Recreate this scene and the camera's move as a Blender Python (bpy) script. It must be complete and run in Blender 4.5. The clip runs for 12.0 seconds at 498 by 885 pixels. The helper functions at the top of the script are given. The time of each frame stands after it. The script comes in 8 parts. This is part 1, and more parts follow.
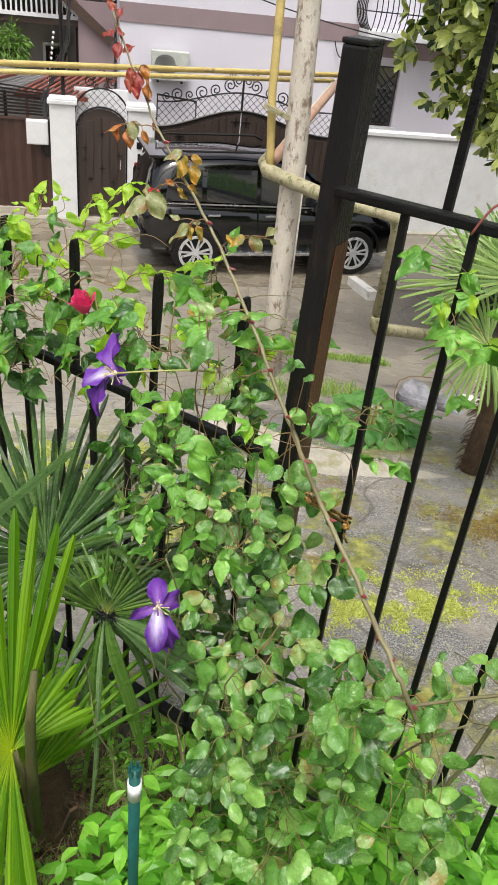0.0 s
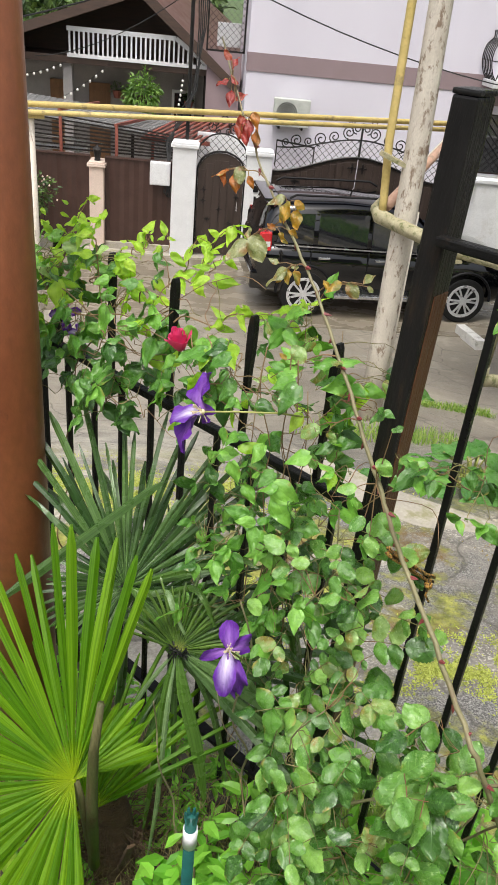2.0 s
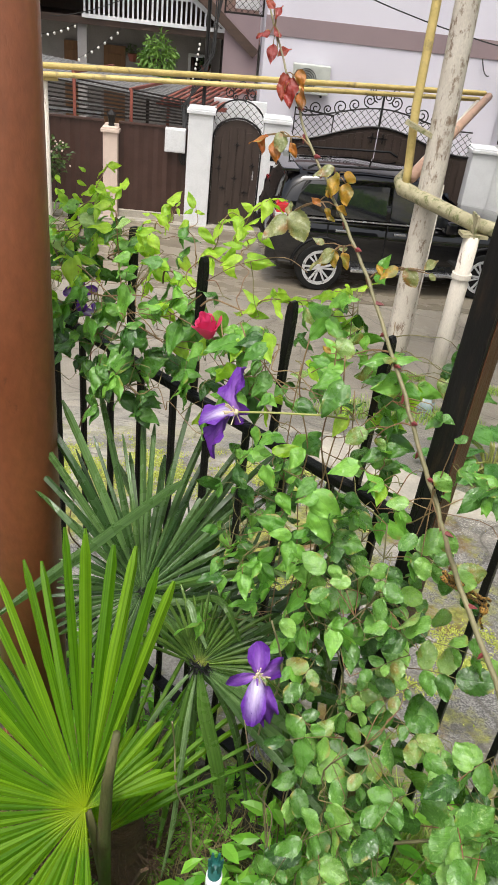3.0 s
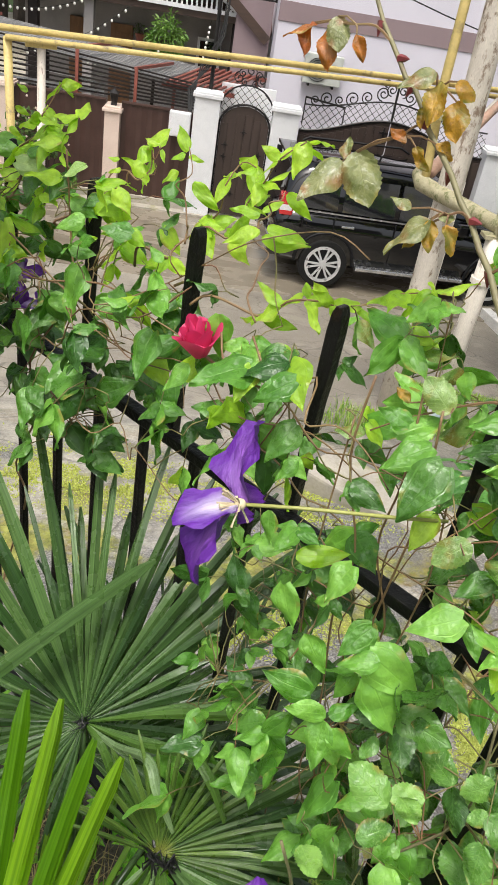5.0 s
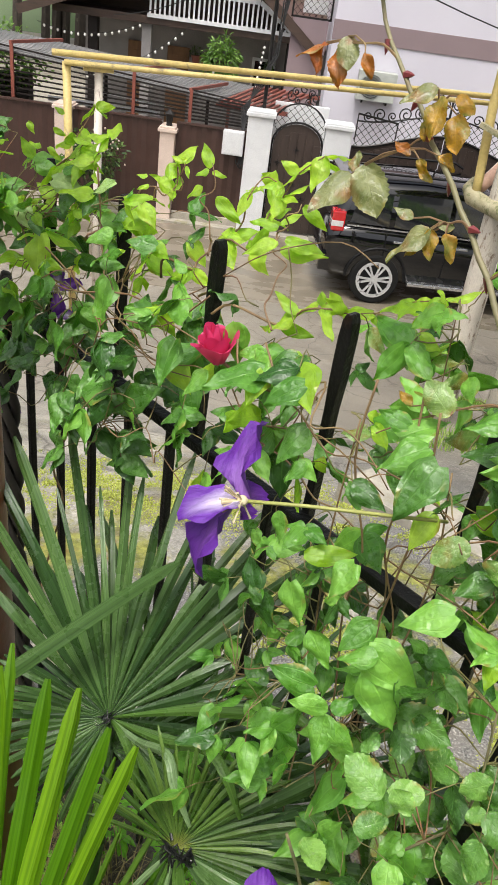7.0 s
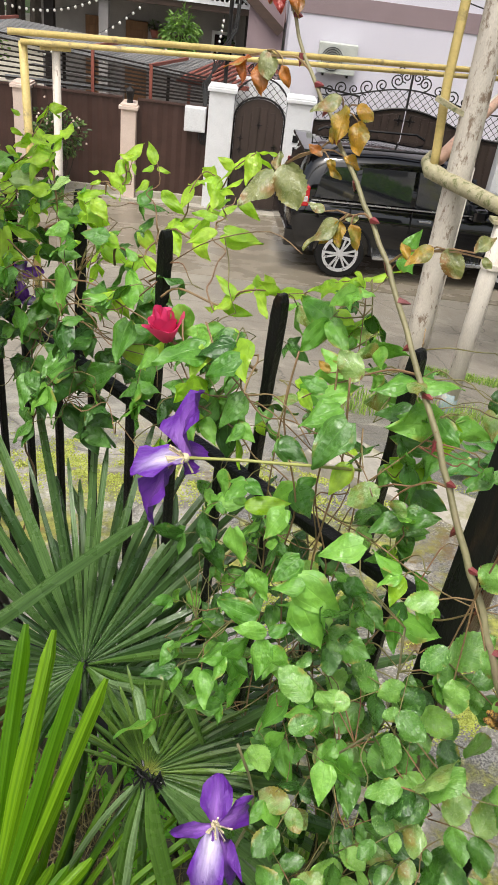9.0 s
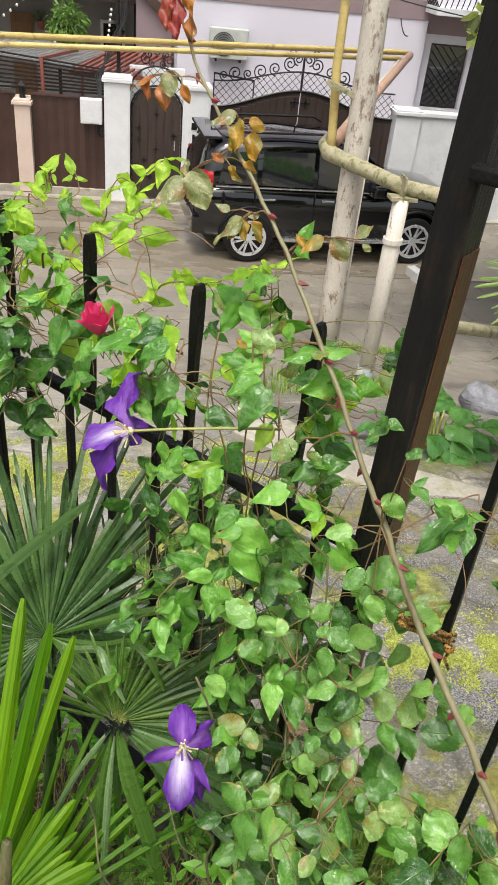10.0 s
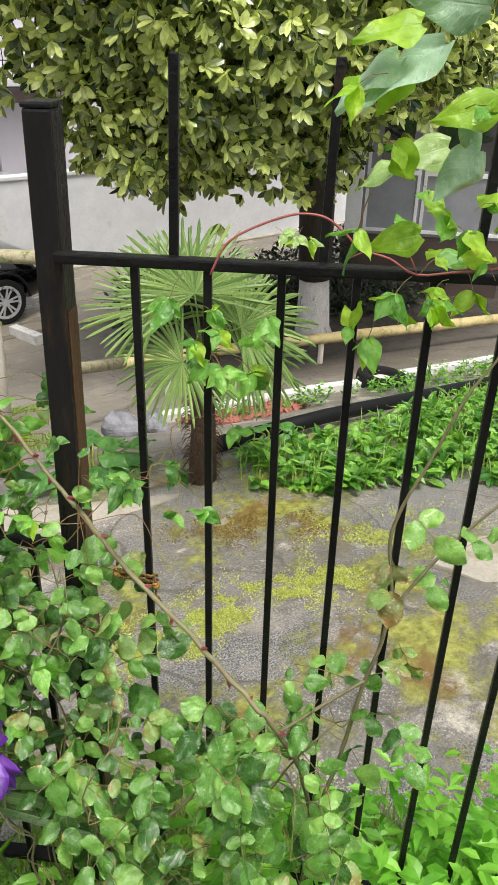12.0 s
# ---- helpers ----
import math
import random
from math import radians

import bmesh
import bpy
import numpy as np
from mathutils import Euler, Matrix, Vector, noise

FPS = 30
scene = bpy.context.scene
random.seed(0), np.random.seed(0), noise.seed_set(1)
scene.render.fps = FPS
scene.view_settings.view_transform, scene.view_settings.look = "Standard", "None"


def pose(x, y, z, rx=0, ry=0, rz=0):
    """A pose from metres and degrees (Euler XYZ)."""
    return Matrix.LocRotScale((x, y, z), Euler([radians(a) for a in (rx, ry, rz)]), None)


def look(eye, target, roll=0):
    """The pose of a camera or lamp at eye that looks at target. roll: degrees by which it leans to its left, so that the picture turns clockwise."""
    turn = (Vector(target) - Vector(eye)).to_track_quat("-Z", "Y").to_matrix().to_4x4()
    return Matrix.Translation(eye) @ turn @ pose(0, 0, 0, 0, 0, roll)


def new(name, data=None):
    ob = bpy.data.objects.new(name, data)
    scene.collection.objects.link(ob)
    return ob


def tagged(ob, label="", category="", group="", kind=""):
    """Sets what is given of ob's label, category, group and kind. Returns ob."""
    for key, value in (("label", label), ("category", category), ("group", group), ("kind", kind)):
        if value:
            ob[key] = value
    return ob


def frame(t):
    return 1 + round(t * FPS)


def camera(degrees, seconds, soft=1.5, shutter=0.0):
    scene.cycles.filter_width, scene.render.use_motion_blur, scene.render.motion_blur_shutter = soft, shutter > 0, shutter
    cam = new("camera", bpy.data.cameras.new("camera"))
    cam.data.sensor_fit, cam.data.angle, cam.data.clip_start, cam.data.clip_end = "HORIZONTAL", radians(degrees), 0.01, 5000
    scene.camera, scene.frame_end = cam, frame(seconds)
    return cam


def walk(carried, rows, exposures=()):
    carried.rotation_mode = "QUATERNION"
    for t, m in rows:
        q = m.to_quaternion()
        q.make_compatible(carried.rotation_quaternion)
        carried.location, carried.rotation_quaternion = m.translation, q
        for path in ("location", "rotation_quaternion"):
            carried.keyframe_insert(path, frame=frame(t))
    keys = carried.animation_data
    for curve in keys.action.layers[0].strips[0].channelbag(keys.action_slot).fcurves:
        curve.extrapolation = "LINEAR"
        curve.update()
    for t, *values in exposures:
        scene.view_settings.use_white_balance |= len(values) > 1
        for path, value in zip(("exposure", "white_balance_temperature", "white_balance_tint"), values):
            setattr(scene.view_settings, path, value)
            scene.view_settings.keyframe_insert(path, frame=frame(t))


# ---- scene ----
cam = camera(36.3, 12.0, 0.8)
EXPOSURE = 0.38
PATH = [
    (0, (0.801, 0.68, 4.484), (1.196, 2.325, 3.418), 6.4),
    (0.5, (0.82, 0.691, 4.501), (1.113, 2.406, 3.515), 6.4),
    (1, (0.825, 0.696, 4.498), (1.056, 2.436, 3.539), 6.0),
    (1.5, (0.825, 0.697, 4.492), (1.009, 2.436, 3.521), 5.7),
    (2, (0.823, 0.696, 4.485), (0.964, 2.421, 3.483), 5.9),
    (2.5, (0.791, 0.725, 4.482), (0.906, 2.429, 3.442), 6.1),
    (4.5, (0.786, 1.269, 4.286), (0.963, 2.939, 3.199), 9.8),
    (5, (0.788, 1.291, 4.274), (0.938, 2.97, 3.198), 10.2),
    (5.5, (0.786, 1.292, 4.275), (0.89, 2.981, 3.208), 10.0),
    (6, (0.797, 1.287, 4.269), (0.857, 2.983, 3.211), 9.5),
    (6.5, (0.806, 1.283, 4.271), (0.833, 2.98, 3.214), 8.9),
    (7, (0.827, 1.263, 4.283), (0.836, 2.958, 3.223), 8.2),
    (9, (0.86, 1.166, 4.334), (0.942, 2.833, 3.232), 7.6),
    (9.5, (0.855, 1.121, 4.358), (1.004, 2.778, 3.249), 6.8),
    (10, (0.846, 1.05, 4.384), (1.122, 2.691, 3.274), 6.2),
    (10.5, (0.821, 0.994, 4.411), (1.268, 2.603, 3.31), 5.1),
    (11, (0.791, 0.927, 4.442), (1.455, 2.474, 3.361), 4.0),
    (11.5, (0.742, 0.844, 4.478), (1.628, 2.308, 3.442), 2.3),
    (12, (0.711, 0.778, 4.495), (1.816, 2.147, 3.544), 1.5),
]
walk(cam, [(t, look(eye, target, roll)) for t, eye, target, roll in PATH])

# ---- light ----
world = bpy.data.worlds.new("overcast_sky")
scene.world = world
world.use_nodes = True
wn, wl = world.node_tree.nodes, world.node_tree.links
sky = wn.new("ShaderNodeTexSky")
sky.sky_type, sky.sun_disc = "NISHITA", False
sky.sun_elevation, sky.sun_rotation = radians(58), radians(200)
sky.air_density, sky.dust_density, sky.ozone_density = 1.0, 6.0, 1.0
grey = wn.new("ShaderNodeHueSaturation")
grey.inputs["Saturation"].default_value = 0.45
wl.new(sky.outputs[0], grey.inputs["Color"])
wl.new(grey.outputs[0], wn["Background"].inputs["Color"])
wn["Background"].inputs["Strength"].default_value = 0.138
sun = new("sun", bpy.data.lights.new("sun", "SUN"))
sun.data.energy, sun.data.angle, sun.data.color = 2.3, radians(14), (1.0, 0.97, 0.92)
sun.matrix_world = look((0, 0, 30), (3.0, 9.0, 0))
scene.view_settings.exposure = EXPOSURE

# ---- materials ----


def tree(name):
    m = bpy.data.materials.new(name)
    m.use_nodes = True
    return m, m.node_tree.nodes, m.node_tree.links, m.node_tree.nodes["Principled BSDF"]


def mixer(n, l, kind, fac, a, b):
    """A colour mix node; fac, a and b are values or sockets."""
    x = n.new("ShaderNodeMix")
    x.data_type, x.blend_type = "RGBA", kind
    for slot, v in ((0, fac), (6, a), (7, b)):
        if isinstance(v, bpy.types.NodeSocket):
            l.new(v, x.inputs[slot])
        else:
            x.inputs[slot].default_value = v if slot == 0 else (*v, 1)
    return x.outputs[2]


def ramp(n, l, src, lo, hi, a=0.0, b=1.0):
    x = n.new("ShaderNodeMapRange")
    x.inputs[1].default_value, x.inputs[2].default_value, x.inputs[3].default_value, x.inputs[4].default_value = lo, hi, a, b
    l.new(src, x.inputs[0])
    return x.outputs[0]


def noisy(n, l, vec, scale, detail=4.0, rough=0.6, stretch=None):
    if stretch:
        mp = n.new("ShaderNodeMapping")
        mp.inputs["Scale"].default_value = stretch
        l.new(vec, mp.inputs[0])
        vec = mp.outputs[0]
    x = n.new("ShaderNodeTexNoise")
    x.inputs["Scale"].default_value, x.inputs["Detail"].default_value, x.inputs["Roughness"].default_value = scale, detail, rough
    l.new(vec, x.inputs["Vector"])
    return x.outputs[0]


def relief(n, l, p, height, strength, dist=0.01):
    b = n.new("ShaderNodeBump")
    b.inputs["Strength"].default_value, b.inputs["Distance"].default_value = strength, dist
    l.new(height, b.inputs["Height"])
    l.new(b.outputs[0], p.inputs["Normal"])


def surface(name, c1, c2, scale=6.0, rough=(0.5, 0.8), bump=0.3, fine=60.0, metal=0.0, stain=None, stain_at=(0.55, 0.7), stain_scale=3.0, stretch=None, coat=0.0, dist=0.004, gloss=0.5):
    m, n, l, p = tree(name)
    vec = n.new("ShaderNodeTexCoord").outputs["Object"]
    big, small = noisy(n, l, vec, scale, 5, 0.6, stretch), noisy(n, l, vec, fine, 3, 0.6, stretch)
    col = mixer(n, l, "MIX", ramp(n, l, big, 0.3, 0.7), c1, c2)
    col = mixer(n, l, "MULTIPLY", 0.5, col, mixer(n, l, "MIX", ramp(n, l, small, 0.3, 0.7), (0.72, 0.72, 0.72), (1.15, 1.15, 1.15)))
    if stain:
        spots = ramp(n, l, noisy(n, l, vec, stain_scale, 8, 0.7, stretch), *stain_at)
        col = mixer(n, l, "MIX", spots, col, stain)
    l.new(col, p.inputs["Base Color"])
    l.new(ramp(n, l, big, 0.3, 0.7, *rough), p.inputs["Roughness"])
    p.inputs["Metallic"].default_value, p.inputs["Coat Weight"].default_value = metal, coat
    p.inputs["Specular IOR Level"].default_value = gloss
    relief(n, l, p, small, bump, dist)
    return m


def leafy(name, dark, light, tip=None, rough=0.34, veins=7.0, glow=0.35, spot=None, wetness=0.12):
    """A wet leaf: shade by leaf, nerves along the blade, blisters, droplets, light through it. veins < 0: nerves run lengthwise."""
    m, n, l, p = tree(name)
    tc = n.new("ShaderNodeTexCoord")
    vec = tc.outputs["Object"]
    sep = n.new("ShaderNodeSeparateXYZ")
    l.new(tc.outputs["UV"], sep.inputs[0])
    rnd = n.new("ShaderNodeObjectInfo").outputs["Random"]

    def calc(op, a, b=None, c=None):
        k = n.new("ShaderNodeMath")
        k.operation = op
        for i, v in enumerate((a, b, c)):
            if isinstance(v, (int, float)):
                k.inputs[i].default_value = v
            elif v is not None:
                l.new(v, k.inputs[i])
        return k.outputs[0]
    ax = calc("ABSOLUTE", calc("SUBTRACT", sep.outputs[0], 0.5))
    if veins < 0:
        line = calc("PINGPONG", calc("MULTIPLY", ax, 6.0), 1.0)
        nerve = ramp(n, l, line, 0.0, 0.14, 1.0, 0.0)
    else:
        line = calc("PINGPONG", calc("MULTIPLY", calc("MULTIPLY_ADD", ax, -0.55, sep.outputs[1]), veins), 0.5)
        nerve = ramp(n, l, line, 0.0, 0.10, 1.0, 0.0)
    mid = ramp(n, l, ax, 0.0, 0.025, 1.0, 0.0)
    both = calc("MAXIMUM", nerve, mid)
    shift = n.new("ShaderNodeVectorMath")
    shift.operation = "ADD"
    off = n.new("ShaderNodeCombineXYZ")
    l.new(calc("MULTIPLY", rnd, 37.0), off.inputs[0])
    l.new(vec, shift.inputs[0])
    l.new(off.outputs[0], shift.inputs[1])
    own = shift.outputs[0]
    col = mixer(n, l, "MIX", rnd, dark, light)
    col = mixer(n, l, "MULTIPLY", 0.8, col, mixer(n, l, "MIX", ramp(n, l, noisy(n, l, own, 2.6, 4, 0.6), 0.35, 0.65), (0.66, 0.74, 0.62), (1.18, 1.12, 1.1)))
    if tip:
        col = mixer(n, l, "MIX", ramp(n, l, noisy(n, l, own, 1.4, 3, 0.5), 0.48, 0.62), col, tip)
    if spot:
        col = mixer(n, l, "MIX", ramp(n, l, noisy(n, l, own, 7.0, 5, 0.7), 0.56, 0.66), col, spot)
    # a few leaves yellow or scorched at their edge
    edge = calc("MULTIPLY", ramp(n, l, ax, 0.30, 0.5, 0.0, 1.0), ramp(n, l, noisy(n, l, own, 1.9, 3, 0.5), 0.58, 0.66))
    col = mixer(n, l, "MIX", edge, col, (0.32, 0.27, 0.06))
    col = mixer(n, l, "SCREEN", calc("MULTIPLY", both, 0.2), col, light)
    l.new(col, p.inputs["Base Color"])
    wet = noisy(n, l, own, 4.0, 5, 0.7)
    l.new(ramp(n, l, wet, 0.38, 0.62, max(rough - 0.16, 0.08), rough + 0.16), p.inputs["Roughness"])
    vor = n.new("ShaderNodeTexVoronoi")
    vor.inputs["Scale"].default_value = 24.0
    l.new(own, vor.inputs["Vector"])
    bead = calc("MULTIPLY", ramp(n, l, vor.outputs["Distance"], 0.08, 0.20, 1.0, 0.0), ramp(n, l, noisy(n, l, own, 2.2, 3, 0.6), 0.52, 0.60))
    high = calc("MULTIPLY_ADD", bead, 0.1 + 0.8 * wetness, calc("MULTIPLY_ADD", both, -0.55, calc("MULTIPLY", noisy(n, l, own, 3.2, 2, 0.5), 1.4)))
    relief(n, l, p, calc("MULTIPLY_ADD", noisy(n, l, own, 11.0, 4, 0.65), 0.12 + 0.5 * wetness, high), 0.26, 0.03)
    p.inputs["Specular IOR Level"].default_value = 0.6
    p.inputs["Coat Weight"].default_value, p.inputs["Coat Roughness"].default_value = wetness, 0.20
    thin = n.new("ShaderNodeBsdfTranslucent")
    l.new(mixer(n, l, "MULTIPLY", 1.0, col, (1.5, 1.6, 0.7)), thin.inputs["Color"])
    both2 = n.new("ShaderNodeMixShader")
    both2.inputs[0].default_value = glow
    l.new(p.outputs[0], both2.inputs[1])
    l.new(thin.outputs[0], both2.inputs[2])
    l.new(both2.outputs[0], n["Material Output"].inputs["Surface"])
    return m


def grassy(name, dark, light, rough=0.4, glow=0.3, few=1.0):
    """Blades and small leaves joined in one mesh: each island has its own shade."""
    m, n, l, p = tree(name)
    rnd = n.new("ShaderNodeNewGeometry").outputs["Random Per Island"]
    vec = n.new("ShaderNodeTexCoord").outputs["Object"]
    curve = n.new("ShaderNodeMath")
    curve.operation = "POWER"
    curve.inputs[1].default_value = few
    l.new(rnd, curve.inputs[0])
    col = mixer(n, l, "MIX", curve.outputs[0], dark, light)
    col = mixer(n, l, "MULTIPLY", 0.6, col, mixer(n, l, "MIX", ramp(n, l, noisy(n, l, vec, 25, 3), 0.35, 0.65), (0.75, 0.75, 0.75), (1.15, 1.15, 1.15)))
    l.new(col, p.inputs["Base Color"])
    p.inputs["Roughness"].default_value = rough
    thin = n.new("ShaderNodeBsdfTranslucent")
    l.new(mixer(n, l, "MULTIPLY", 1.0, col, (1.5, 1.6, 0.7)), thin.inputs["Color"])
    mixed = n.new("ShaderNodeMixShader")
    mixed.inputs[0].default_value = glow
    l.new(p.outputs[0], mixed.inputs[1])
    l.new(thin.outputs[0], mixed.inputs[2])
    l.new(mixed.outputs[0], n["Material Output"].inputs["Surface"])
    return m


def bladed(name, dark, light, rough=0.3, glow=0.15, heart=None, gloss=0.6):
    """Palm leaflets: fine ribs along the blade and a waxy sheen; UV x runs across the leaflet."""
    m, n, l, p = tree(name)
    rnd = n.new("ShaderNodeNewGeometry").outputs["Random Per Island"]
    tc = n.new("ShaderNodeTexCoord")
    rib = noisy(n, l, tc.outputs["UV"], 9.0, 2, 0.5, (1.0, 0.05, 1.0))
    col = mixer(n, l, "MIX", rnd, dark, light)
    col = mixer(n, l, "MULTIPLY", 0.8, col, mixer(n, l, "MIX", ramp(n, l, rib, 0.35, 0.65), (0.6, 0.66, 0.6), (1.25, 1.2, 1.2)))
    dust = ramp(n, l, noisy(n, l, tc.outputs["Object"], 60, 5, 0.7), 0.68, 0.80)
    col = mixer(n, l, "MIX", dust, col, (0.20, 0.22, 0.13))
    if heart:
        sep = n.new("ShaderNodeSeparateXYZ")
        l.new(tc.outputs["UV"], sep.inputs[0])
        col = mixer(n, l, "MIX", ramp(n, l, sep.outputs["Y"], 0.02, 0.16, 0.9, 0.0), col, heart)
    l.new(col, p.inputs["Base Color"])
    l.new(ramp(n, l, noisy(n, l, tc.outputs["Object"], 22, 4, 0.6), 0.35, 0.65, rough - 0.1, rough + 0.12), p.inputs["Roughness"])
    relief(n, l, p, rib, 0.35, 0.004)
    p.inputs["Specular IOR Level"].default_value = gloss
    thin = n.new("ShaderNodeBsdfTranslucent")
    l.new(mixer(n, l, "MULTIPLY", 1.0, col, (1.5, 1.6, 0.7)), thin.inputs["Color"])
    mixed = n.new("ShaderNodeMixShader")
    mixed.inputs[0].default_value = glow
    l.new(p.outputs[0], mixed.inputs[1])
    l.new(thin.outputs[0], mixed.inputs[2])
    l.new(mixed.outputs[0], n["Material Output"].inputs["Surface"])
    return m


def ground_material():
    """Old concrete and tarmac: aggregate, damp stains, cracks, moss in patches."""
    m, n, l, p = tree("weathered_concrete_with_moss")
    vec = n.new("ShaderNodeNewGeometry").outputs["Position"]
    sep = n.new("ShaderNodeSeparateXYZ")
    l.new(vec, sep.inputs[0])
    big, mid, fine = noisy(n, l, vec, 0.9, 5), noisy(n, l, vec, 6, 6, 0.7), noisy(n, l, vec, 70, 3, 0.7)
    col = mixer(n, l, "MIX", ramp(n, l, big, 0.38, 0.62), (0.165, 0.152, 0.130), (0.265, 0.243, 0.208))
    col = mixer(n, l, "MIX", ramp(n, l, mid, 0.47, 0.62), col, (0.13, 0.12, 0.105))
    pale = ramp(n, l, noisy(n, l, vec, 1.3, 8, 0.72), 0.55, 0.60)
    col = mixer(n, l, "MIX", pale, col, (0.50, 0.45, 0.37))
    worn = n.new("ShaderNodeMath")
    worn.operation = "MULTIPLY"
    l.new(ramp(n, l, sep.outputs[0], 1.8, 0.9), worn.inputs[0])
    l.new(ramp(n, l, noisy(n, l, vec, 3.1, 7, 0.7), 0.40, 0.58, 0.25, 0.9), worn.inputs[1])
    col = mixer(n, l, "MIX", worn.outputs[0], col, (0.50, 0.465, 0.39))
    grit = n.new("ShaderNodeMath")
    grit.operation = "MULTIPLY"
    l.new(ramp(n, l, noisy(n, l, vec, 110, 2, 0.5), 0.52, 0.68), grit.inputs[0])
    l.new(ramp(n, l, noisy(n, l, vec, 2.4, 4), 0.4, 0.6), grit.inputs[1])
    col = mixer(n, l, "MIX", grit.outputs[0], col, (0.55, 0.52, 0.46))
    col = mixer(n, l, "MULTIPLY", 0.7, col, mixer(n, l, "MIX", ramp(n, l, fine, 0.35, 0.65), (0.6, 0.6, 0.6), (1.2, 1.2, 1.2)))
    upper = n.new("ShaderNodeMath")
    upper.operation = "MULTIPLY"
    l.new(ramp(n, l, noisy(n, l, vec, 1.9, 7, 0.7), 0.46, 0.55, 0.0, 0.85), upper.inputs[0])
    l.new(ramp(n, l, sep.outputs[1], 5.6, 4.4), upper.inputs[1])
    tar = upper.outputs[0]
    plain = mixer(n, l, "MIX", ramp(n, l, big, 0.3, 0.7), (0.218, 0.190, 0.147), (0.268, 0.236, 0.188))
    col = mixer(n, l, "MIX", ramp(n, l, sep.outputs[1], 5.2, 7.0, 0.0, 0.75), col, plain)
    col = mixer(n, l, "MIX", tar, col, mixer(n, l, "MIX", ramp(n, l, noisy(n, l, vec, 160, 2, 0.5), 0.4, 0.66), (0.055, 0.053, 0.052), (0.36, 0.35, 0.33)))
    crack = n.new("ShaderNodeTexVoronoi")
    crack.feature = "DISTANCE_TO_EDGE"
    crack.inputs["Scale"].default_value = 1.7
    warp = n.new("ShaderNodeMix")
    warp.data_type = "VECTOR"
    warp.inputs[0].default_value = 0.3
    nz = n.new("ShaderNodeTexNoise")
    nz.inputs["Scale"].default_value = 2.2
    nz.inputs["Detail"].default_value = 6.0
    l.new(vec, nz.inputs["Vector"])
    l.new(vec, warp.inputs[4])
    l.new(nz.outputs["Color"], warp.inputs[5])
    l.new(warp.outputs[1], crack.inputs["Vector"])
    gap = ramp(n, l, crack.outputs["Distance"], 0.0, 0.016, 0.75, 0.0)
    col = mixer(n, l, "MIX", gap, col, (0.07, 0.062, 0.05))
    # moss grows on the upper terrace, between the fence and the slope
    near = ramp(n, l, sep.outputs[1], 5.5, 3.6)
    patch = n.new("ShaderNodeMath")
    patch.operation = "MULTIPLY"
    l.new(ramp(n, l, noisy(n, l, vec, 1.25, 9, 0.78), 0.50, 0.57), patch.inputs[0])
    l.new(near, patch.inputs[1])
    tuft = noisy(n, l, vec, 22, 4, 0.7)
    green = mixer(n, l, "MIX", ramp(n, l, tuft, 0.35, 0.65), (0.12, 0.13, 0.022), (0.38, 0.38, 0.09))
    green = mixer(n, l, "MIX", ramp(n, l, noisy(n, l, vec, 2.6, 5), 0.52, 0.62), green, (0.17, 0.105, 0.028))
    col = mixer(n, l, "MIX", patch.outputs[0], col, green)
    # damp soil round the big tree, with the tree's shade painted into it
    tree_shade_bed = n.new("ShaderNodeMath")
    tree_shade_bed.operation = "MULTIPLY"
    l.new(ramp(n, l, sep.outputs[0], 5.2, 7.2), tree_shade_bed.inputs[0])
    l.new(ramp(n, l, sep.outputs[1], 6.6, 8.4), tree_shade_bed.inputs[1])
    col = mixer(n, l, "MIX", tree_shade_bed.outputs[0], col, mixer(n, l, "MIX", ramp(n, l, mid, 0.4, 0.6), (0.026, 0.021, 0.016), (0.058, 0.048, 0.036)))
    # soil of the planted bed on the near side
    soil = mixer(n, l, "MIX", ramp(n, l, mid, 0.4, 0.6), (0.045, 0.035, 0.022), (0.09, 0.075, 0.05))
    low = ramp(n, l, sep.outputs[2], 2.5, 2.56)
    col = mixer(n, l, "MIX", low, col, soil)
    l.new(col, p.inputs["Base Color"])
    dull = n.new("ShaderNodeMath")
    dull.operation = "MAXIMUM"
    l.new(ramp(n, l, big, 0.35, 0.65, 0.38, 0.75), dull.inputs[0])
    l.new(tree_shade_bed.outputs[0], dull.inputs[1])
    l.new(dull.outputs[0], p.inputs["Roughness"])
    h = n.new("ShaderNodeMath")
    h.operation = "MULTIPLY_ADD"
    h.inputs[1].default_value = 1.6
    l.new(patch.outputs[0], h.inputs[0])
    l.new(fine, h.inputs[2])
    relief(n, l, p, h.outputs[0], 0.55, 0.015)
    return m


def road_material():
    m, n, l, p = tree("wet_concrete_road")
    vec = n.new("ShaderNodeNewGeometry").outputs["Position"]
    big, fine = noisy(n, l, vec, 0.8, 5, 0.6, (1, 2.2, 1)), noisy(n, l, vec, 45, 4, 0.7)
    col = mixer(n, l, "MIX", ramp(n, l, big, 0.35, 0.65), (0.170, 0.145, 0.108), (0.262, 0.226, 0.172))
    col = mixer(n, l, "MULTIPLY", 0.6, col, mixer(n, l, "MIX", ramp(n, l, fine, 0.35, 0.65), (0.75, 0.75, 0.75), (1.12, 1.12, 1.12)))
    l.new(col, p.inputs["Base Color"])
    l.new(ramp(n, l, big, 0.4, 0.62, 0.1, 0.42), p.inputs["Roughness"])
    relief(n, l, p, fine, 0.12, 0.004)
    return m


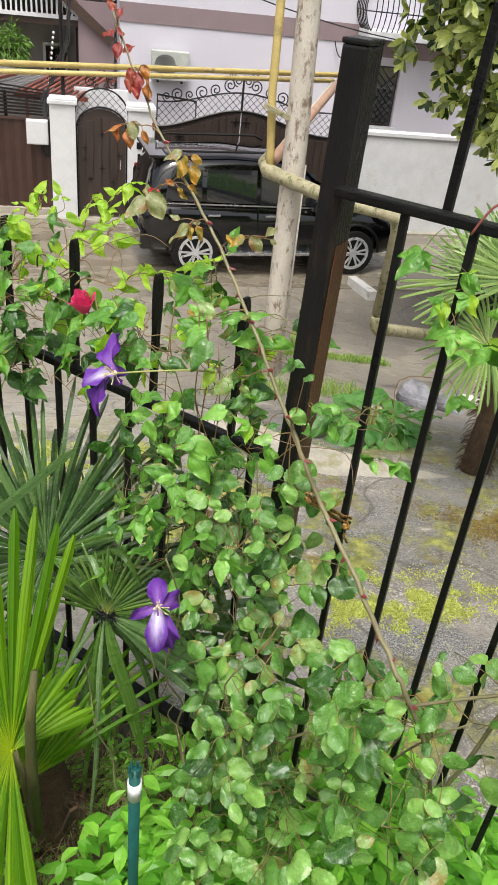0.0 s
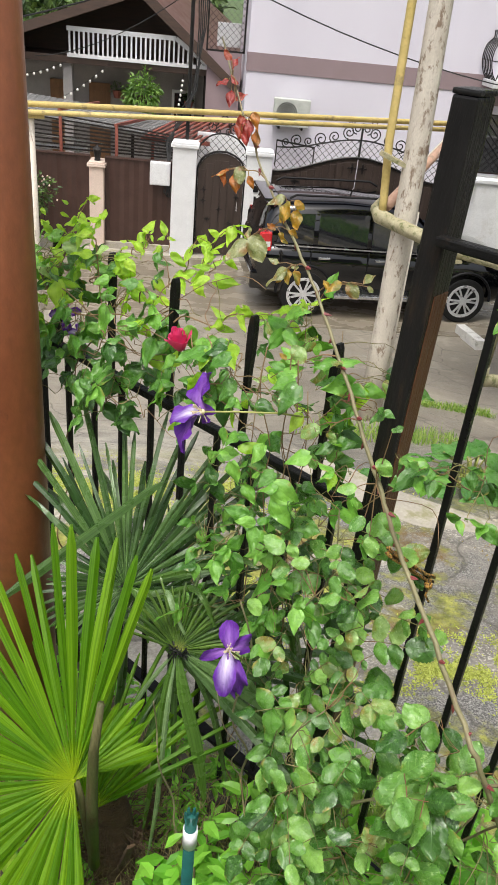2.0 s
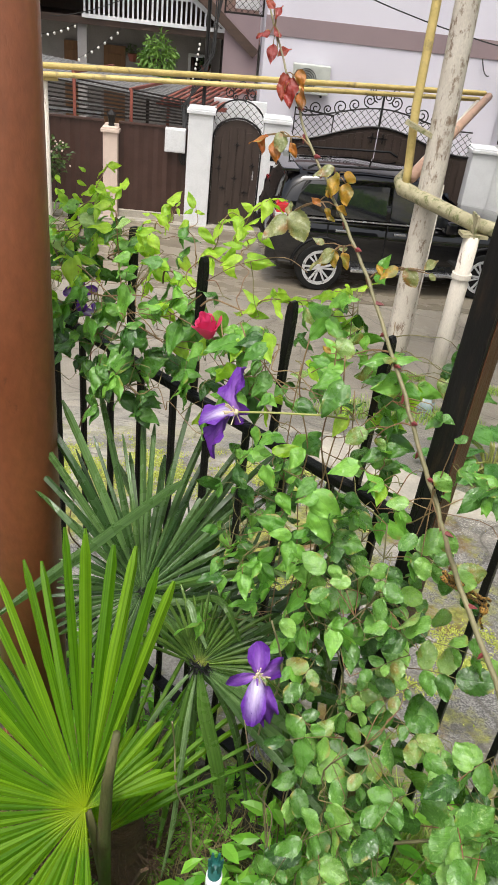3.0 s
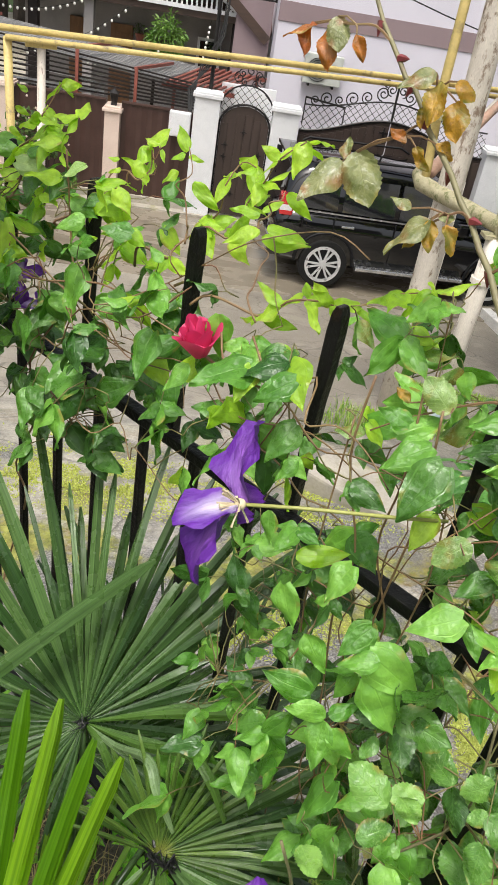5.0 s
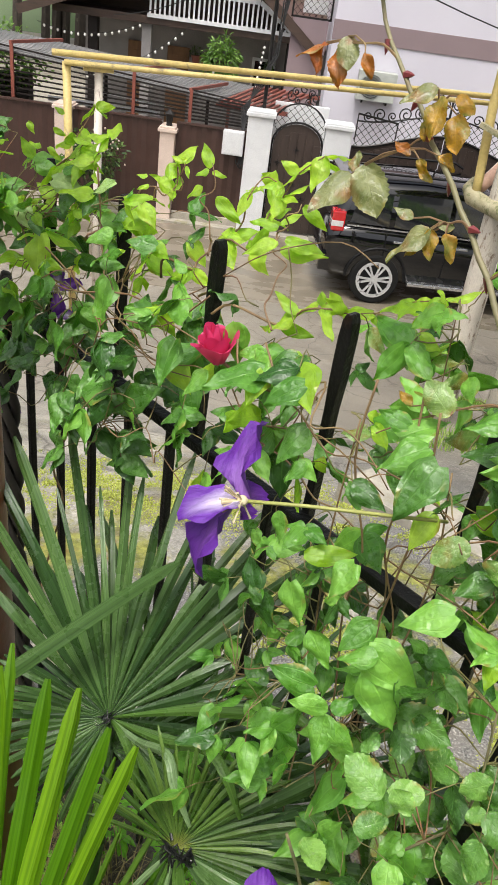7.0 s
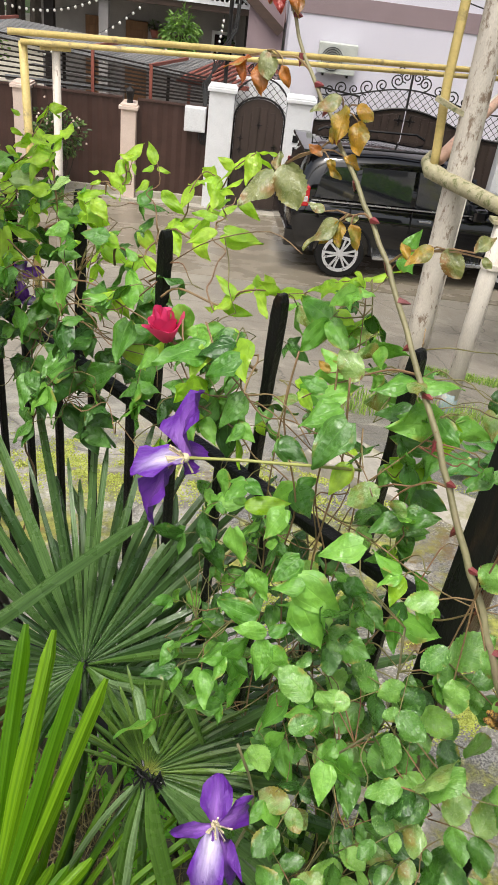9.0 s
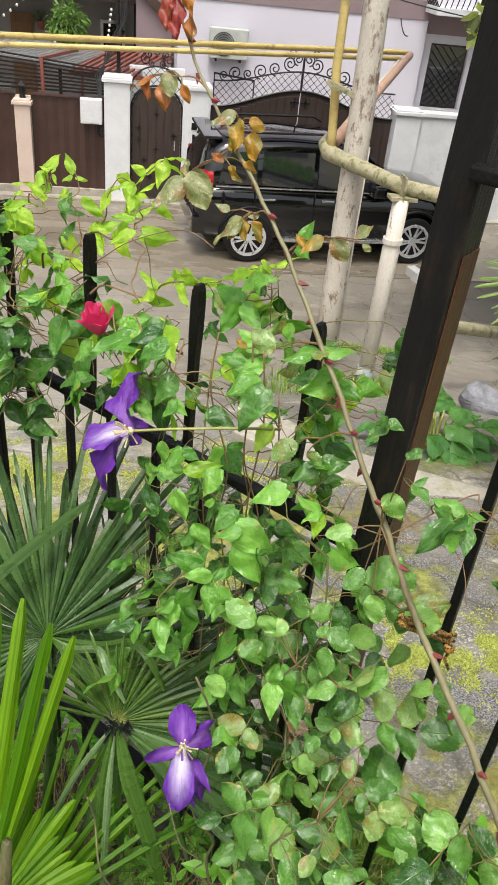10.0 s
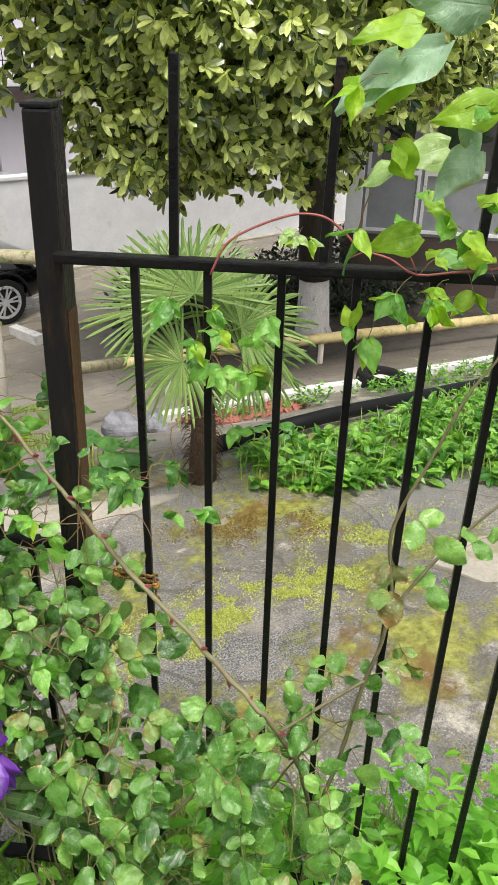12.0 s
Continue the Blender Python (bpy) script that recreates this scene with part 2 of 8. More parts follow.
def glass_material(name, tint, rough=0.04):
    m, n, l, p = tree(name)
    p.inputs["Base Color"].default_value = (*tint, 1)
    p.inputs["Roughness"].default_value = rough
    p.inputs["IOR"].default_value = 1.5
    p.inputs["Specular IOR Level"].default_value = 0.8
    p.inputs["Coat Weight"].default_value = 1.0
    return m


BLACK = surface("black_painted_iron", (0.006, 0.006, 0.006), (0.013, 0.0125, 0.012), 9, (0.25, 0.5), 0.5, 140, 0.0, (0.045, 0.025, 0.014), (0.60, 0.70), 6.0, None, 0.0, 0.004, 0.2)
POST = surface("worn_black_paint", (0.008, 0.008, 0.008), (0.017, 0.016, 0.015), 7, (0.22, 0.42), 0.5, 90, 0.0, (0.05, 0.032, 0.020), (0.54, 0.64), 3.0, (2.5, 2.5, 0.5), 0.0, 0.004, 0.25)
POSTBROWN = surface("worn_brown_primer", (0.085, 0.034, 0.018), (0.125, 0.052, 0.027), 5, (0.3, 0.5), 0.5, 90, 0.0, (0.014, 0.012, 0.010), (0.60, 0.68), 3.5, (2.5, 2.5, 0.5), 0.0, 0.004, 0.25)
PILLAR = surface("brown_primed_steel_pipe", (0.165, 0.052, 0.020), (0.25, 0.085, 0.036), 2.2, (0.32, 0.5), 0.3, 70, 0.0, (0.075, 0.024, 0.012), (0.63, 0.70), 8.0, (1, 1, 0.55))
WHITE = surface("white_plaster", (0.60, 0.61, 0.62), (0.71, 0.72, 0.73), 4, (0.7, 0.85), 0.25, 80, 0.0, (0.42, 0.41, 0.37), (0.60, 0.8), 2.0)
LAVENDER = surface("pale_lavender_render", (0.60, 0.58, 0.65), (0.66, 0.64, 0.71), 0.8, (0.75, 0.9), 0.3, 120, 0.0, (0.55, 0.53, 0.57), (0.6, 0.8), 0.7, (1, 1, 0.4))
MAUVE = surface("mauve_painted_band", (0.24, 0.18, 0.19), (0.28, 0.21, 0.22), 2, (0.7, 0.85), 0.25, 100)
PINKISH = surface("pink_beige_plaster", (0.56, 0.44, 0.37), (0.66, 0.54, 0.46), 3, (0.7, 0.85), 0.3, 80, 0.0, (0.40, 0.32, 0.27), (0.6, 0.78), 2.5)
BROWN_SHEET = surface("dark_brown_sheet_metal", (0.045, 0.022, 0.017), (0.065, 0.033, 0.026), 3, (0.35, 0.5), 0.15, 60)
GATE_WOOD = surface("dark_brown_gate_steel", (0.032, 0.022, 0.018), (0.055, 0.037, 0.03), 4, (0.35, 0.55), 0.35, 60, 0.0, None, (0.5, 0.6), 3, (3, 3, 0.4))
IRON = surface("dark_wrought_iron", (0.015, 0.014, 0.014), (0.03, 0.028, 0.027), 10, (0.35, 0.5), 0.3, 80, 0.5)
REDSTEEL = surface("red_brown_steel_frame", (0.20, 0.055, 0.038), (0.27, 0.08, 0.055), 5, (0.4, 0.6), 0.2, 60)
SLAT = surface("dark_brown_slat", (0.014, 0.011, 0.010), (0.026, 0.021, 0.019), 5, (0.6, 0.8), 0.2, 60, 0.0, None, (0.5, 0.6), 3, None, 0.0, 0.004, 0.2)
AWNING = surface("grey_ribbed_awning", (0.20, 0.20, 0.20), (0.28, 0.275, 0.27), 2, (0.4, 0.6), 0.2, 40)
ROOF = surface("brown_metal_roof", (0.12, 0.060, 0.050), (0.16, 0.085, 0.07), 1.5, (0.35, 0.55), 0.2, 40)
HOUSEWALL = surface("dull_grey_house_wall", (0.24, 0.23, 0.225), (0.33, 0.31, 0.305), 2, (0.7, 0.9), 0.3, 40)
DARKWOOD = surface("dark_stained_wood", (0.045, 0.028, 0.02), (0.08, 0.048, 0.034), 3, (0.5, 0.7), 0.3, 30, 0.0, None, (0.5, 0.6), 3, (1, 1, 6))
ORANGEWOOD = surface("varnished_wood_door", (0.16, 0.075, 0.03), (0.24, 0.12, 0.05), 3, (0.4, 0.6), 0.2, 30, 0.0, None, (0.5, 0.6), 3, (6, 6, 1))
WHITEPAINT = surface("white_gloss_paint", (0.74, 0.75, 0.76), (0.82, 0.82, 0.83), 6, (0.35, 0.5), 0.1, 80)
YELLOW = surface("yellow_gas_pipe_paint", (0.48, 0.37, 0.12), (0.64, 0.50, 0.20), 6, (0.4, 0.6), 0.35, 50, 0.0, (0.24, 0.19, 0.10), (0.56, 0.68), 7.0)
PINKPIPE = surface("faded_salmon_pipe_paint", (0.42, 0.24, 0.16), (0.56, 0.36, 0.26), 6, (0.5, 0.7), 0.4, 60, 0.0, (0.25, 0.18, 0.13), (0.56, 0.66), 8.0)
FADEDYELLOW = surface("faded_mossy_yellow_pipe", (0.46, 0.37, 0.16), (0.60, 0.50, 0.25), 5, (0.5, 0.8), 0.5, 50, 0.0, (0.26, 0.23, 0.10), (0.5, 0.64), 6.0)
MOSSPIPE = surface("lichen_covered_pipe", (0.28, 0.25, 0.14), (0.42, 0.38, 0.25), 14, (0.6, 0.85), 0.7, 90, 0.0, (0.13, 0.14, 0.05), (0.5, 0.62), 16.0, None, 0.0, 0.008)
PALEPIPE = surface("cream_peeling_pipe_paint", (0.60, 0.54, 0.46), (0.72, 0.67, 0.59), 5, (0.5, 0.7), 0.4, 60, 0.0, (0.22, 0.15, 0.11), (0.6, 0.68), 8.0, (3, 3, 0.8))
RUSTPOLE = surface("peeling_white_pole_with_rust", (0.50, 0.45, 0.38), (0.62, 0.57, 0.49), 5, (0.55, 0.8), 0.6, 60, 0.0, (0.21, 0.15, 0.105), (0.53, 0.62), 9.0, (1.8, 1.8, 0.8), 0.0, 0.006)
CARPAINT = surface("black_car_paint", (0.0015, 0.0015, 0.002), (0.002, 0.002, 0.003), 2, (0.03, 0.05), 0.0, 30, 0.0, None, (0.5, 0.6), 3, None, 0.6, 0.002, 0.5)
CARGLASS = glass_material("tinted_car_glass", (0.012, 0.013, 0.015))
PANE = glass_material("dark_window_pane", (0.02, 0.022, 0.025))
TYRE = surface("tyre_rubber", (0.007, 0.007, 0.007), (0.013, 0.013, 0.013), 20, (0.6, 0.8), 0.4, 90, 0.0, None, (0.5, 0.6), 3, None, 0.0, 0.004, 0.25)
ALLOY = surface("silver_alloy", (0.62, 0.63, 0.65), (0.74, 0.75, 0.77), 10, (0.25, 0.35), 0.05, 60, 0.55)
CHROME = surface("satin_chrome_trim", (0.55, 0.56, 0.58), (0.62, 0.63, 0.65), 10, (0.2, 0.3), 0.02, 60, 0.9)
PLASTIC = surface("matt_black_plastic", (0.006, 0.006, 0.0065), (0.010, 0.010, 0.011), 10, (0.5, 0.65), 0.2, 90, 0.0, None, (0.5, 0.6), 3, None, 0.0, 0.004, 0.2)
REDLAMP = surface("red_lamp_lens", (0.45, 0.008, 0.012), (0.6, 0.015, 0.02), 10, (0.1, 0.15), 0.05, 60, 0.0, None, (0.5, 0.6), 3, None, 1.0)
CLEARLAMP = surface("white_lamp_lens", (0.6, 0.58, 0.58), (0.72, 0.70, 0.70), 10, (0.1, 0.15), 0.05, 60, 0.0, None, (0.5, 0.6), 3, None, 1.0)
BULB = surface("milky_bulb_glass", (0.78, 0.76, 0.70), (0.85, 0.83, 0.78), 10, (0.2, 0.3), 0.02, 60)
CABLE = surface("black_cable_sheath", (0.012, 0.012, 0.013), (0.02, 0.02, 0.02), 10, (0.5, 0.7), 0.1, 60)
BARK = surface("tree_bark", (0.035, 0.028, 0.022), (0.075, 0.06, 0.047), 8, (0.8, 0.95), 0.9, 40, 0.0, (0.12, 0.13, 0.08), (0.6, 0.7), 5, (2, 2, 0.6), 0.0, 0.02)
LIME = surface("whitewashed_bark", (0.55, 0.53, 0.49), (0.68, 0.66, 0.62), 8, (0.8, 0.95), 0.9, 30, 0.0, (0.2, 0.18, 0.15), (0.58, 0.66), 6, (2, 2, 0.8), 0.0, 0.02)
FIBRE = surface("brown_palm_fibre", (0.07, 0.04, 0.022), (0.15, 0.09, 0.05), 10, (0.8, 0.95), 1.0, 50, 0.0, None, (0.5, 0.6), 3, (1, 1, 5), 0.0, 0.02)
CANE = surface("rose_cane_bark", (0.17, 0.155, 0.075), (0.26, 0.235, 0.125), 12, (0.45, 0.6), 0.3, 80, 0.0, (0.19, 0.13, 0.09), (0.54, 0.66), 14.0)
VINE = surface("brown_vine_stem", (0.17, 0.085, 0.045), (0.27, 0.19, 0.085), 12, (0.5, 0.7), 0.2, 80)
LEAFSTALK = surface("olive_leaf_stalk", (0.13, 0.13, 0.04), (0.22, 0.19, 0.07), 12, (0.5, 0.7), 0.1, 80, 0.0, (0.22, 0.09, 0.045), (0.5, 0.62), 14.0)
OLDSTALK = surface("brown_green_leaf_stalk", (0.07, 0.075, 0.025), (0.13, 0.12, 0.05), 20, (0.5, 0.7), 0.6, 90, 0.0, (0.09, 0.055, 0.03), (0.5, 0.62), 14.0, (3, 3, 0.5))
BLACKROT = surface("black_withered_petals", (0.003, 0.003, 0.004), (0.010, 0.009, 0.010), 30, (0.25, 0.5), 0.6, 120)
GREENSTEM = surface("green_flower_stalk", (0.28, 0.30, 0.07), (0.38, 0.38, 0.12), 12, (0.45, 0.6), 0.1, 80)
THORN = surface("dark_red_thorn", (0.17, 0.03, 0.035), (0.24, 0.05, 0.05), 12, (0.35, 0.5), 0.1, 80)
TWIG = surface("dark_twig", (0.02, 0.017, 0.014), (0.04, 0.033, 0.026), 20, (0.7, 0.9), 0.5, 60)
ROPE = surface("yellow_and_black_cord", (0.36, 0.17, 0.03), (0.52, 0.30, 0.06), 150, (0.6, 0.8), 0.6, 400, 0.0, (0.03, 0.022, 0.01), (0.5, 0.54), 240.0)
TEAL = surface("dark_teal_plastic_stake", (0.008, 0.065, 0.058), (0.014, 0.11, 0.095), 12, (0.35, 0.5), 0.1, 80)
ROCK = surface("grey_rock", (0.10, 0.10, 0.11), (0.30, 0.30, 0.32), 9, (0.7, 0.9), 0.8, 50, 0.0, (0.12, 0.12, 0.1), (0.58, 0.68), 7, None, 0.0, 0.02)
REDEARTH = surface("red_brick_rubble", (0.26, 0.09, 0.06), (0.34, 0.14, 0.10), 20, (0.8, 0.95), 0.8, 60)
KERB = surface("whitewashed_kerb", (0.55, 0.54, 0.51), (0.68, 0.67, 0.64), 6, (0.7, 0.9), 0.5, 50, 0.0, (0.25, 0.24, 0.2), (0.6, 0.7), 5)
CONCRETE = surface("pale_concrete", (0.28, 0.26, 0.22), (0.43, 0.39, 0.32), 4, (0.6, 0.85), 0.6, 60, 0.0, (0.24, 0.23, 0.13), (0.54, 0.64), 5)
ACBODY = surface("aged_air_conditioner_casing", (0.42, 0.44, 0.40), (0.52, 0.54, 0.50), 6, (0.5, 0.6), 0.1, 60)
GREYBOX = surface("light_grey_meter_box", (0.62, 0.63, 0.64), (0.70, 0.71, 0.72), 6, (0.4, 0.55), 0.1, 60)
GREYPANEL = surface("grey_porch_panel", (0.22, 0.23, 0.25), (0.29, 0.30, 0.32), 3, (0.5, 0.7), 0.2, 50)
GROUND, ROAD = ground_material(), road_material()

CLEMATIS_LEAF = leafy("clematis_leaf", (0.075, 0.24, 0.022), (0.23, 0.50, 0.075), None, 0.40, -1.0, 0.30)
# dark leaf tone, also used as painted shade on the inner leaves
DEEP_LEAF = leafy("dark_and_shaded_clematis_leaf", (0.028, 0.10, 0.013), (0.11, 0.28, 0.04), None, 0.36, -1.0, 0.18)
LIME_LEAF = leafy("young_clematis_leaf", (0.26, 0.48, 0.02), (0.46, 0.68, 0.06), None, 0.42, -1.0, 0.45)
PALE_LEAF = leafy("pale_wet_clematis_leaf", (0.34, 0.52, 0.16), (0.44, 0.60, 0.24), None, 0.32, -1.0, 0.30, None, 0.3)
ROSE_LEAF = leafy("rose_leaf", (0.09, 0.25, 0.040), (0.28, 0.52, 0.110), None, 0.34, 8.0, 0.28, (0.32, 0.50, 0.18), 0.32)
# dark rose leaf, doubling as shade in colour inside the bush
ROSE_DARK = leafy("dark_and_shaded_rose_leaf", (0.028, 0.095, 0.014), (0.12, 0.29, 0.045), None, 0.32, 8.0, 0.2, (0.13, 0.26, 0.07), 0.28)
ROSE_RED = leafy("young_red_rose_leaf", (0.26, 0.018, 0.018), (0.33, 0.06, 0.03), None, 0.35, 8.0, 0.3)
ROSE_ORANGE = leafy("orange_rose_leaf", (0.36, 0.09, 0.018), (0.44, 0.16, 0.025), (0.25, 0.13, 0.05), 0.35, 8.0, 0.3)
ROSE_BRONZE = leafy("bronze_green_rose_leaf", (0.17, 0.19, 0.06), (0.24, 0.26, 0.10), (0.27, 0.14, 0.045), 0.34, 8.0, 0.22, (0.36, 0.37, 0.22), 0.30)
ROSE_MOTTLED = leafy("mottled_rose_leaf", (0.17, 0.30, 0.07), (0.27, 0.41, 0.12), (0.26, 0.22, 0.05), 0.32, 8.0, 0.26, (0.36, 0.46, 0.22), 0.30)
ROSE_YELLOW = leafy("yellowing_rose_leaf", (0.38, 0.20, 0.02), (0.46, 0.28, 0.03), (0.20, 0.20, 0.04), 0.35, 8.0, 0.35, (0.25, 0.12, 0.03))
BLUISH_LEAF = leafy("mildewed_broad_leaf", (0.26, 0.42, 0.27), (0.36, 0.52, 0.38), (0.20, 0.36, 0.16), 0.45, 9.0, 0.3, (0.46, 0.58, 0.48))
HOSTA_LEAF = leafy("broad_bed_leaf", (0.055, 0.18, 0.035), (0.13, 0.32, 0.07), None, 0.30, 9.0, 0.3)
# leaf tones stretched at random: pale paints glossy highlights, near-black the shaded gaps
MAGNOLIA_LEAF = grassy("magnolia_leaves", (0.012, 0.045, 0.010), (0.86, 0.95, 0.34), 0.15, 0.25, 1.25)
BED_WEED = grassy("bed_weed_leaves", (0.035, 0.15, 0.012), (0.26, 0.52, 0.07), 0.42, 0.35, 1.2)
WEED = grassy("weed_leaves", (0.10, 0.33, 0.02), (0.32, 0.66, 0.08), 0.40, 0.4)
GRASS = grassy("grass_blades", (0.12, 0.27, 0.03), (0.40, 0.50, 0.14), 0.45, 0.35)
DRYGRASS = grassy("dry_grass", (0.18, 0.14, 0.06), (0.32, 0.26, 0.13), 0.7, 0.2)
FAR_LEAF = grassy("hillside_leaves", (0.02, 0.05, 0.015), (0.12, 0.20, 0.05), 0.5, 0.2)
BASKET_LEAF = grassy("hanging_fern", (0.08, 0.18, 0.03), (0.20, 0.34, 0.07), 0.5, 0.3)
# light end raised so some leaflets carry grey-silver highlights in their colour
PALM_DARK = bladed("palm_blade", (0.014, 0.048, 0.010), (0.105, 0.195, 0.055), 0.27, 0.14)
PALM_MID = bladed("grown_palm_blade", (0.03, 0.09, 0.008), (0.11, 0.21, 0.04), 0.27, 0.15)
PALM_LIGHT = bladed("young_palm_blade", (0.055, 0.165, 0.003), (0.17, 0.33, 0.010), 0.40, 0.34, (0.30, 0.40, 0.008), 0.3)
PALM_GOLD = bladed("middle_palm_blade", (0.035, 0.09, 0.012), (0.13, 0.22, 0.04), 0.30, 0.2, (0.30, 0.32, 0.06))
# paler copy of the blade: the shiny leaflets' sheen is put into the colour
PALM_SHEEN = bladed("palm_blade_with_painted_sheen", (0.13, 0.22, 0.09), (0.22, 0.32, 0.15), 0.26, 0.15)
PALM_GREY = bladed("yard_palm_blade", (0.10, 0.19, 0.045), (0.30, 0.42, 0.13), 0.45, 0.28)


def petal_material(name, edge, core, reach=0.34):
    m, n, l, p = tree(name)
    vec = n.new("ShaderNodeTexCoord").outputs["Object"]
    sep = n.new("ShaderNodeSeparateXYZ")
    l.new(vec, sep.inputs[0])
    ax = n.new("ShaderNodeMath")
    ax.operation = "ABSOLUTE"
    l.new(sep.outputs[0], ax.inputs[0])
    side = ramp(n, l, ax.outputs[0], 0.02, reach, 1.0, 0.0)
    along = ramp(n, l, sep.outputs[1], 0.25, 0.95, 1.0, 0.0)
    k = n.new("ShaderNodeMath")
    k.operation = "MULTIPLY"
    l.new(side, k.inputs[0])
    l.new(along, k.inputs[1])
    streak = noisy(n, l, vec, 9.0, 3, 0.6, (2.2, 0.25, 1))
    col = mixer(n, l, "MIX", k.outputs[0], edge, core)
    col = mixer(n, l, "MULTIPLY", 0.6, col, mixer(n, l, "MIX", ramp(n, l, streak, 0.35, 0.65), (0.7, 0.68, 0.75), (1.15, 1.12, 1.15)))
    l.new(col, p.inputs["Base Color"])
    p.inputs["Roughness"].default_value = 0.5
    relief(n, l, p, streak, 0.3, 0.03)
    thin = n.new("ShaderNodeBsdfTranslucent")
    l.new(col, thin.inputs["Color"])
    mixed = n.new("ShaderNodeMixShader")
    mixed.inputs[0].default_value = 0.3
    l.new(p.outputs[0], mixed.inputs[1])
    l.new(thin.outputs[0], mixed.inputs[2])
    l.new(mixed.outputs[0], n["Material Output"].inputs["Surface"])
    return m


VIOLET = petal_material("violet_petal", (0.17, 0.035, 0.42), (0.86, 0.80, 0.94), 0.20)
DEEP_VIOLET = petal_material("deep_violet_petal", (0.14, 0.025, 0.34), (0.34, 0.15, 0.56), 0.16)
ROSE_PINK = petal_material("pink_rose_petal", (0.66, 0.010, 0.085), (0.80, 0.06, 0.20))
STAMEN = surface("cream_stamens", (0.55, 0.46, 0.25), (0.7, 0.62, 0.42), 20, (0.6, 0.8), 0.2, 90)

# ---- building helpers ----
ORIGIN = {}


def smooth_line(pts, k=4):
    """Catmull-Rom points through pts."""
    pts = [Vector(p) for p in pts]
    out = []
    for i in range(len(pts) - 1):
        a, b, c, d = pts[max(i - 1, 0)], pts[i], pts[i + 1], pts[min(i + 2, len(pts) - 1)]
        for j in range(k):
            t = j / k
            out.append(0.5 * (2 * b + (c - a) * t + (2 * a - 5 * b + 4 * c - d) * t * t + (3 * b - a - 3 * c + d) * t**3))
    return out + [pts[-1]]


class Geo:
    """Vertices and faces in world metres."""

    def __init__(self):
        self.v, self.f = [], []

    def add(self, verts, faces):
        k = len(self.v)
        self.v += [tuple(p) for p in verts]
        self.f += [tuple(i + k for i in q) for q in faces]
        return self

    def box(self, x0, x1, y0, y1, z0, z1, m=None):
        vs = [Vector((x, y, z)) for x in (x0, x1) for y in (y0, y1) for z in (z0, z1)]
        if m is not None:
            vs = [m @ p for p in vs]
        return self.add(vs, [(0, 1, 3, 2), (4, 6, 7, 5), (0, 4, 5, 1), (2, 3, 7, 6), (0, 2, 6, 4), (1, 5, 7, 3)])

    def slab(self, a, b, w, h, up=(0, 0, 1)):
        """A bar of width w (sideways) and height h (along up), from a to b."""
        a, b, up = Vector(a), Vector(b), Vector(up)
        d = (b - a).normalized()
        side = d.cross(up).normalized()
        top = side.cross(d).normalized()
        vs = [p + side * i * w / 2 + top * j * h / 2 for p in (a, b) for i, j in ((-1, -1), (1, -1), (1, 1), (-1, 1))]
        return self.add(vs, [(3, 2, 1, 0), (4, 5, 6, 7), (0, 1, 5, 4), (1, 2, 6, 5), (2, 3, 7, 6), (3, 0, 4, 7)])

    def tube(self, pts, radii, seg=8, closed=True):
        pts = [Vector(p) for p in pts]
        if not hasattr(radii, "__len__"):
            radii = [radii] * len(pts)
        k, vs, fs, ref = len(pts), [], [], None
        for i, p in enumerate(pts):
            d = (pts[min(i + 1, k - 1)] - pts[max(i - 1, 0)]).normalized()
            if ref is None:
                ref = d.orthogonal().normalized()
            ref = (ref - d * ref.dot(d)).normalized()
            other = d.cross(ref)
            for j in range(seg):
                a = 2 * math.pi * j / seg
                vs.append(p + (ref * math.cos(a) + other * math.sin(a)) * radii[i])
        for i in range(k - 1):
            for j in range(seg):
                a, b = i * seg + j, i * seg + (j + 1) % seg
                fs.append((a, b, b + seg, a + seg))
        if closed:
            fs += [tuple(reversed(range(seg))), tuple(range((k - 1) * seg, k * seg))]
        return self.add(vs, fs)

    def ball(self, c, r, seg=8, rings=5, squash=1.0):
        c, vs, fs = Vector(c), [], []
        vs.append(c + Vector((0, 0, -r * squash)))
        for i in range(1, rings):
            t = math.pi * i / rings
            for j in range(seg):
                a = 2 * math.pi * j / seg
                vs.append(c + Vector((math.sin(t) * math.cos(a) * r, math.sin(t) * math.sin(a) * r, -math.cos(t) * r * squash)))
        vs.append(c + Vector((0, 0, r * squash)))
        for j in range(seg):
            fs.append((0, 1 + (j + 1) % seg, 1 + j))
            for i in range(rings - 2):
                a, b = 1 + i * seg + j, 1 + i * seg + (j + 1) % seg
                fs.append((a, b, b + seg, a + seg))
            e = 1 + (rings - 2) * seg
            fs.append((e + j, e + (j + 1) % seg, len(vs) - 1))
        return self.add(vs, fs)

    def plate(self, outline, axis, lo, hi):
        """A flat outline of (a, b) pairs, pushed from lo to hi along axis "x", "y" or "z"."""
        put = {"x": lambda a, b, c: (c, a, b), "y": lambda a, b, c: (a, c, b), "z": lambda a, b, c: (a, b, c)}[axis]
        k = len(outline)
        vs = [put(a, b, c) for c in (lo, hi) for a, b in outline]
        fs = [tuple(range(k)), tuple(range(2 * k - 1, k - 1, -1))]
        fs += [(i, i + k, (i + 1) % k + k, (i + 1) % k) for i in range(k)]
        return self.add(vs, fs)

    def disc(self, c, axis, r0, r1, depth, seg=24):
        """A ring of inner radius r0, outer r1, from c along axis by depth."""
        c, axis = Vector(c), Vector(axis).normalized()
        a, vs, fs = axis.orthogonal().normalized(), [], []
        b = axis.cross(a)
        for j in range(seg):
            t = 2 * math.pi * j / seg
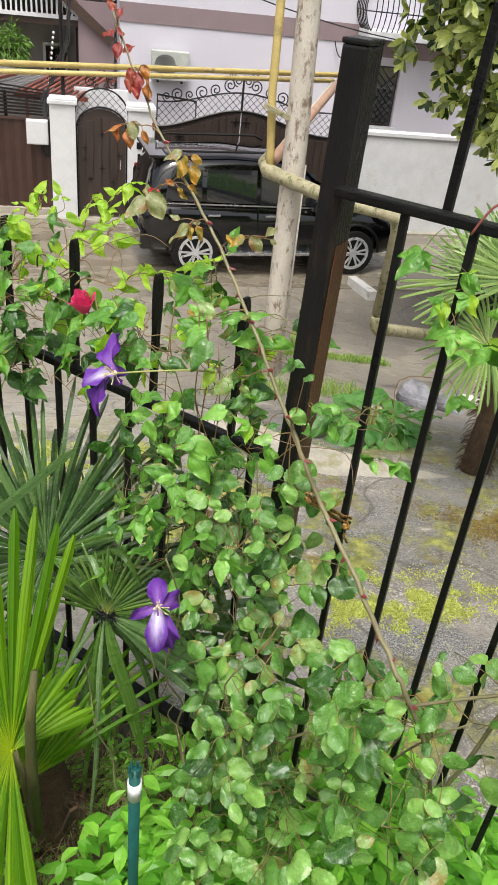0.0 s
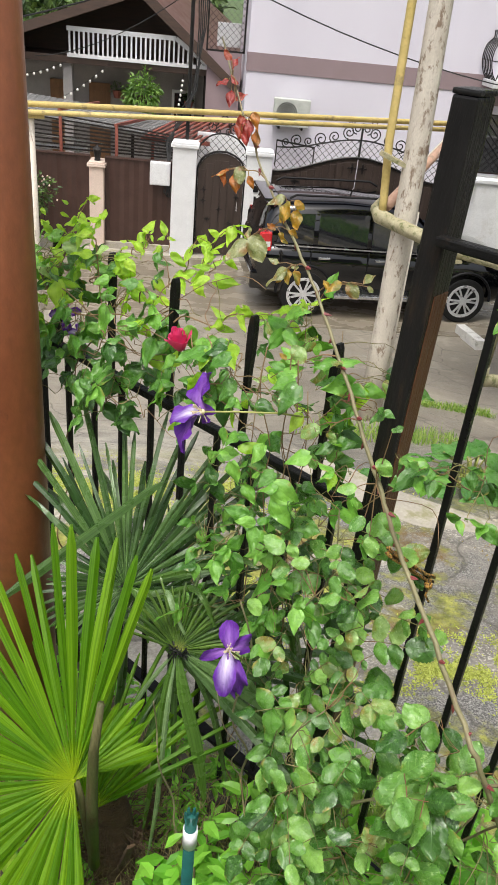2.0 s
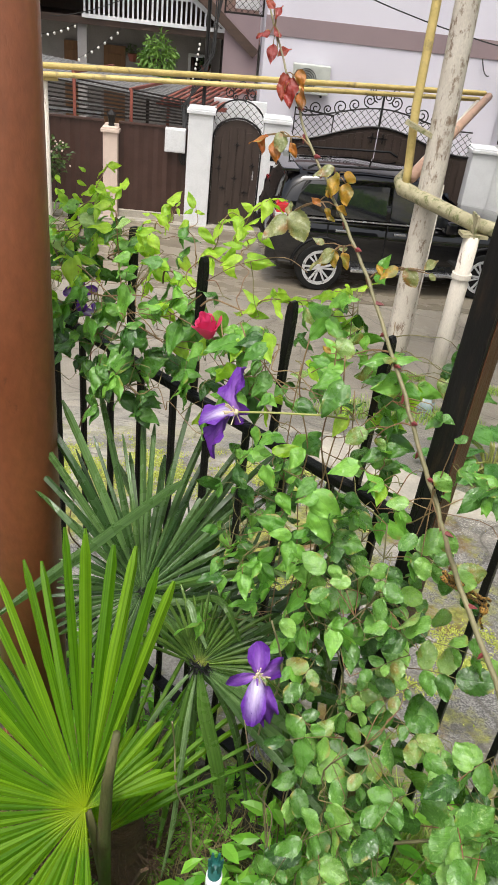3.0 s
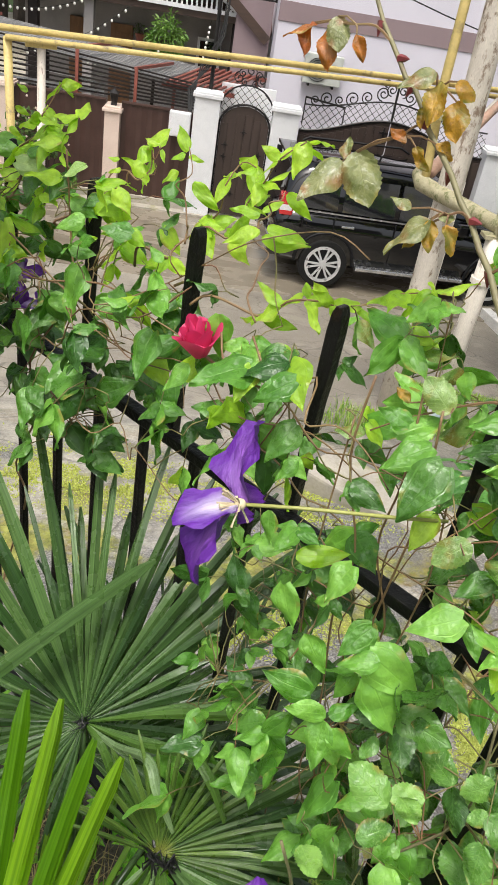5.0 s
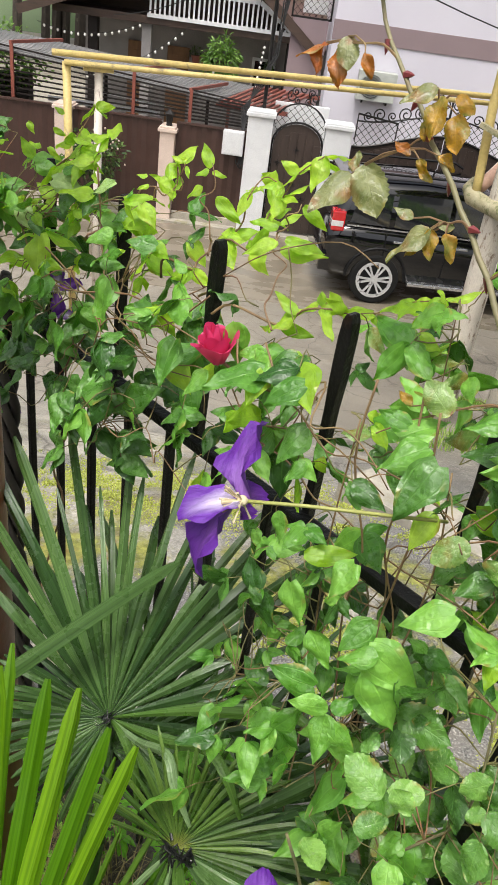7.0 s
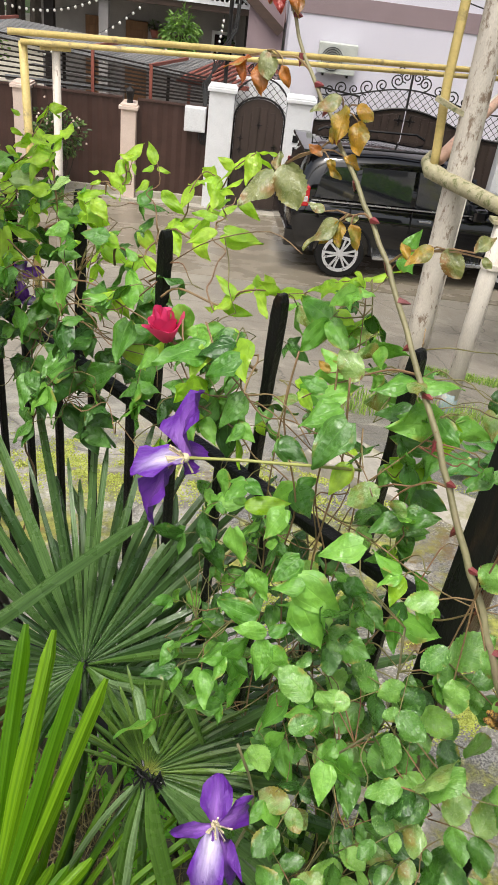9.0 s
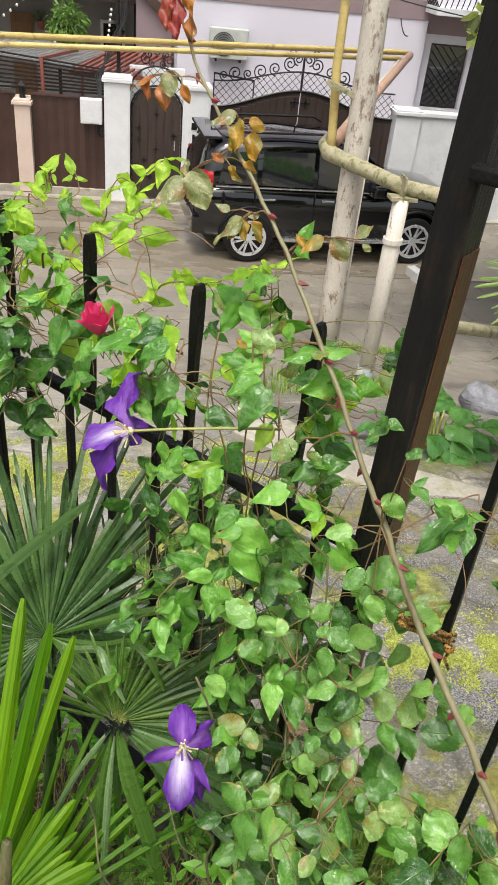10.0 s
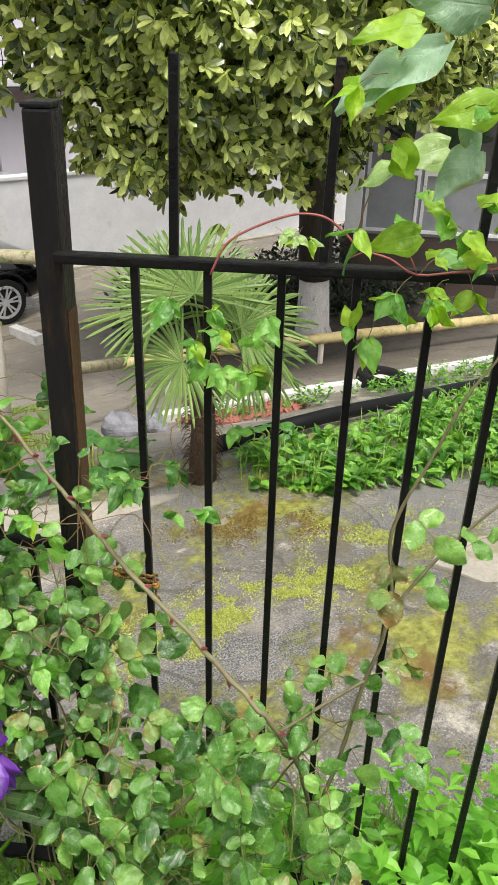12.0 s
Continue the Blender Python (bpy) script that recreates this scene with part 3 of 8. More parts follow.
            d = a * math.cos(t) + b * math.sin(t)
            vs += [c + d * r0, c + d * r1, c + axis * depth + d * r1, c + axis * depth + d * r0]
        for j in range(seg):
            p, q = 4 * j, 4 * ((j + 1) % seg)
            fs += [(p + i, p + (i + 1) % 4, q + (i + 1) % 4, q + i) for i in range(4)]
        return self.add(vs, fs)


def thing(name, loc, label, category, group="", kind=""):
    ob = new(name)
    ob.location, ob.empty_display_size = loc, 0.1
    ORIGIN[ob.name] = Vector(loc)
    return tagged(ob, label, category, group, kind)


def part(name, geo, material, parent=None, label="", bevel=0.0, smooth=False, loc=None):
    """One mesh object, under a thing or a part, or on its own at loc."""
    base = ORIGIN[parent.name] if parent else Vector(loc or (0, 0, 0))
    me = bpy.data.meshes.new(name)
    me.from_pydata([tuple(Vector(p) - base) for p in geo.v], [], geo.f)
    bm = bmesh.new()
    bm.from_mesh(me)
    bmesh.ops.recalc_face_normals(bm, faces=bm.faces)
    if bevel:
        edges = [e for e in bm.edges if len(e.link_faces) == 2 and e.calc_face_angle() > 0.6]
        bmesh.ops.bevel(bm, geom=edges, offset=bevel, segments=2, affect="EDGES", profile=0.6, clamp_overlap=True)
    bm.to_mesh(me)
    bm.free()
    me.materials.append(material)
    if smooth:
        me.shade_smooth()
    ob = new(name, me)
    if parent:
        ob.parent = parent
        ORIGIN[ob.name] = base
    else:
        ob.location = base
        ORIGIN[ob.name] = base
    if label:
        ob["label"] = label
    return ob


def placed(name, mesh, m, parent, label=""):
    """An object on a shared mesh, at the world pose m, under a thing."""
    ob = new(name, mesh)
    ob.parent = parent
    ob.matrix_basis = Matrix.Translation(-ORIGIN[parent.name]) @ m
    if label:
        ob["label"] = label
    return ob


# ---- the lie of the land ----
FX, FY = Vector((0.7226, -0.6913, 0)), Vector((0.6913, 0.7226, 0))
FO = Vector((1.055, 1.822, 0))


def fence_at(s, n, z):
    """s along the fence, n away from the garden, z up."""
    p = FO + FX * s + FY * n
    return Vector((p.x, p.y, z))


def lawn(x, y):
    """Height of the ground: garden bed, terrace, slope, street."""
    n = (Vector((x, y, 0)) - FO).dot(FY)
    z = float(np.interp(y + max(x - 3, 0) * 0.4 if y > 1 else y, [-50, 2.0, 4, 5, 6.5, 9, 11.5, 12.2, 100], [2.6, 2.42, 2.2, 1.9, 1.25, 0.55, 0.05, -0.02, -0.02]))
    k = min(max((0.16 - n) / 0.12, 0), 1)
    bed = 2.72 + 0.03 * noise.noise(Vector((x * 3, y * 3, 0)))
    z += 0.025 * noise.noise(Vector((x * 1.1, y * 1.1, 3))) * (1 if y < 11 else 0)
    return z * (1 - k) + bed * k

# ---- ground, road, kerbs ----


def ground_sheet():
    xs = sorted({round(v, 3) for v in [*np.arange(-2.5, 6.5, 0.12), *np.arange(-12, 14, 0.8), -60, -30, -20, 20, 30, 60, 120, -120]})
    ys = sorted({round(v, 3) for v in [*np.arange(-0.5, 6.0, 0.12), *np.arange(6, 12.6, 0.4), -60, -20, -8, -3, -1.5, 16, 20, 30, 45, 90, 150, 300]})
    g, w = Geo(), len(xs)
    vs = [(x, y, lawn(x, y)) for y in ys for x in xs]
    g.add(vs, [(j * w + i, j * w + i + 1, (j + 1) * w + i + 1, (j + 1) * w + i) for j in range(len(ys) - 1) for i in range(w - 1)])
    return tagged(part("ground", g, GROUND, smooth=True), "damp cracked concrete terrace with yellow-green moss, sloping to the street", "ground", kind="structure")


ground_sheet()
road = Geo()
road.plate([(-40, 12.25), (1.2, 12.2), (3.4, 12.35), (40, 12.3), (40, 15.45), (-40, 15.45)], "z", -0.15, 0.0)
tagged(part("road", road, ROAD, bevel=0.01), "wet pale concrete street in front of the gates", "road", kind="structure")
walk_slab = Geo().plate([(-40, 15.45), (40, 15.45), (40, 30), (-40, 30)], "z", -0.2, 0.03)
tagged(part("pavement", walk_slab, CONCRETE), "pale concrete yard behind the street gates", "pavement", kind="structure")


def kerb_run(a, b, w, h, name, label):
    a, b = Vector(a), Vector(b)
    k = max(2, round((b - a).length / 0.7))
    root = thing(name, a, label, "kerb", kind="structure")
    for i in range(k):
        p, q = a.lerp(b, (i + 0.012) / k), a.lerp(b, (i + 0.988) / k)
        p.z, q.z = lawn(p.x, p.y) + h / 2 - 0.05, lawn(q.x, q.y) + h / 2 - 0.05
        part("kerb_stone", Geo().slab(p, q, w, h + 0.1), KERB, root, bevel=0.012)


kerb_run((4.0, 6.42, 0), (12.5, 6.05, 0), 0.12, 0.10, "kerb", "whitewashed kerb stones along the weed bed")
kerb_run((5.12, 12.55, 0), (5.28, 11.85, 0), 0.16, 0.16, "trim", "white painted kerb beside the parked car")
strip = Geo()
strip.plate([(1.55, 4.55), (1.9, 4.2), (2.35, 3.96), (2.7, 3.8), (2.72, 3.62), (2.5, 3.6), (2.05, 3.8), (1.6, 4.1), (1.3, 4.35)], "z", 2.0, 2.225)
tagged(part("pavement", strip, CONCRETE, bevel=0.015), "pale worn concrete strip at the edge of the bed", "pavement", kind="structure")
slab2 = Geo().plate([(3.12, 2.42), (3.3, 2.5), (3.9, 2.2), (4.6, 1.6), (4.3, 1.35), (3.5, 1.95), (3.2, 2.18)], "z", 2.3, 2.395)
tagged(part("pavement", slab2, CONCRETE, bevel=0.012), "pale concrete slab on the mossy terrace", "pavement", kind="structure")


# ---- street front ----
G0, G1 = 15.60, 15.86


def gate_column(x0, x1, top, material, label, cap=0.09):
    root = thing("gate_column", ((x0 + x1) / 2, 15.7, 0), label, "column", "columns of the street front")
    g = Geo().box(x0, x1, G0 - 0.06, G1 + 0.1, 0, top - cap)
    part("shaft", g, material, root, bevel=0.012)
    c = Geo().box(x0 - 0.035, x1 + 0.035, G0 - 0.095, G1 + 0.135, top - cap, top - cap * 0.35)
    c.box(x0 - 0.01, x1 + 0.01, G0 - 0.07, G1 + 0.11, top - cap * 0.35, top)
    part("cap", c, material, root, bevel=0.008)
    return root


gate_column(0.08, 0.53, 2.13, WHITE, "white plastered gate column with a moulded cap")
colB = gate_column(1.46, 1.93, 2.1, WHITE, "white plastered gate column with an intercom panel")
part("intercom", Geo().box(1.62, 1.72, G0 - 0.075, G0 - 0.055, 1.36, 1.48).box(1.64, 1.73, G0 - 0.08, G0 - 0.055, 1.12, 1.28), PLASTIC, colB, "dark intercom and lock plates", bevel=0.004)
gate_column(5.36, 5.84, 1.96, WHITE, "white plastered column at the end of the driveway gate")
post1 = gate_column(-1.46, -1.19, 1.66, PINKISH, "pink-beige plastered fence post with a lantern")
gate_column(-3.36, -3.07, 1.8, PINKISH, "pink-beige plastered fence post")
gate_column(-5.2, -4.9, 1.8, PINKISH, "pink-beige plastered fence post")
lan = thing("lantern", (-1.325, 15.7, 1.66), "small dark garden lantern on a fence post", "lantern")
part("body", Geo().tube([(-1.325, 15.7, z) for z in (1.66, 1.70, 1.72, 1.84, 1.86, 1.93)], [0.06, 0.05, 0.055, 0.075, 0.09, 0.015], 8), IRON, lan)


def sheet_panel(x0, x1, z0, z1):
    root = thing("sheet_fence", ((x0 + x1) / 2, 15.7, z0), "dark brown corrugated sheet fence panel between posts", "fence", "sheet fence panels")
    k = max(3, round((x1 - x0) / 0.09))
    line = []
    for i in range(k + 1):
        x = x0 + (x1 - x0) * i / k
        line += [(x, 15.72 + (0.012 if i % 2 else -0.012))]
    vs = [(x, y, z) for z in (z0, z1) for x, y in line]
    w = len(line)
    g = Geo().add(vs, [(i, i + 1, w + i + 1, w + i) for i in range(w - 1)])
    vs2 = [(x, y + 0.02, z) for z in (z0, z1) for x, y in line]
    g.add(vs2, [(w + i, w + i + 1, i + 1, i) for i in range(w - 1)])
    part("sheet", g, BROWN_SHEET, root)
    part("rail", Geo().box(x0, x1, 15.69, 15.76, z1 - 0.01, z1 + 0.03), BROWN_SHEET, root, bevel=0.006)
    part("plinth", Geo().box(x0, x1, 15.66, 15.82, 0.0, z0), CONCRETE, root, bevel=0.01)


for x0, x1 in ((-1.19, 0.08), (-3.07, -1.46), (-4.9, -3.36), (-8.5, -5.2)):
    sheet_panel(x0, x1, 0.16, 1.72)

screen = thing("slat_screen", (-3, 15.95, 1.75), "dark horizontal slat screen behind the sheet fence", "fence")
for i in range(9):
    a, b = 1.79 + i * 0.083, 1.77 + i * 0.05
    part("slat", Geo().slab((-8.5, 15.94, a + (a - b) * 1.6), (0.06, 15.94, b), 0.042 - 0.001 * i, 0.024, (0, 0, 1)), SLAT, screen)
part("white_board", Geo().box(-3.6, -1.55, 15.98, 16.0, 1.74, 1.83), WHITEPAINT, screen, "white board behind the slats")
part("white_board", Geo().slab((-3.2, 16.3, 2.0), (-1.2, 16.3, 1.84), 0.07, 0.02, (0, 0, 1)), WHITEPAINT, screen, "white board behind the slats")
for x, zt in ((-4.2, 2.62), (-2.02, 2.46), (-0.99, 2.27)):
    fr = thing("steel_bracket", (x, 15.9, 1.7), "red-brown square steel bracket frame of the slat screen", "bracket", "screen brackets")
    part("upright", Geo().box(x - 0.028, x + 0.028, 15.86, 15.91, 1.72, zt), REDSTEEL, fr)
    part("arm", Geo().slab((x - 0.02, 15.885, zt), (x + 0.50, 17.3, zt), 0.055, 0.05), REDSTEEL, fr)
perg = thing("pergola", (0.6, 17, 2.3), "red-brown slatted canopy over the entrance path", "pergola")
for i in range(9):
    part("slat", Geo().slab((-0.45 + i * 0.13, 16.0, 2.13), (0.10 + i * 0.13, 17.7, 2.25), 0.05, 0.03), REDSTEEL, perg)
for y, z in ((16.0, 2.07), (17.7, 2.19)):
    part("beam", Geo().box(-0.55 + (y - 16.0) * 0.34, 0.75 + (y - 16.0) * 0.34, y - 0.03, y + 0.03, z - 0.03, z + 0.04), REDSTEEL, perg)
for x in (-0.45, 1.15):
    part("post", Geo().box(x - 0.03, x + 0.03, 17.67, 17.73, 0.03, 2.19), REDSTEEL, perg)
terr = thing("terrace_awning", (-2.2, 17.2, 2.3), "grey flat awning over the front terrace", "awning")
AW = [(-6.5, 16.0, 2.66), (-0.55, 16.0, 2.16), (0.0, 18.2, 2.16), (-6.5, 18.2, 2.66)]
part("sheet", Geo().add(AW + [(x, y, z - 0.04) for x, y, z in AW], [(0, 1, 2, 3), (7, 6, 5, 4), (0, 4, 5, 1), (1, 5, 6, 2), (2, 6, 7, 3), (3, 7, 4, 0)]), AWNING, terr)
for i in range(14):
    y = 16.08 + i * 0.16
    k = (y - 16.0) / 2.2 * 0.55
    part("rib", Geo().slab((-6.5, y, 2.675), (-0.55 + k, y, 2.175), 0.03, 0.012, (0, 0, 1)), AWNING, terr)
for x in (-5.3, -3.0, -0.9):
    part("post", Geo().box(x - 0.03, x + 0.03, 17.95, 18.01, 0.03, 2.12), SLAT, terr)
wp = thing("porch_arch", (1.0, 16.35, 0), "white plastered arch behind the garden door", "arch")
part("wall", Geo().box(0.50, 1.50, 16.35, 16.45, 1.72, 2.22).box(0.50, 0.62, 16.35, 16.45, 0.0, 1.72).box(1.38, 1.50, 16.35, 16.45, 0.0, 1.72), WHITEPAINT, wp, bevel=0.01)

box = thing("meter_box", (-0.14, 15.5, 1.34), "light grey wall meter box with a small window", "meter box")
part("case", Geo().box(-0.33, 0.045, 15.5, 15.66, 1.34, 1.75), GREYBOX, box, bevel=0.012)
part("window", Geo().box(-0.2, -0.11, 15.492, 15.505, 1.6, 1.68), PANE, box)
part("door", Geo().box(-0.31, 0.025, 15.49, 15.502, 1.36, 1.73), GREYBOX, box, bevel=0.003)
for k in range(4):
    bx = Geo().tube([(-0.05 + k * 0.03, 15.6, 1.36), (-0.06 + k * 0.05, 15.56, 1.22 - 0.03 * k), (0.0 + k * 0.02, 15.6, 1.12)], 0.012, 6)
    part("cable", bx, CABLE, box)


def curl(cx, cz, r, turns, start, flip=1, y=15.72, steps=26, grow=1.0):
    """Points of a scroll in the plane of the gates."""
    out = []
    for i in range(steps + 1):
        t = i / steps
        a = start + flip * turns * 2 * math.pi * t
        q = r * (1 - 0.82 * t) ** grow
        out.append((cx + q * math.cos(a), y, cz + q * math.sin(a)))
    return out


def wicket():
    root = thing("wicket_gate", (1.0, 15.7, 0), "dark brown arched garden door with iron ornaments", "gate")
    x0, x1, top = 0.56, 1.43, 1.98
    arch = [(x1, 0.06), (x1, 1.62)] + [(0.995 + 0.435 * math.cos(a), 1.62 + 0.36 * math.sin(a)) for a in np.linspace(0.15, math.pi - 0.15, 12)] + [(x0, 1.62), (x0, 0.06)]
    part("leaf", Geo().plate(arch, "y", 15.70, 15.75), GATE_WOOD, root, bevel=0.006)
    for i in range(6):
        x = x0 + 0.07 + i * 0.146
        part("board", Geo().box(x - 0.062, x + 0.062, 15.688, 15.70, 0.12, 1.6 + 0.25 * math.sin((i + 0.5) / 6 * math.pi)), GATE_WOOD, root, bevel=0.006)
    rim = [(x0 - 0.02, 15.69, 0.03), (x0 - 0.02, 15.69, 1.62)] + [(0.995 - 0.455 * math.cos(a), 15.69, 1.62 + 0.39 * math.sin(a)) for a in np.linspace(0.12, math.pi - 0.12, 14)] + [(x1 + 0.02, 15.69, 1.62), (x1 + 0.02, 15.69, 0.03)]
    part("rim", Geo().tube(rim, 0.018, 6), IRON, root)
    for x, z in ((0.68, 1.3), (0.68, 1.1), (1.31, 1.2), (0.995, 0.95), (0.78, 0.75), (1.2, 0.7), (0.995, 1.55), (0.9, 0.45)):
        g = Geo().disc((x, 15.685, z), (0, -1, 0), 0.018, 0.03, 0.014, 10)
        g.slab((x - 0.06, 15.68, z), (x + 0.06, 15.68, z), 0.01, 0.014).slab((x, 15.68, z - 0.06), (x, 15.68, z + 0.06), 0.014, 0.01, (0, 1, 0))
        part("rosette", g, IRON, root)
    part("handle", Geo().tube([(1.33, 15.64, 0.95), (1.33, 15.63, 1.05), (1.33, 15.64, 1.12)], 0.012, 6), CHROME, root)
    over = thing("gate_arch", (1.0, 15.72, 2.0), "lattice and scroll wrought iron arch above the garden door", "ironwork")
    big = [(0.995 - 0.47 * math.cos(a), 15.72, 1.9 + 0.42 * math.sin(a)) for a in np.linspace(0, math.pi, 18)]
    part("arch_bar", Geo().tube(big, 0.014, 6), IRON, over)
    for i in range(-7, 8):
        for sgn in (1, -1):
            g, run = Geo(), []
            for t in np.linspace(-0.6, 0.6, 40):
                x, z = 0.995 + i * 0.13 + sgn * t, 1.98 + t
                if (x - 0.995) ** 2 / 0.46**2 + max(z - 1.9, 0) ** 2 / 0.41**2 < 1 and (x - 0.995) ** 2 / 0.455**2 + max(z - 1.62, 0) ** 2 / 0.385**2 > 1 and z > 1.65:
                    run.append((x, 15.72, z))
            if len(run) > 2:
                part("lattice_bar", Geo().tube([run[0], run[-1]], 0.006, 4), IRON, over)
    for cx, fl in ((0.8, 1), (1.19, -1)):
        for k, (dz, r) in enumerate(((2.42, 0.10), (2.5, 0.07), (2.36, 0.06))):
            part("scroll", Geo().tube(curl(cx + fl * 0.05 * k, dz, r, 1.4, math.pi / 2 * fl, fl), 0.011, 5), IRON, over)
    for cx in (0.995,):
        part("scroll", Geo().tube(curl(cx, 2.55, 0.09, 1.3, 0, 1), 0.011, 5), IRON, over)


wicket()


def drive_gate():
    root = thing("driveway_gate", (3.5, 15.7, 0), "dark brown double driveway gate with a curved top", "gate")
    x0, xm, x1 = 1.96, 3.56, 5.33

    def crest(x):
        t = abs(x - xm) / 1.65
        return 2.1 - 0.36 * (1 - math.cos(min(t, 1) * math.pi)) / 2
    for k, (a, b) in enumerate(((x0, xm - 0.01), (xm + 0.01, x1))):
        top = [(x, crest(x)) for x in np.linspace(b, a, 14)]
        part("leaf", Geo().plate([(a, 0.08), (b, 0.08)] + top, "y", 15.70, 15.75), GATE_WOOD, root, bevel=0.005)
        for i in range(12):
            x = a + (b - a) * (i + 0.5) / 12
            part("board", Geo().box(x - 0.058, x + 0.058, 15.685, 15.70, 0.14, crest(x) - 0.07), GATE_WOOD, root, bevel=0.006)
        part("top_bar", Geo().tube([(x, 15.69, crest(x) + 0.01) for x in np.linspace(a, b, 14)], 0.022, 6), IRON, root)
    for x, z in ((xm - 0.1, 1.92), (xm + 0.1, 1.92), (2.4, 1.6), (4.8, 1.6)):
        g = Geo().disc((x, 15.68, z), (0, -1, 0), 0.02, 0.035, 0.014, 12)
        for a in range(4):
            t = a * math.pi / 2
            g.slab((x, 15.675, z), (x + 0.09 * math.cos(t), 15.675, z + 0.09 * math.sin(t)), 0.012, 0.03, (-math.sin(t), 0, math.cos(t)))
        part("rosette", g, IRON, root)
    grid = thing("gate_lattice", (3.5, 15.72, 1.9), "wrought iron lattice with scrolls above the driveway gate", "ironwork")

    def ridge(x):
        t = abs(x - xm)
        return 2.42 - 0.24 * (1 - math.cos(min(t / 1.5, 1) * math.pi)) / 2
    part("ridge_bar", Geo().tube([(x, 15.72, ridge(x)) for x in np.linspace(x0 + 0.02, x1 - 0.02, 26)], 0.015, 6), IRON, grid)
    for i in range(-4, 36):
        for sgn in (1, -1):
            run = []
            for t in np.linspace(-0.6, 0.6, 44):
                x, z = x0 + i * 0.13 + sgn * t, 2.0 + t
                if x0 < x < x1 and crest(x) < z < ridge(x):
                    run.append((x, 15.72, z))
            if len(run) > 2:
                part("lattice_bar", Geo().tube([run[0], run[-1]], 0.007, 4), IRON, grid)
    part("mullion", Geo().tube([(xm, 15.71, 2.08), (xm, 15.71, 2.72)], 0.02, 6), IRON, grid)
    for side in (-1, 1):
        for cx, cz, r, tr in ((0.1, 2.6, 0.10, 1.6), (0.24, 2.52, 0.12, 1.7), (0.2, 2.7, 0.07, 1.3), (0.5, 2.42, 0.11, 1.5), (0.75, 2.36, 0.13, 1.6), (0.98, 2.3, 0.08, 1.4), (1.2, 2.3, 0.12, 1.6), (1.4, 2.25, 0.08, 1.4)):
            part("scroll", Geo().tube(curl(xm + side * cx, cz + 0.02, r, tr, -math.pi / 2, side), 0.012, 5), IRON, grid)
    for a, b in ((x0 + 0.02, x0 + 0.42),):
        g = Geo()
        g.slab((x0 + 0.02, 15.70, 2.3), (x0 + 0.75, 15.70, 2.22), 0.02, 0.03).slab((x0 + 0.03, 15.7, 1.85), (x0 + 0.03, 15.7, 2.3), 0.02, 0.03, (0, 1, 0)).slab((x0 + 0.74, 15.7, 1.9), (x0 + 0.74, 15.7, 2.22), 0.02, 0.03, (0, 1, 0))
        part("frame", g, IRON, grid)


drive_gate()

yard_wall = Geo().box(5.84, 30, 15.62, 15.86, 0, 1.86)
wall_r = tagged(part("wall_street", yard_wall, WHITE, bevel=0.008), "white plastered garden wall along the street", "wall", kind="structure")
part("coping", Geo().box(5.84, 30, 15.585, 15.895, 1.86, 1.93), WHITE, wall_r, bevel=0.01)

# ---- the lavender house ----
BY = 18.6


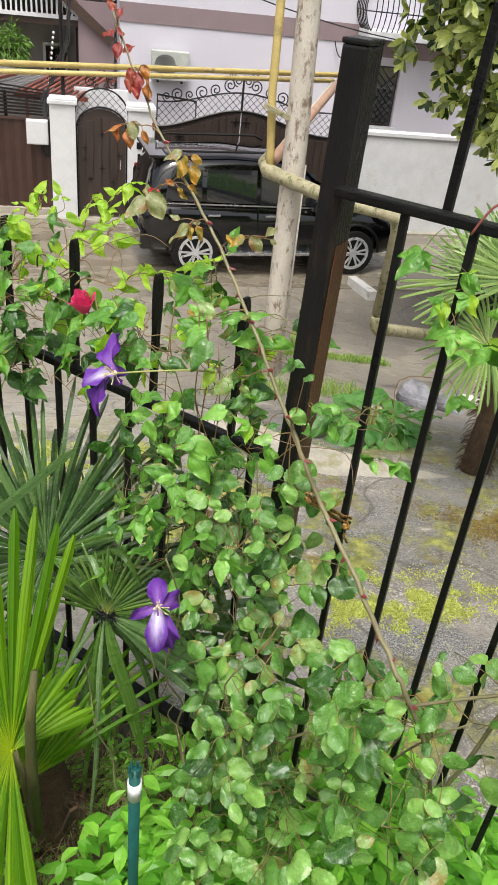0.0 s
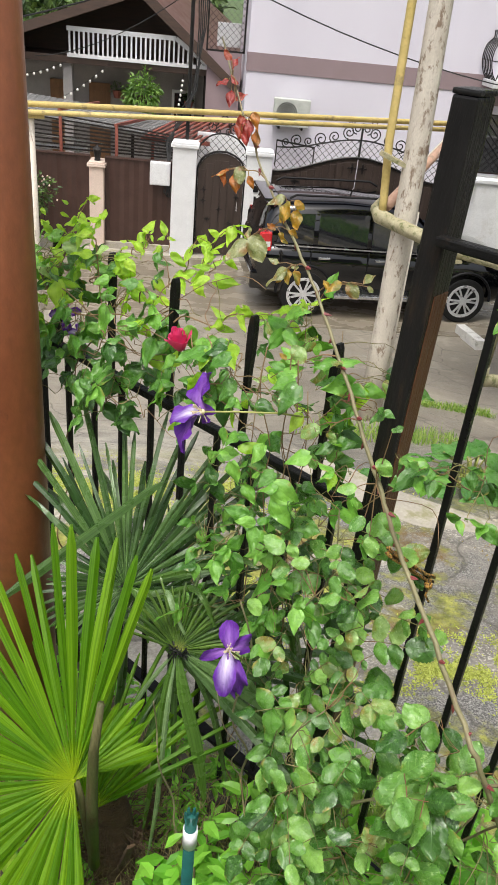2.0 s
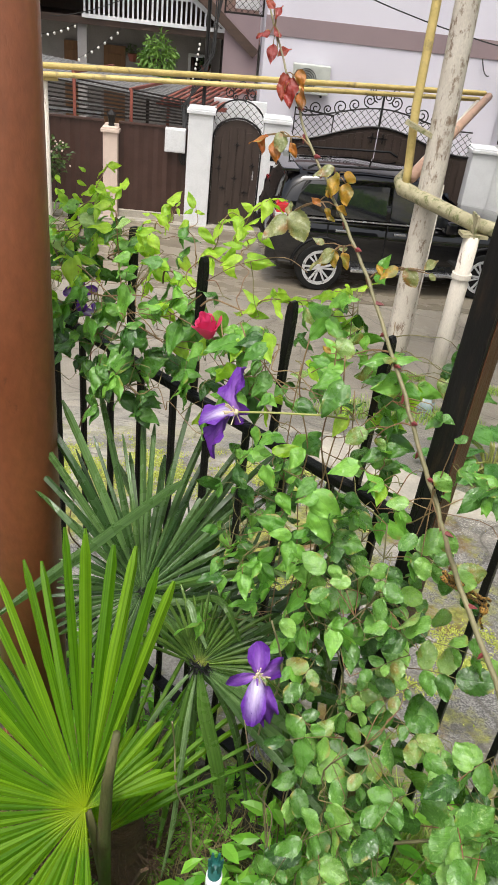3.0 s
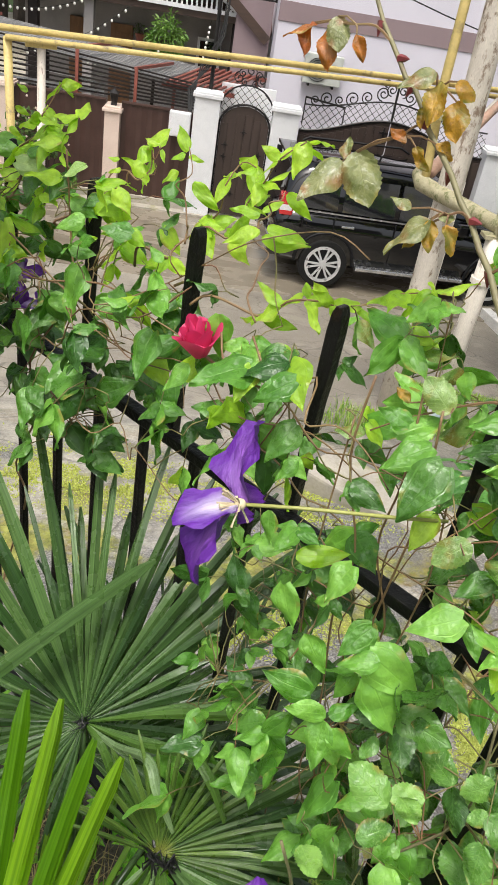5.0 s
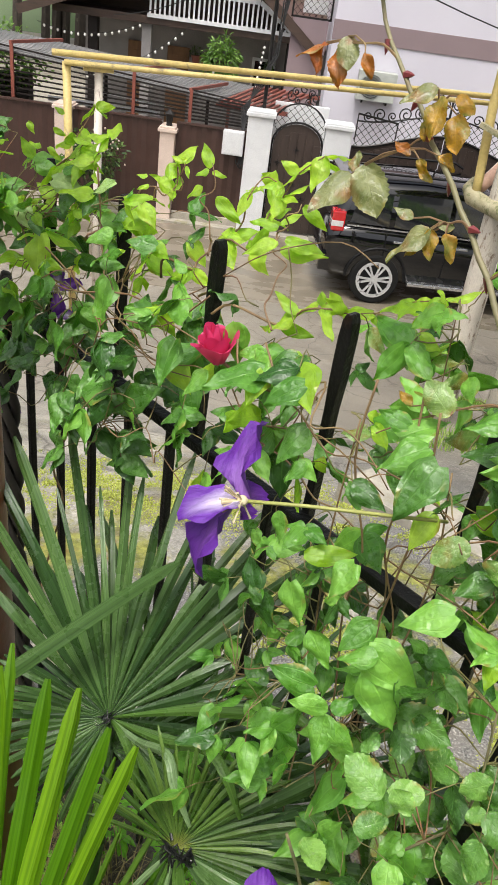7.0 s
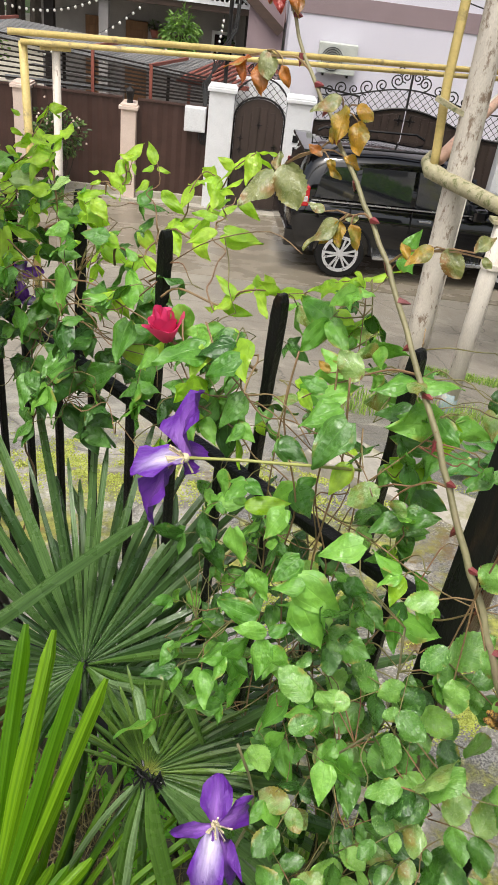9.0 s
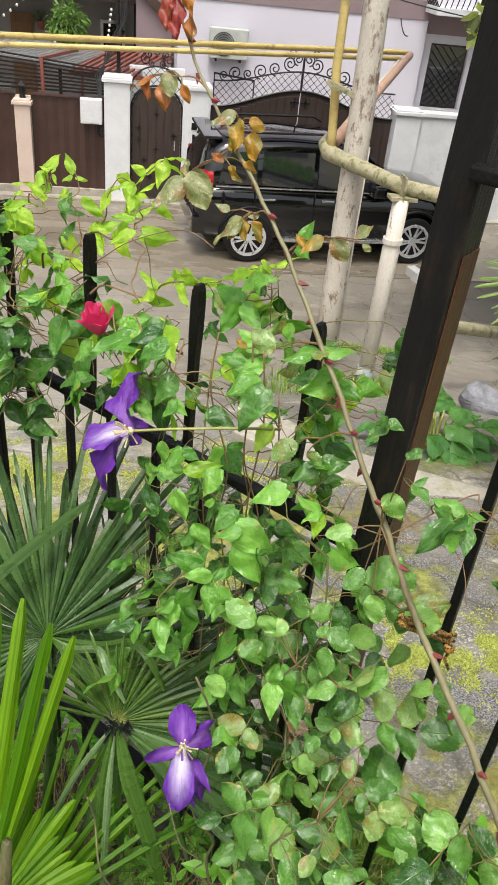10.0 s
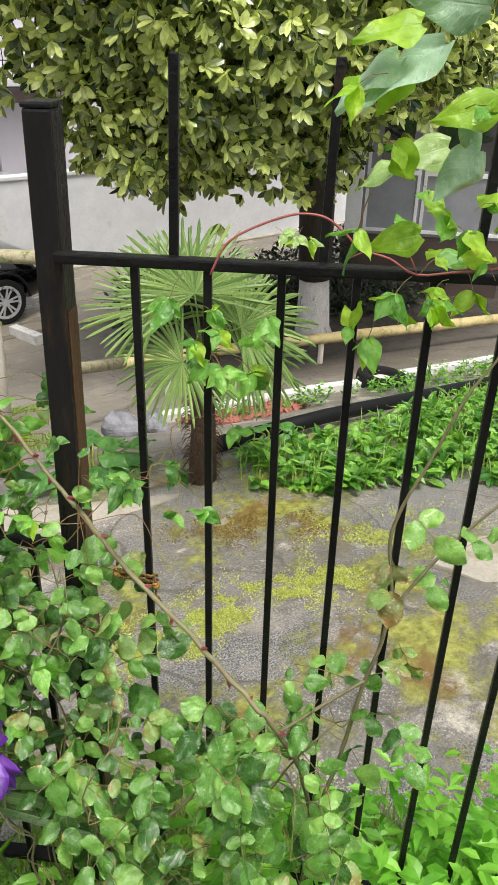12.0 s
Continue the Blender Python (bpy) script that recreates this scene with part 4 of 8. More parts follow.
def lavender_house():
    root = thing("apartment_house", (5, BY, 0), "pale lavender rendered house with a mauve band", "house")
    part("wall", Geo().box(1.42, 6.62, BY, BY + 7, 0.03, 9.5), LAVENDER, root, bevel=0.01)
    for x0, x1, z0, z1 in ((6.62, 6.86, 0.03, 9.5), (6.86, 7.72, 0.03, 1.5), (6.86, 7.72, 2.78, 9.5), (7.72, 14, 0.03, 9.5)):
        part("wall", Geo().box(x0, x1, BY + 0.25, BY + 7, z0, z1), LAVENDER, root)
    part("band", Geo().box(1.405, 6.635, BY - 0.018, BY + 0.02, 3.2, 3.56), MAUVE, root, bevel=0.006)
    part("band", Geo().box(6.635, 14, BY + 0.228, BY + 0.26, 2.95, 3.5), MAUVE, root, "brown band below the balcony", bevel=0.006)
    win = part("window", Geo().box(6.84, 7.74, BY + 0.36, BY + 0.42, 1.48, 2.8), DARKWOOD, root, "dark barred ground floor window")
    part("pane", Geo().box(6.9, 7.68, BY + 0.34, BY + 0.358, 1.54, 2.74), PANE, win)
    part("sill", Geo().box(6.76, 7.82, BY + 0.14, BY + 0.36, 1.42, 1.49), WHITE, win, bevel=0.008)
    for i in range(8):
        for sgn in (1, -1):
            a = 6.9 + (i - 2) * 0.16
            run = [(a + sgn * t if sgn > 0 else a + 0.78 - t, BY + 0.3, 1.55 + t) for t in np.linspace(0, 1.18, 30)]
            run = [q for q in run if 6.9 < q[0] < 7.68]
            if len(run) > 2:
                part("bar", Geo().tube([run[0], run[-1]], 0.008, 4), IRON, win)
    bal = part("balcony", Geo().box(6.5, 9.2, BY - 0.75, BY + 0.25, 3.36, 3.5), WHITE, root, "white balcony slab with a curved iron railing", bevel=0.01)

    def belly(x, y, dx, dy, z):
        b = 0.16 * math.sin(min(max((z - 3.5) / 0.85, 0), 1) * math.pi) ** 0.8 if z < 4.2 else 0.0
        return (x + dx * b, y + dy * b, z)
    zs = np.linspace(3.5, 4.38, 9)
    for i in range(9):
        y = BY + 0.2 - i * 0.11
        part("baluster", Geo().tube([belly(6.55, y, -1, 0, z) for z in zs], 0.012, 5), IRON, bal)
    for i in range(24):
        x = 6.55 + i * 0.115
        part("baluster", Geo().tube([belly(x, BY - 0.7, 0, -1, z) for z in zs], 0.012, 5), IRON, bal)
    g = Geo().tube([(6.55, BY + 0.25, 4.4), (6.55, BY - 0.7, 4.4), (9.2, BY - 0.7, 4.4)], 0.025, 6)
    g.tube([(6.4, BY + 0.25, 3.86), (6.4, BY - 0.85, 3.86), (9.2, BY - 0.85, 3.86)], 0.012, 6)
    part("handrail", g, IRON, bal)
    part("roof", Geo().box(1.0, 14.4, BY - 0.4, BY + 7.4, 9.5, 9.7), ROOF, root)
    ac = thing("air_conditioner", (2.45, BY, 2.3), "aged grey-green outdoor air conditioner unit on the house wall", "air conditioner")
    part("case", Geo().box(2.06, 2.84, BY - 0.3, BY - 0.03, 2.2, 2.75), ACBODY, ac, bevel=0.015)
    for q in range(5):
        part("grille_ring", Geo().disc((2.34, BY - 0.305, 2.47), (0, -1, 0), 0.04 + q * 0.042, 0.052 + q * 0.042, 0.012, 20), PLASTIC, ac)
    for x in (2.2, 2.7):
        part("bracket", Geo().box(x - 0.02, x + 0.02, BY - 0.3, BY, 2.15, 2.2), IRON, ac)


lavender_house()

# ---- the veranda house ----
HY = 21.0


def veranda_house():
    root = thing("veranda_house", (-2, HY, 0), "small dark house with a brown gable roof and a white balcony", "house")
    part("wall", Geo().box(-4.6, 0.85, HY + 1.6, HY + 7, 0.03, 2.85), HOUSEWALL, root)
    part("floor_slab", Geo().box(-4.9, 1.0, HY - 0.25, HY + 1.8, 2.84, 3.0), DARKWOOD, root, bevel=0.01)
    gable = [(-5.2, 2.95), (0.95, 2.95), (-1.02, 4.5)]
    part("gable_wall", Geo().plate(gable, "y", HY + 1.2, HY + 1.35), DARKWOOD, root)
    for a, b in (((-5.6, 2.88), (-1.02, 4.56)), ((-1.02, 4.56), (1.3, 2.72))):
        vs = [(a[0], HY - 0.55, a[1]), (b[0], HY - 0.55, b[1]), (b[0] + (0.9 if b[0] > -2 and a[0] > -2 else 0.6), HY + 9, b[1] + 0.35), (a[0] + 0.6, HY + 9, a[1] + 0.35)]
        g = Geo().add(vs + [(x, y, z - 0.12) for x, y, z in vs], [(0, 1, 2, 3), (7, 6, 5, 4), (0, 4, 5, 1), (1, 5, 6, 2), (2, 6, 7, 3), (3, 7, 4, 0)])
        part("roof", g, ROOF, root)
        part("fascia", Geo().slab((a[0], HY - 0.58, a[1] - 0.09), (b[0], HY - 0.58, b[1] - 0.09), 0.05, 0.2), DARKWOOD, root)
    rail = part("balcony", Geo().box(-2.72, 0.72, HY - 0.3, HY - 0.2, 2.98, 3.06), WHITEPAINT, root, "white painted wooden balustrade")

    def rtop(x):
        return 3.6 if x < -0.2 else 3.6 - (x + 0.2) * 0.68
    n = 31
    for i in range(n):
        x = -2.66 + i * 3.3 / (n - 1)
        part("baluster", Geo().box(x - 0.021, x + 0.021, HY - 0.27, HY - 0.245, 3.05, rtop(x) - 0.08), WHITEPAINT, rail)
    g = Geo().slab((-2.72, HY - 0.25, 3.57), (-0.2, HY - 0.25, 3.57), 0.05, 0.1).slab((-0.2, HY - 0.25, 3.57), (0.72, HY - 0.25, 2.98), 0.05, 0.1)
    part("top_rail", g, WHITEPAINT, rail)
    for x in (-4.0, -2.75, 0.6):
        part("column", Geo().box(x - 0.11, x + 0.11, HY - 0.12, HY + 0.1, 0.03, 2.84), HOUSEWALL if x == -2.75 else SLAT, root, bevel=0.01)
    for x0, x1 in ((-3.5, -2.95), (-2.5, -1.95)):
        door = part("door", Geo().box(x0, x1, HY + 1.54, HY + 1.6, 0.05, 2.3), ORANGEWOOD, root, "varnished wooden veranda door", bevel=0.008)
        part("panel", Geo().box(x0 + 0.1, x1 - 0.1, HY + 1.52, HY + 1.54, 0.3, 2.1), ORANGEWOOD, door, bevel=0.006)
    w = part("window", Geo().box(-0.35, 0.25, HY + 1.54, HY + 1.6, 1.2, 2.3), WHITEPAINT, root, "white framed veranda window", bevel=0.006)
    part("pane", Geo().box(-0.28, 0.18, HY + 1.52, HY + 1.54, 1.27, 2.23), PANE, w)
    part("brick_pier", Geo().box(0.55, 1.35, HY - 0.5, HY - 0.1, 0.03, 3.4), MAUVE, root, "dull red-brown pier beside the balcony")
    cage = thing("roof_cage", (1.0, HY, 3.4), "wire mesh cage with an air conditioner on the flat roof", "cage")
    for i in range(14):
        # parallel diagonals both ways, cut off at the frame
        for sgn in (1, -1):
            x0 = (0.54 - 1.08 + i * 0.14) if sgn > 0 else (0.54 + i * 0.14)
            ends = [(x0 + sgn * u, 3.42 + u) for u in (max(0, (0.54 - x0) if sgn > 0 else (x0 - 1.38)), min(1.08, (1.38 - x0) if sgn > 0 else (x0 - 0.54)))]
            if ends[1][1] - ends[0][1] > 0.05:
                part("wire", Geo().tube([(x, HY - 0.45, z) for x, z in ends], 0.006, 4), IRON, cage)
    g = Geo()
    for a, b in (((0.53, 3.4), (0.53, 4.55)), ((1.39, 3.4), (1.39, 4.55)), ((0.53, 4.55), (1.39, 4.55)), ((0.53, 3.42), (1.39, 3.42))):
        g.slab((a[0], HY - 0.46, a[1]), (b[0], HY - 0.46, b[1]), 0.04, 0.04, (0, 1, 0))
    part("frame", g, IRON, cage)
    part("unit", Geo().box(0.75, 1.3, HY - 0.3, HY - 0.1, 3.5, 4.0), WHITEPAINT, cage, "white air conditioner unit", bevel=0.02)


veranda_house()


def string_lights(a, b, sag, k, group="veranda string lights"):
    a, b = Vector(a), Vector(b)
    root = thing("string_light", a, "hanging string of small white bulbs on the veranda", "string light", group)
    pts = []
    for i in range(k + 1):
        t = i / k
        p = a.lerp(b, t)
        p.z -= sag * 4 * t * (1 - t)
        pts.append(p)
    part("wire", Geo().tube(pts, 0.006, 4), CABLE, root)
    for p in pts[1:-1]:
        part("bulb", Geo().ball(p - Vector((0, 0, 0.035)), 0.03, 6, 4, 1.2), BULB, root)


string_lights((-5.2, HY - 0.4, 2.6), (-2.7, HY - 0.4, 2.9), 0.25, 16)
string_lights((-3.9, HY - 1.6, 1.75), (-1.75, HY - 0.35, 2.9), 0.2, 16)
string_lights((-2.6, HY - 1.7, 1.8), (-0.9, HY - 1.0, 2.25), 0.15, 12)
string_lights((0.02, HY - 0.5, 2.85), (-0.15, HY - 0.5, 1.6), 0.0, 12)


def leaf_cloud(rng, centre, size, count, length, width, flat=0.4, droop=0.3, shell=0.0):
    """Many small folded leaves filling an uneven ellipsoid; shell > 0 keeps them near its skin."""
    g = Geo()
    for _ in range(count):
        while True:
            d = Vector((rng.uniform(-1, 1), rng.uniform(-1, 1), rng.uniform(-1, 1)))
            if shell < d.length < 1:
                break
        wob = 0.8 + 0.45 * noise.noise(d.normalized() * 2.3 + Vector(centre))
        p = Vector(centre) + Vector((d.x * size[0], d.y * size[1], d.z * size[2])) * wob
        add_leaf(g, rng, p, d, length, width, flat, droop)
    return g


def add_leaf(g, rng, p, out, length, width, flat=0.4, droop=0.3):
    way = (Vector(out).normalized() + Vector((rng.gauss(0, 0.6), rng.gauss(0, 0.6), rng.gauss(0, 0.4) - droop))).normalized()
    up = (Vector((rng.gauss(0, flat), rng.gauss(0, flat), 1))).normalized()
    side = way.cross(up)
    side = side.normalized() if side.length > 0.01 else way.orthogonal()
    nor = side.cross(way)
    ln, w = length * rng.uniform(0.65, 1.25), width * rng.uniform(0.7, 1.2)
    vs = [p, p + way * ln * 0.35 + side * w * 0.46 + nor * w * 0.16, p + way * ln * 0.7 + side * w * 0.36 + nor * w * 0.1, p + way * ln - nor * ln * 0.12,
          p + way * ln * 0.7 - side * w * 0.36 + nor * w * 0.1, p + way * ln * 0.35 - side * w * 0.46 + nor * w * 0.16, p + way * ln * 0.5]
    g.add(vs, [(0, 1, 6), (1, 2, 6), (2, 3, 6), (3, 4, 6), (4, 5, 6), (5, 0, 6)])


rng = random.Random(11)
fern = thing("hanging_fern", (-0.95, HY - 0.3, 1.7), "bright green fern hanging from the balcony", "plant")
part("fronds", leaf_cloud(rng, (-0.95, HY - 0.4, 2.3), (0.5, 0.35, 0.55), 900, 0.16, 0.05, 0.6, 0.7), BASKET_LEAF, fern)
part("pot", Geo().tube([(-0.95, HY - 0.4, z) for z in (2.1, 2.14, 2.3, 2.32)], [0.1, 0.14, 0.2, 0.21], 10), DARKWOOD, fern)
part("cord", Geo().tube([(-0.95, HY - 0.4, 2.3), (-0.95, HY - 0.3, 2.86)], 0.01, 4), CABLE, fern)
for x, z in ((-1.75, 2.15), (0.1, 2.05), (-1.5, 2.05)):
    pot = thing("hanging_pot", (x, HY - 0.2, z), "terracotta pot with dry plants on the veranda wall", "plant pot", "veranda pots")
    part("pot", Geo().tube([(x, HY + 1.4, z - 0.16), (x, HY + 1.4, z), (x, HY + 1.4, z + 0.02)], [0.08, 0.13, 0.14], 9), REDSTEEL, pot)
    part("plant", leaf_cloud(rng, (x, HY + 1.4, z + 0.1), (0.18, 0.15, 0.14), 60, 0.1, 0.04), FAR_LEAF, pot)
shrub = thing("rose_shrub", (-2.55, 15.2, 0), "sparse green shrub with pale buds in front of the sheet fence", "shrub")
part("foliage", leaf_cloud(rng, (-2.55, 15.15, 1.05), (0.62, 0.3, 0.5), 900, 0.09, 0.05, 0.7, 0.2), FAR_LEAF, shrub)
g = Geo()
for i in range(9):
    a = rng.uniform(-0.5, 0.5)
    g.tube([(-2.55 + a * 0.2, 15.2, 0), (-2.55 + a * 0.7, 15.2, 0.6), (-2.55 + a * 1.1, 15.15 + rng.uniform(-0.15, 0.15), 1.2 + rng.uniform(0, 0.35))], [0.014, 0.01, 0.005], 5)
part("stem", g, TWIG, shrub)
g = Geo()
for i in range(40):
    g.ball((-2.55 + rng.gauss(0, 0.3), 15.1 + rng.gauss(0, 0.1), 1.35 + rng.gauss(0, 0.15)), 0.02, 5, 4)
part("bud_spray", g, PINKISH, shrub)["kind"] = "stuff"
hedge = thing("garden_hedge", (-6, 17.5, 0), "clipped green hedge behind the slat screen", "hedge")
part("foliage", leaf_cloud(rng, (-5.6, 18.2, 1.9), (1.5, 0.7, 1.0), 1900, 0.12, 0.07, 0.7, 0.1, 0.5), BASKET_LEAF, hedge)
part("stem", Geo().box(-6.8, -4.6, 18.0, 18.3, 0.03, 1.8), TWIG, hedge)

# wooded hillside behind the houses
hill = Geo()
for i in range(70):
    x, y = rng.uniform(-16, 3), rng.uniform(30, 42)
    c = (x, y, rng.uniform(3.0, 9.5) + (y - 30) * 0.25)
    q = leaf_cloud(rng, c, (rng.uniform(1.2, 2.2), 1.4, rng.uniform(1.0, 1.9)), 260, 0.42, 0.22, 0.7, 0.3, 0.55)
    hill.add(q.v, q.f)
tagged(part("hillside_wood", hill, FAR_LEAF, loc=(-6, 30, 0)), "dense green trees on the hillside behind the houses", "trees", kind="stuff")
back = Geo().add([(-60, 44, 0), (60, 44, 0), (60, 60, 16), (-60, 60, 16)], [(0, 1, 2, 3)])
tagged(part("backdrop", back, FAR_LEAF), "far dark green wooded slope", "hillside", kind="structure")
g = Geo()
for i in range(14):
    x, y = rng.uniform(-15, 2), rng.uniform(31, 41)
    g.tube([(x, y, 0), (x + 0.2, y, 5), (x, y, 9)], [0.22, 0.16, 0.05], 6)
tagged(part("hillside_trunks", g, BARK, loc=(-6, 30, 0)), "dark trunks among the hillside trees", "trees", kind="stuff")

# ---- pipes, poles, cables ----
PA, PB = Vector((-1.78, 10.05, 3.2)), Vector((4.27, 12.12, 3.2))
gas = thing("gas_pipeline", (1.2, 11, 0), "pair of yellow gas pipes carried on posts above the street", "gas pipe")
part("upper_pipe", Geo().tube([PA + Vector((0, 0.05, 0.04)), PB + Vector((0, 0.05, 0.04)), PB + Vector((0.03, -0.1, 0.0))], 0.034, 10), YELLOW, gas, smooth=True)
part("lower_pipe", Geo().tube([PA + Vector((0.16, -0.05, -0.03)), PB + Vector((-0.1, -0.05, -0.03))], 0.029, 10), YELLOW, gas, smooth=True)
part("end_post", Geo().tube([PA + Vector((0.17, 0, -0.03)), (-1.55, 10.05, lawn(-1.55, 10.05) - 0.1)], 0.045, 10), YELLOW, gas, smooth=True)
part("support_post", Geo().tube([(-1.3, 10.2, 3.1), (-1.3, 10.2, lawn(-1.3, 10.2) - 0.1)], 0.045, 10), PALEPIPE, gas, smooth=True)
part("cross_piece", Geo().slab((-1.45, 10.13, 3.12), (-1.15, 10.24, 3.12), 0.08, 0.04), YELLOW, gas)
EL = Vector((2.33, 7.36, 2.97))
part("street_crossing", Geo().tube([PB + Vector((0.03, -0.05, 0.02)), PB.lerp(EL, 0.5) + Vector((0, 0, 0.02)), EL + Vector((0.05, 0.15, 0.06))], 0.05, 10), PINKPIPE, gas, "pale pink painted pipe", smooth=True)
part("street_crossing", Geo().tube([PB + Vector((-0.12, -0.1, -0.06)), EL + Vector((0.1, 0.5, -0.02))], 0.03, 8), PALEPIPE, gas, smooth=True)
bend = [EL + Vector((0.02, 0.25, 0.06)), EL + Vector((-0.04, 0.1, 0.04)), EL + Vector((-0.03, 0.0, 0.0)), EL + Vector((0.05, -0.08, -0.02)), Vector((2.72, 6.62, 2.93)), Vector((3.05, 6.4, 2.92)), Vector((3.16, 6.38, 2.88)), Vector((3.2, 6.42, 2.75)), Vector((3.21, 6.5, 1.98))]
part("lichen_pipe", Geo().tube(bend[:6] + bend[6:], [0.05, 0.062, 0.066, 0.062, 0.056, 0.056, 0.056, 0.05, 0.05], 12), MOSSPIPE, gas, smooth=True)
part("riser", Geo().tube([(2.315, 7.36, 2.98), (2.31, 7.36, 3.1), (2.27, 7.36, 3.6), (2.26, 7.36, 5.0), (2.26, 7.36, 8.0)], 0.036, 10), YELLOW, gas, smooth=True)
part("clamp", Geo().slab((2.2, 7.3, 3.5), (2.48, 7.2, 3.4), 0.05, 0.035), MOSSPIPE, gas)
lp = thing("pipe_prop", (2.7, 6.58, 1.2), "cream painted steel prop with a peeling foot under the pipe", "pipe support")
part("shaft", Geo().tube([(2.71, 6.55, 2.86), (2.71, 6.56, 2.5), (2.71, 6.56, 2.48), (2.70, 6.57, 1.15)], [0.062, 0.062, 0.068, 0.066], 12), PALEPIPE, lp, smooth=True)
part("foot_paint", Geo().tube([(2.70, 6.57, 1.15), (2.701, 6.569, 1.46)], 0.068, 12), surface("faded_teal_paint", (0.16, 0.22, 0.23), (0.30, 0.36, 0.36), 9, (0.5, 0.7), 0.4, 60, 0.0, (0.45, 0.40, 0.34), (0.52, 0.6), 9.0), lp, "faded teal paint at the foot", smooth=True)
part("collar", Geo().disc((2.71, 6.56, 2.52), (0, 0, 1), 0.06, 0.078, 0.04, 14), PALEPIPE, lp)
part("saddle", Geo().box(2.62, 2.82, 6.5, 6.63, 2.85, 2.875).box(2.70, 2.715, 6.49, 6.64, 2.85, 3.02), MOSSPIPE, lp)
pole = thing("utility_pole", (2.42, 7.2, 1.0), "leaning white-painted utility pole with peeling rusty patches", "pole")
part("shaft", Geo().tube([(2.5, 7.25, 0.8), (2.5, 7.25, 1.8), (2.495, 7.25, 3.2), (2.455, 7.25, 4.8), (2.4, 7.25, 7.5)], [0.102, 0.1, 0.1, 0.09, 0.08], 14), RUSTPOLE, pole, smooth=True)
part("back_prop", Geo().tube([(2.645, 7.5, 0.8), (2.635, 7.5, 3.0)], 0.045, 10), PALEPIPE, pole, smooth=True)
dp = thing("service_pole", (0.42, 15.9, 0), "thin black service pole with bundled cables behind the gate column", "pole")
part("shaft", Geo().tube([(0.32, 15.95, 2.0), (0.32, 15.95, 6.5)], 0.035, 8), IRON, dp)
for k in range(5):
    g = Geo().tube([(0.38 + 0.05 * k, 15.9, 5.2), (0.44 + 0.03 * k, 15.9, 4.0), (0.42 + 0.04 * math.sin(k), 15.88, 3.0), (0.12 + 0.05 * k, 15.86, 2.55), (0.05 - 0.03 * k, 15.82, 2.1), (-0.02 + 0.02 * k, 15.58, 1.2)], 0.012, 5)
    part("cable", g, CABLE, dp)


def cable(a, b, sag, r=0.012):
    a, b = Vector(a), Vector(b)
    root = thing("overhead_cable", a, "black overhead cable hanging between the houses", "cable", "overhead cables")
    pts = []
    for i in range(15):
        t = i / 14
        p = a.lerp(b, t)
        p.z -= sag * 4 * t * (1 - t)
        pts.append(p)
    part("wire", Geo().tube(pts, r, 5), CABLE, root)


cable((0.35, 15.95, 5.0), (9.5, 18.0, 3.3), 0.45)
cable((0.35, 15.95, 5.1), (-6, 18, 4.3), 0.15)
cable((0.35, 15.95, 4.9), (-7, 20, 3.0), 0.2, 0.016)
cable((0.35, 15.95, 5.2), (-5, 14, 5.3), 0.2)
cable((0.35, 15.95, 5.0), (2.5, 18.58, 5.3), 0.2)
cable((0.35, 15.95, 4.6), (-3.4, 20.4, 2.95), 0.25, 0.009)
cable((6.0, 18.55, 3.2), (6.2, 18.5, 2.9), 0.1, 0.012)

# ---- unseen wall added behind the walk: closes the place, blocks some sky ----
back = part("wall_south", Geo().box(-7, 9, -1.3, -1.05, 1.5, 4.7), HOUSEWALL, loc=(1, -1.2, 1.5))
tagged(back, "plain grey rendered wall added out of view behind the walk", "wall", kind="structure")

# ---- the parked car ----


def loft(sections):
    g, k = Geo(), len(sections[0])
    vs = [p for s in sections for p in s]
    fs = [(i * k + j, i * k + (j + 1) % k, (i + 1) * k + (j + 1) % k, (i + 1) * k + j) for i in range(len(sections) - 1) for j in range(k)]
    fs += [tuple(reversed(range(k))), tuple(range((len(sections) - 1) * k, len(sections) * k))]
    return g.add(vs, fs)


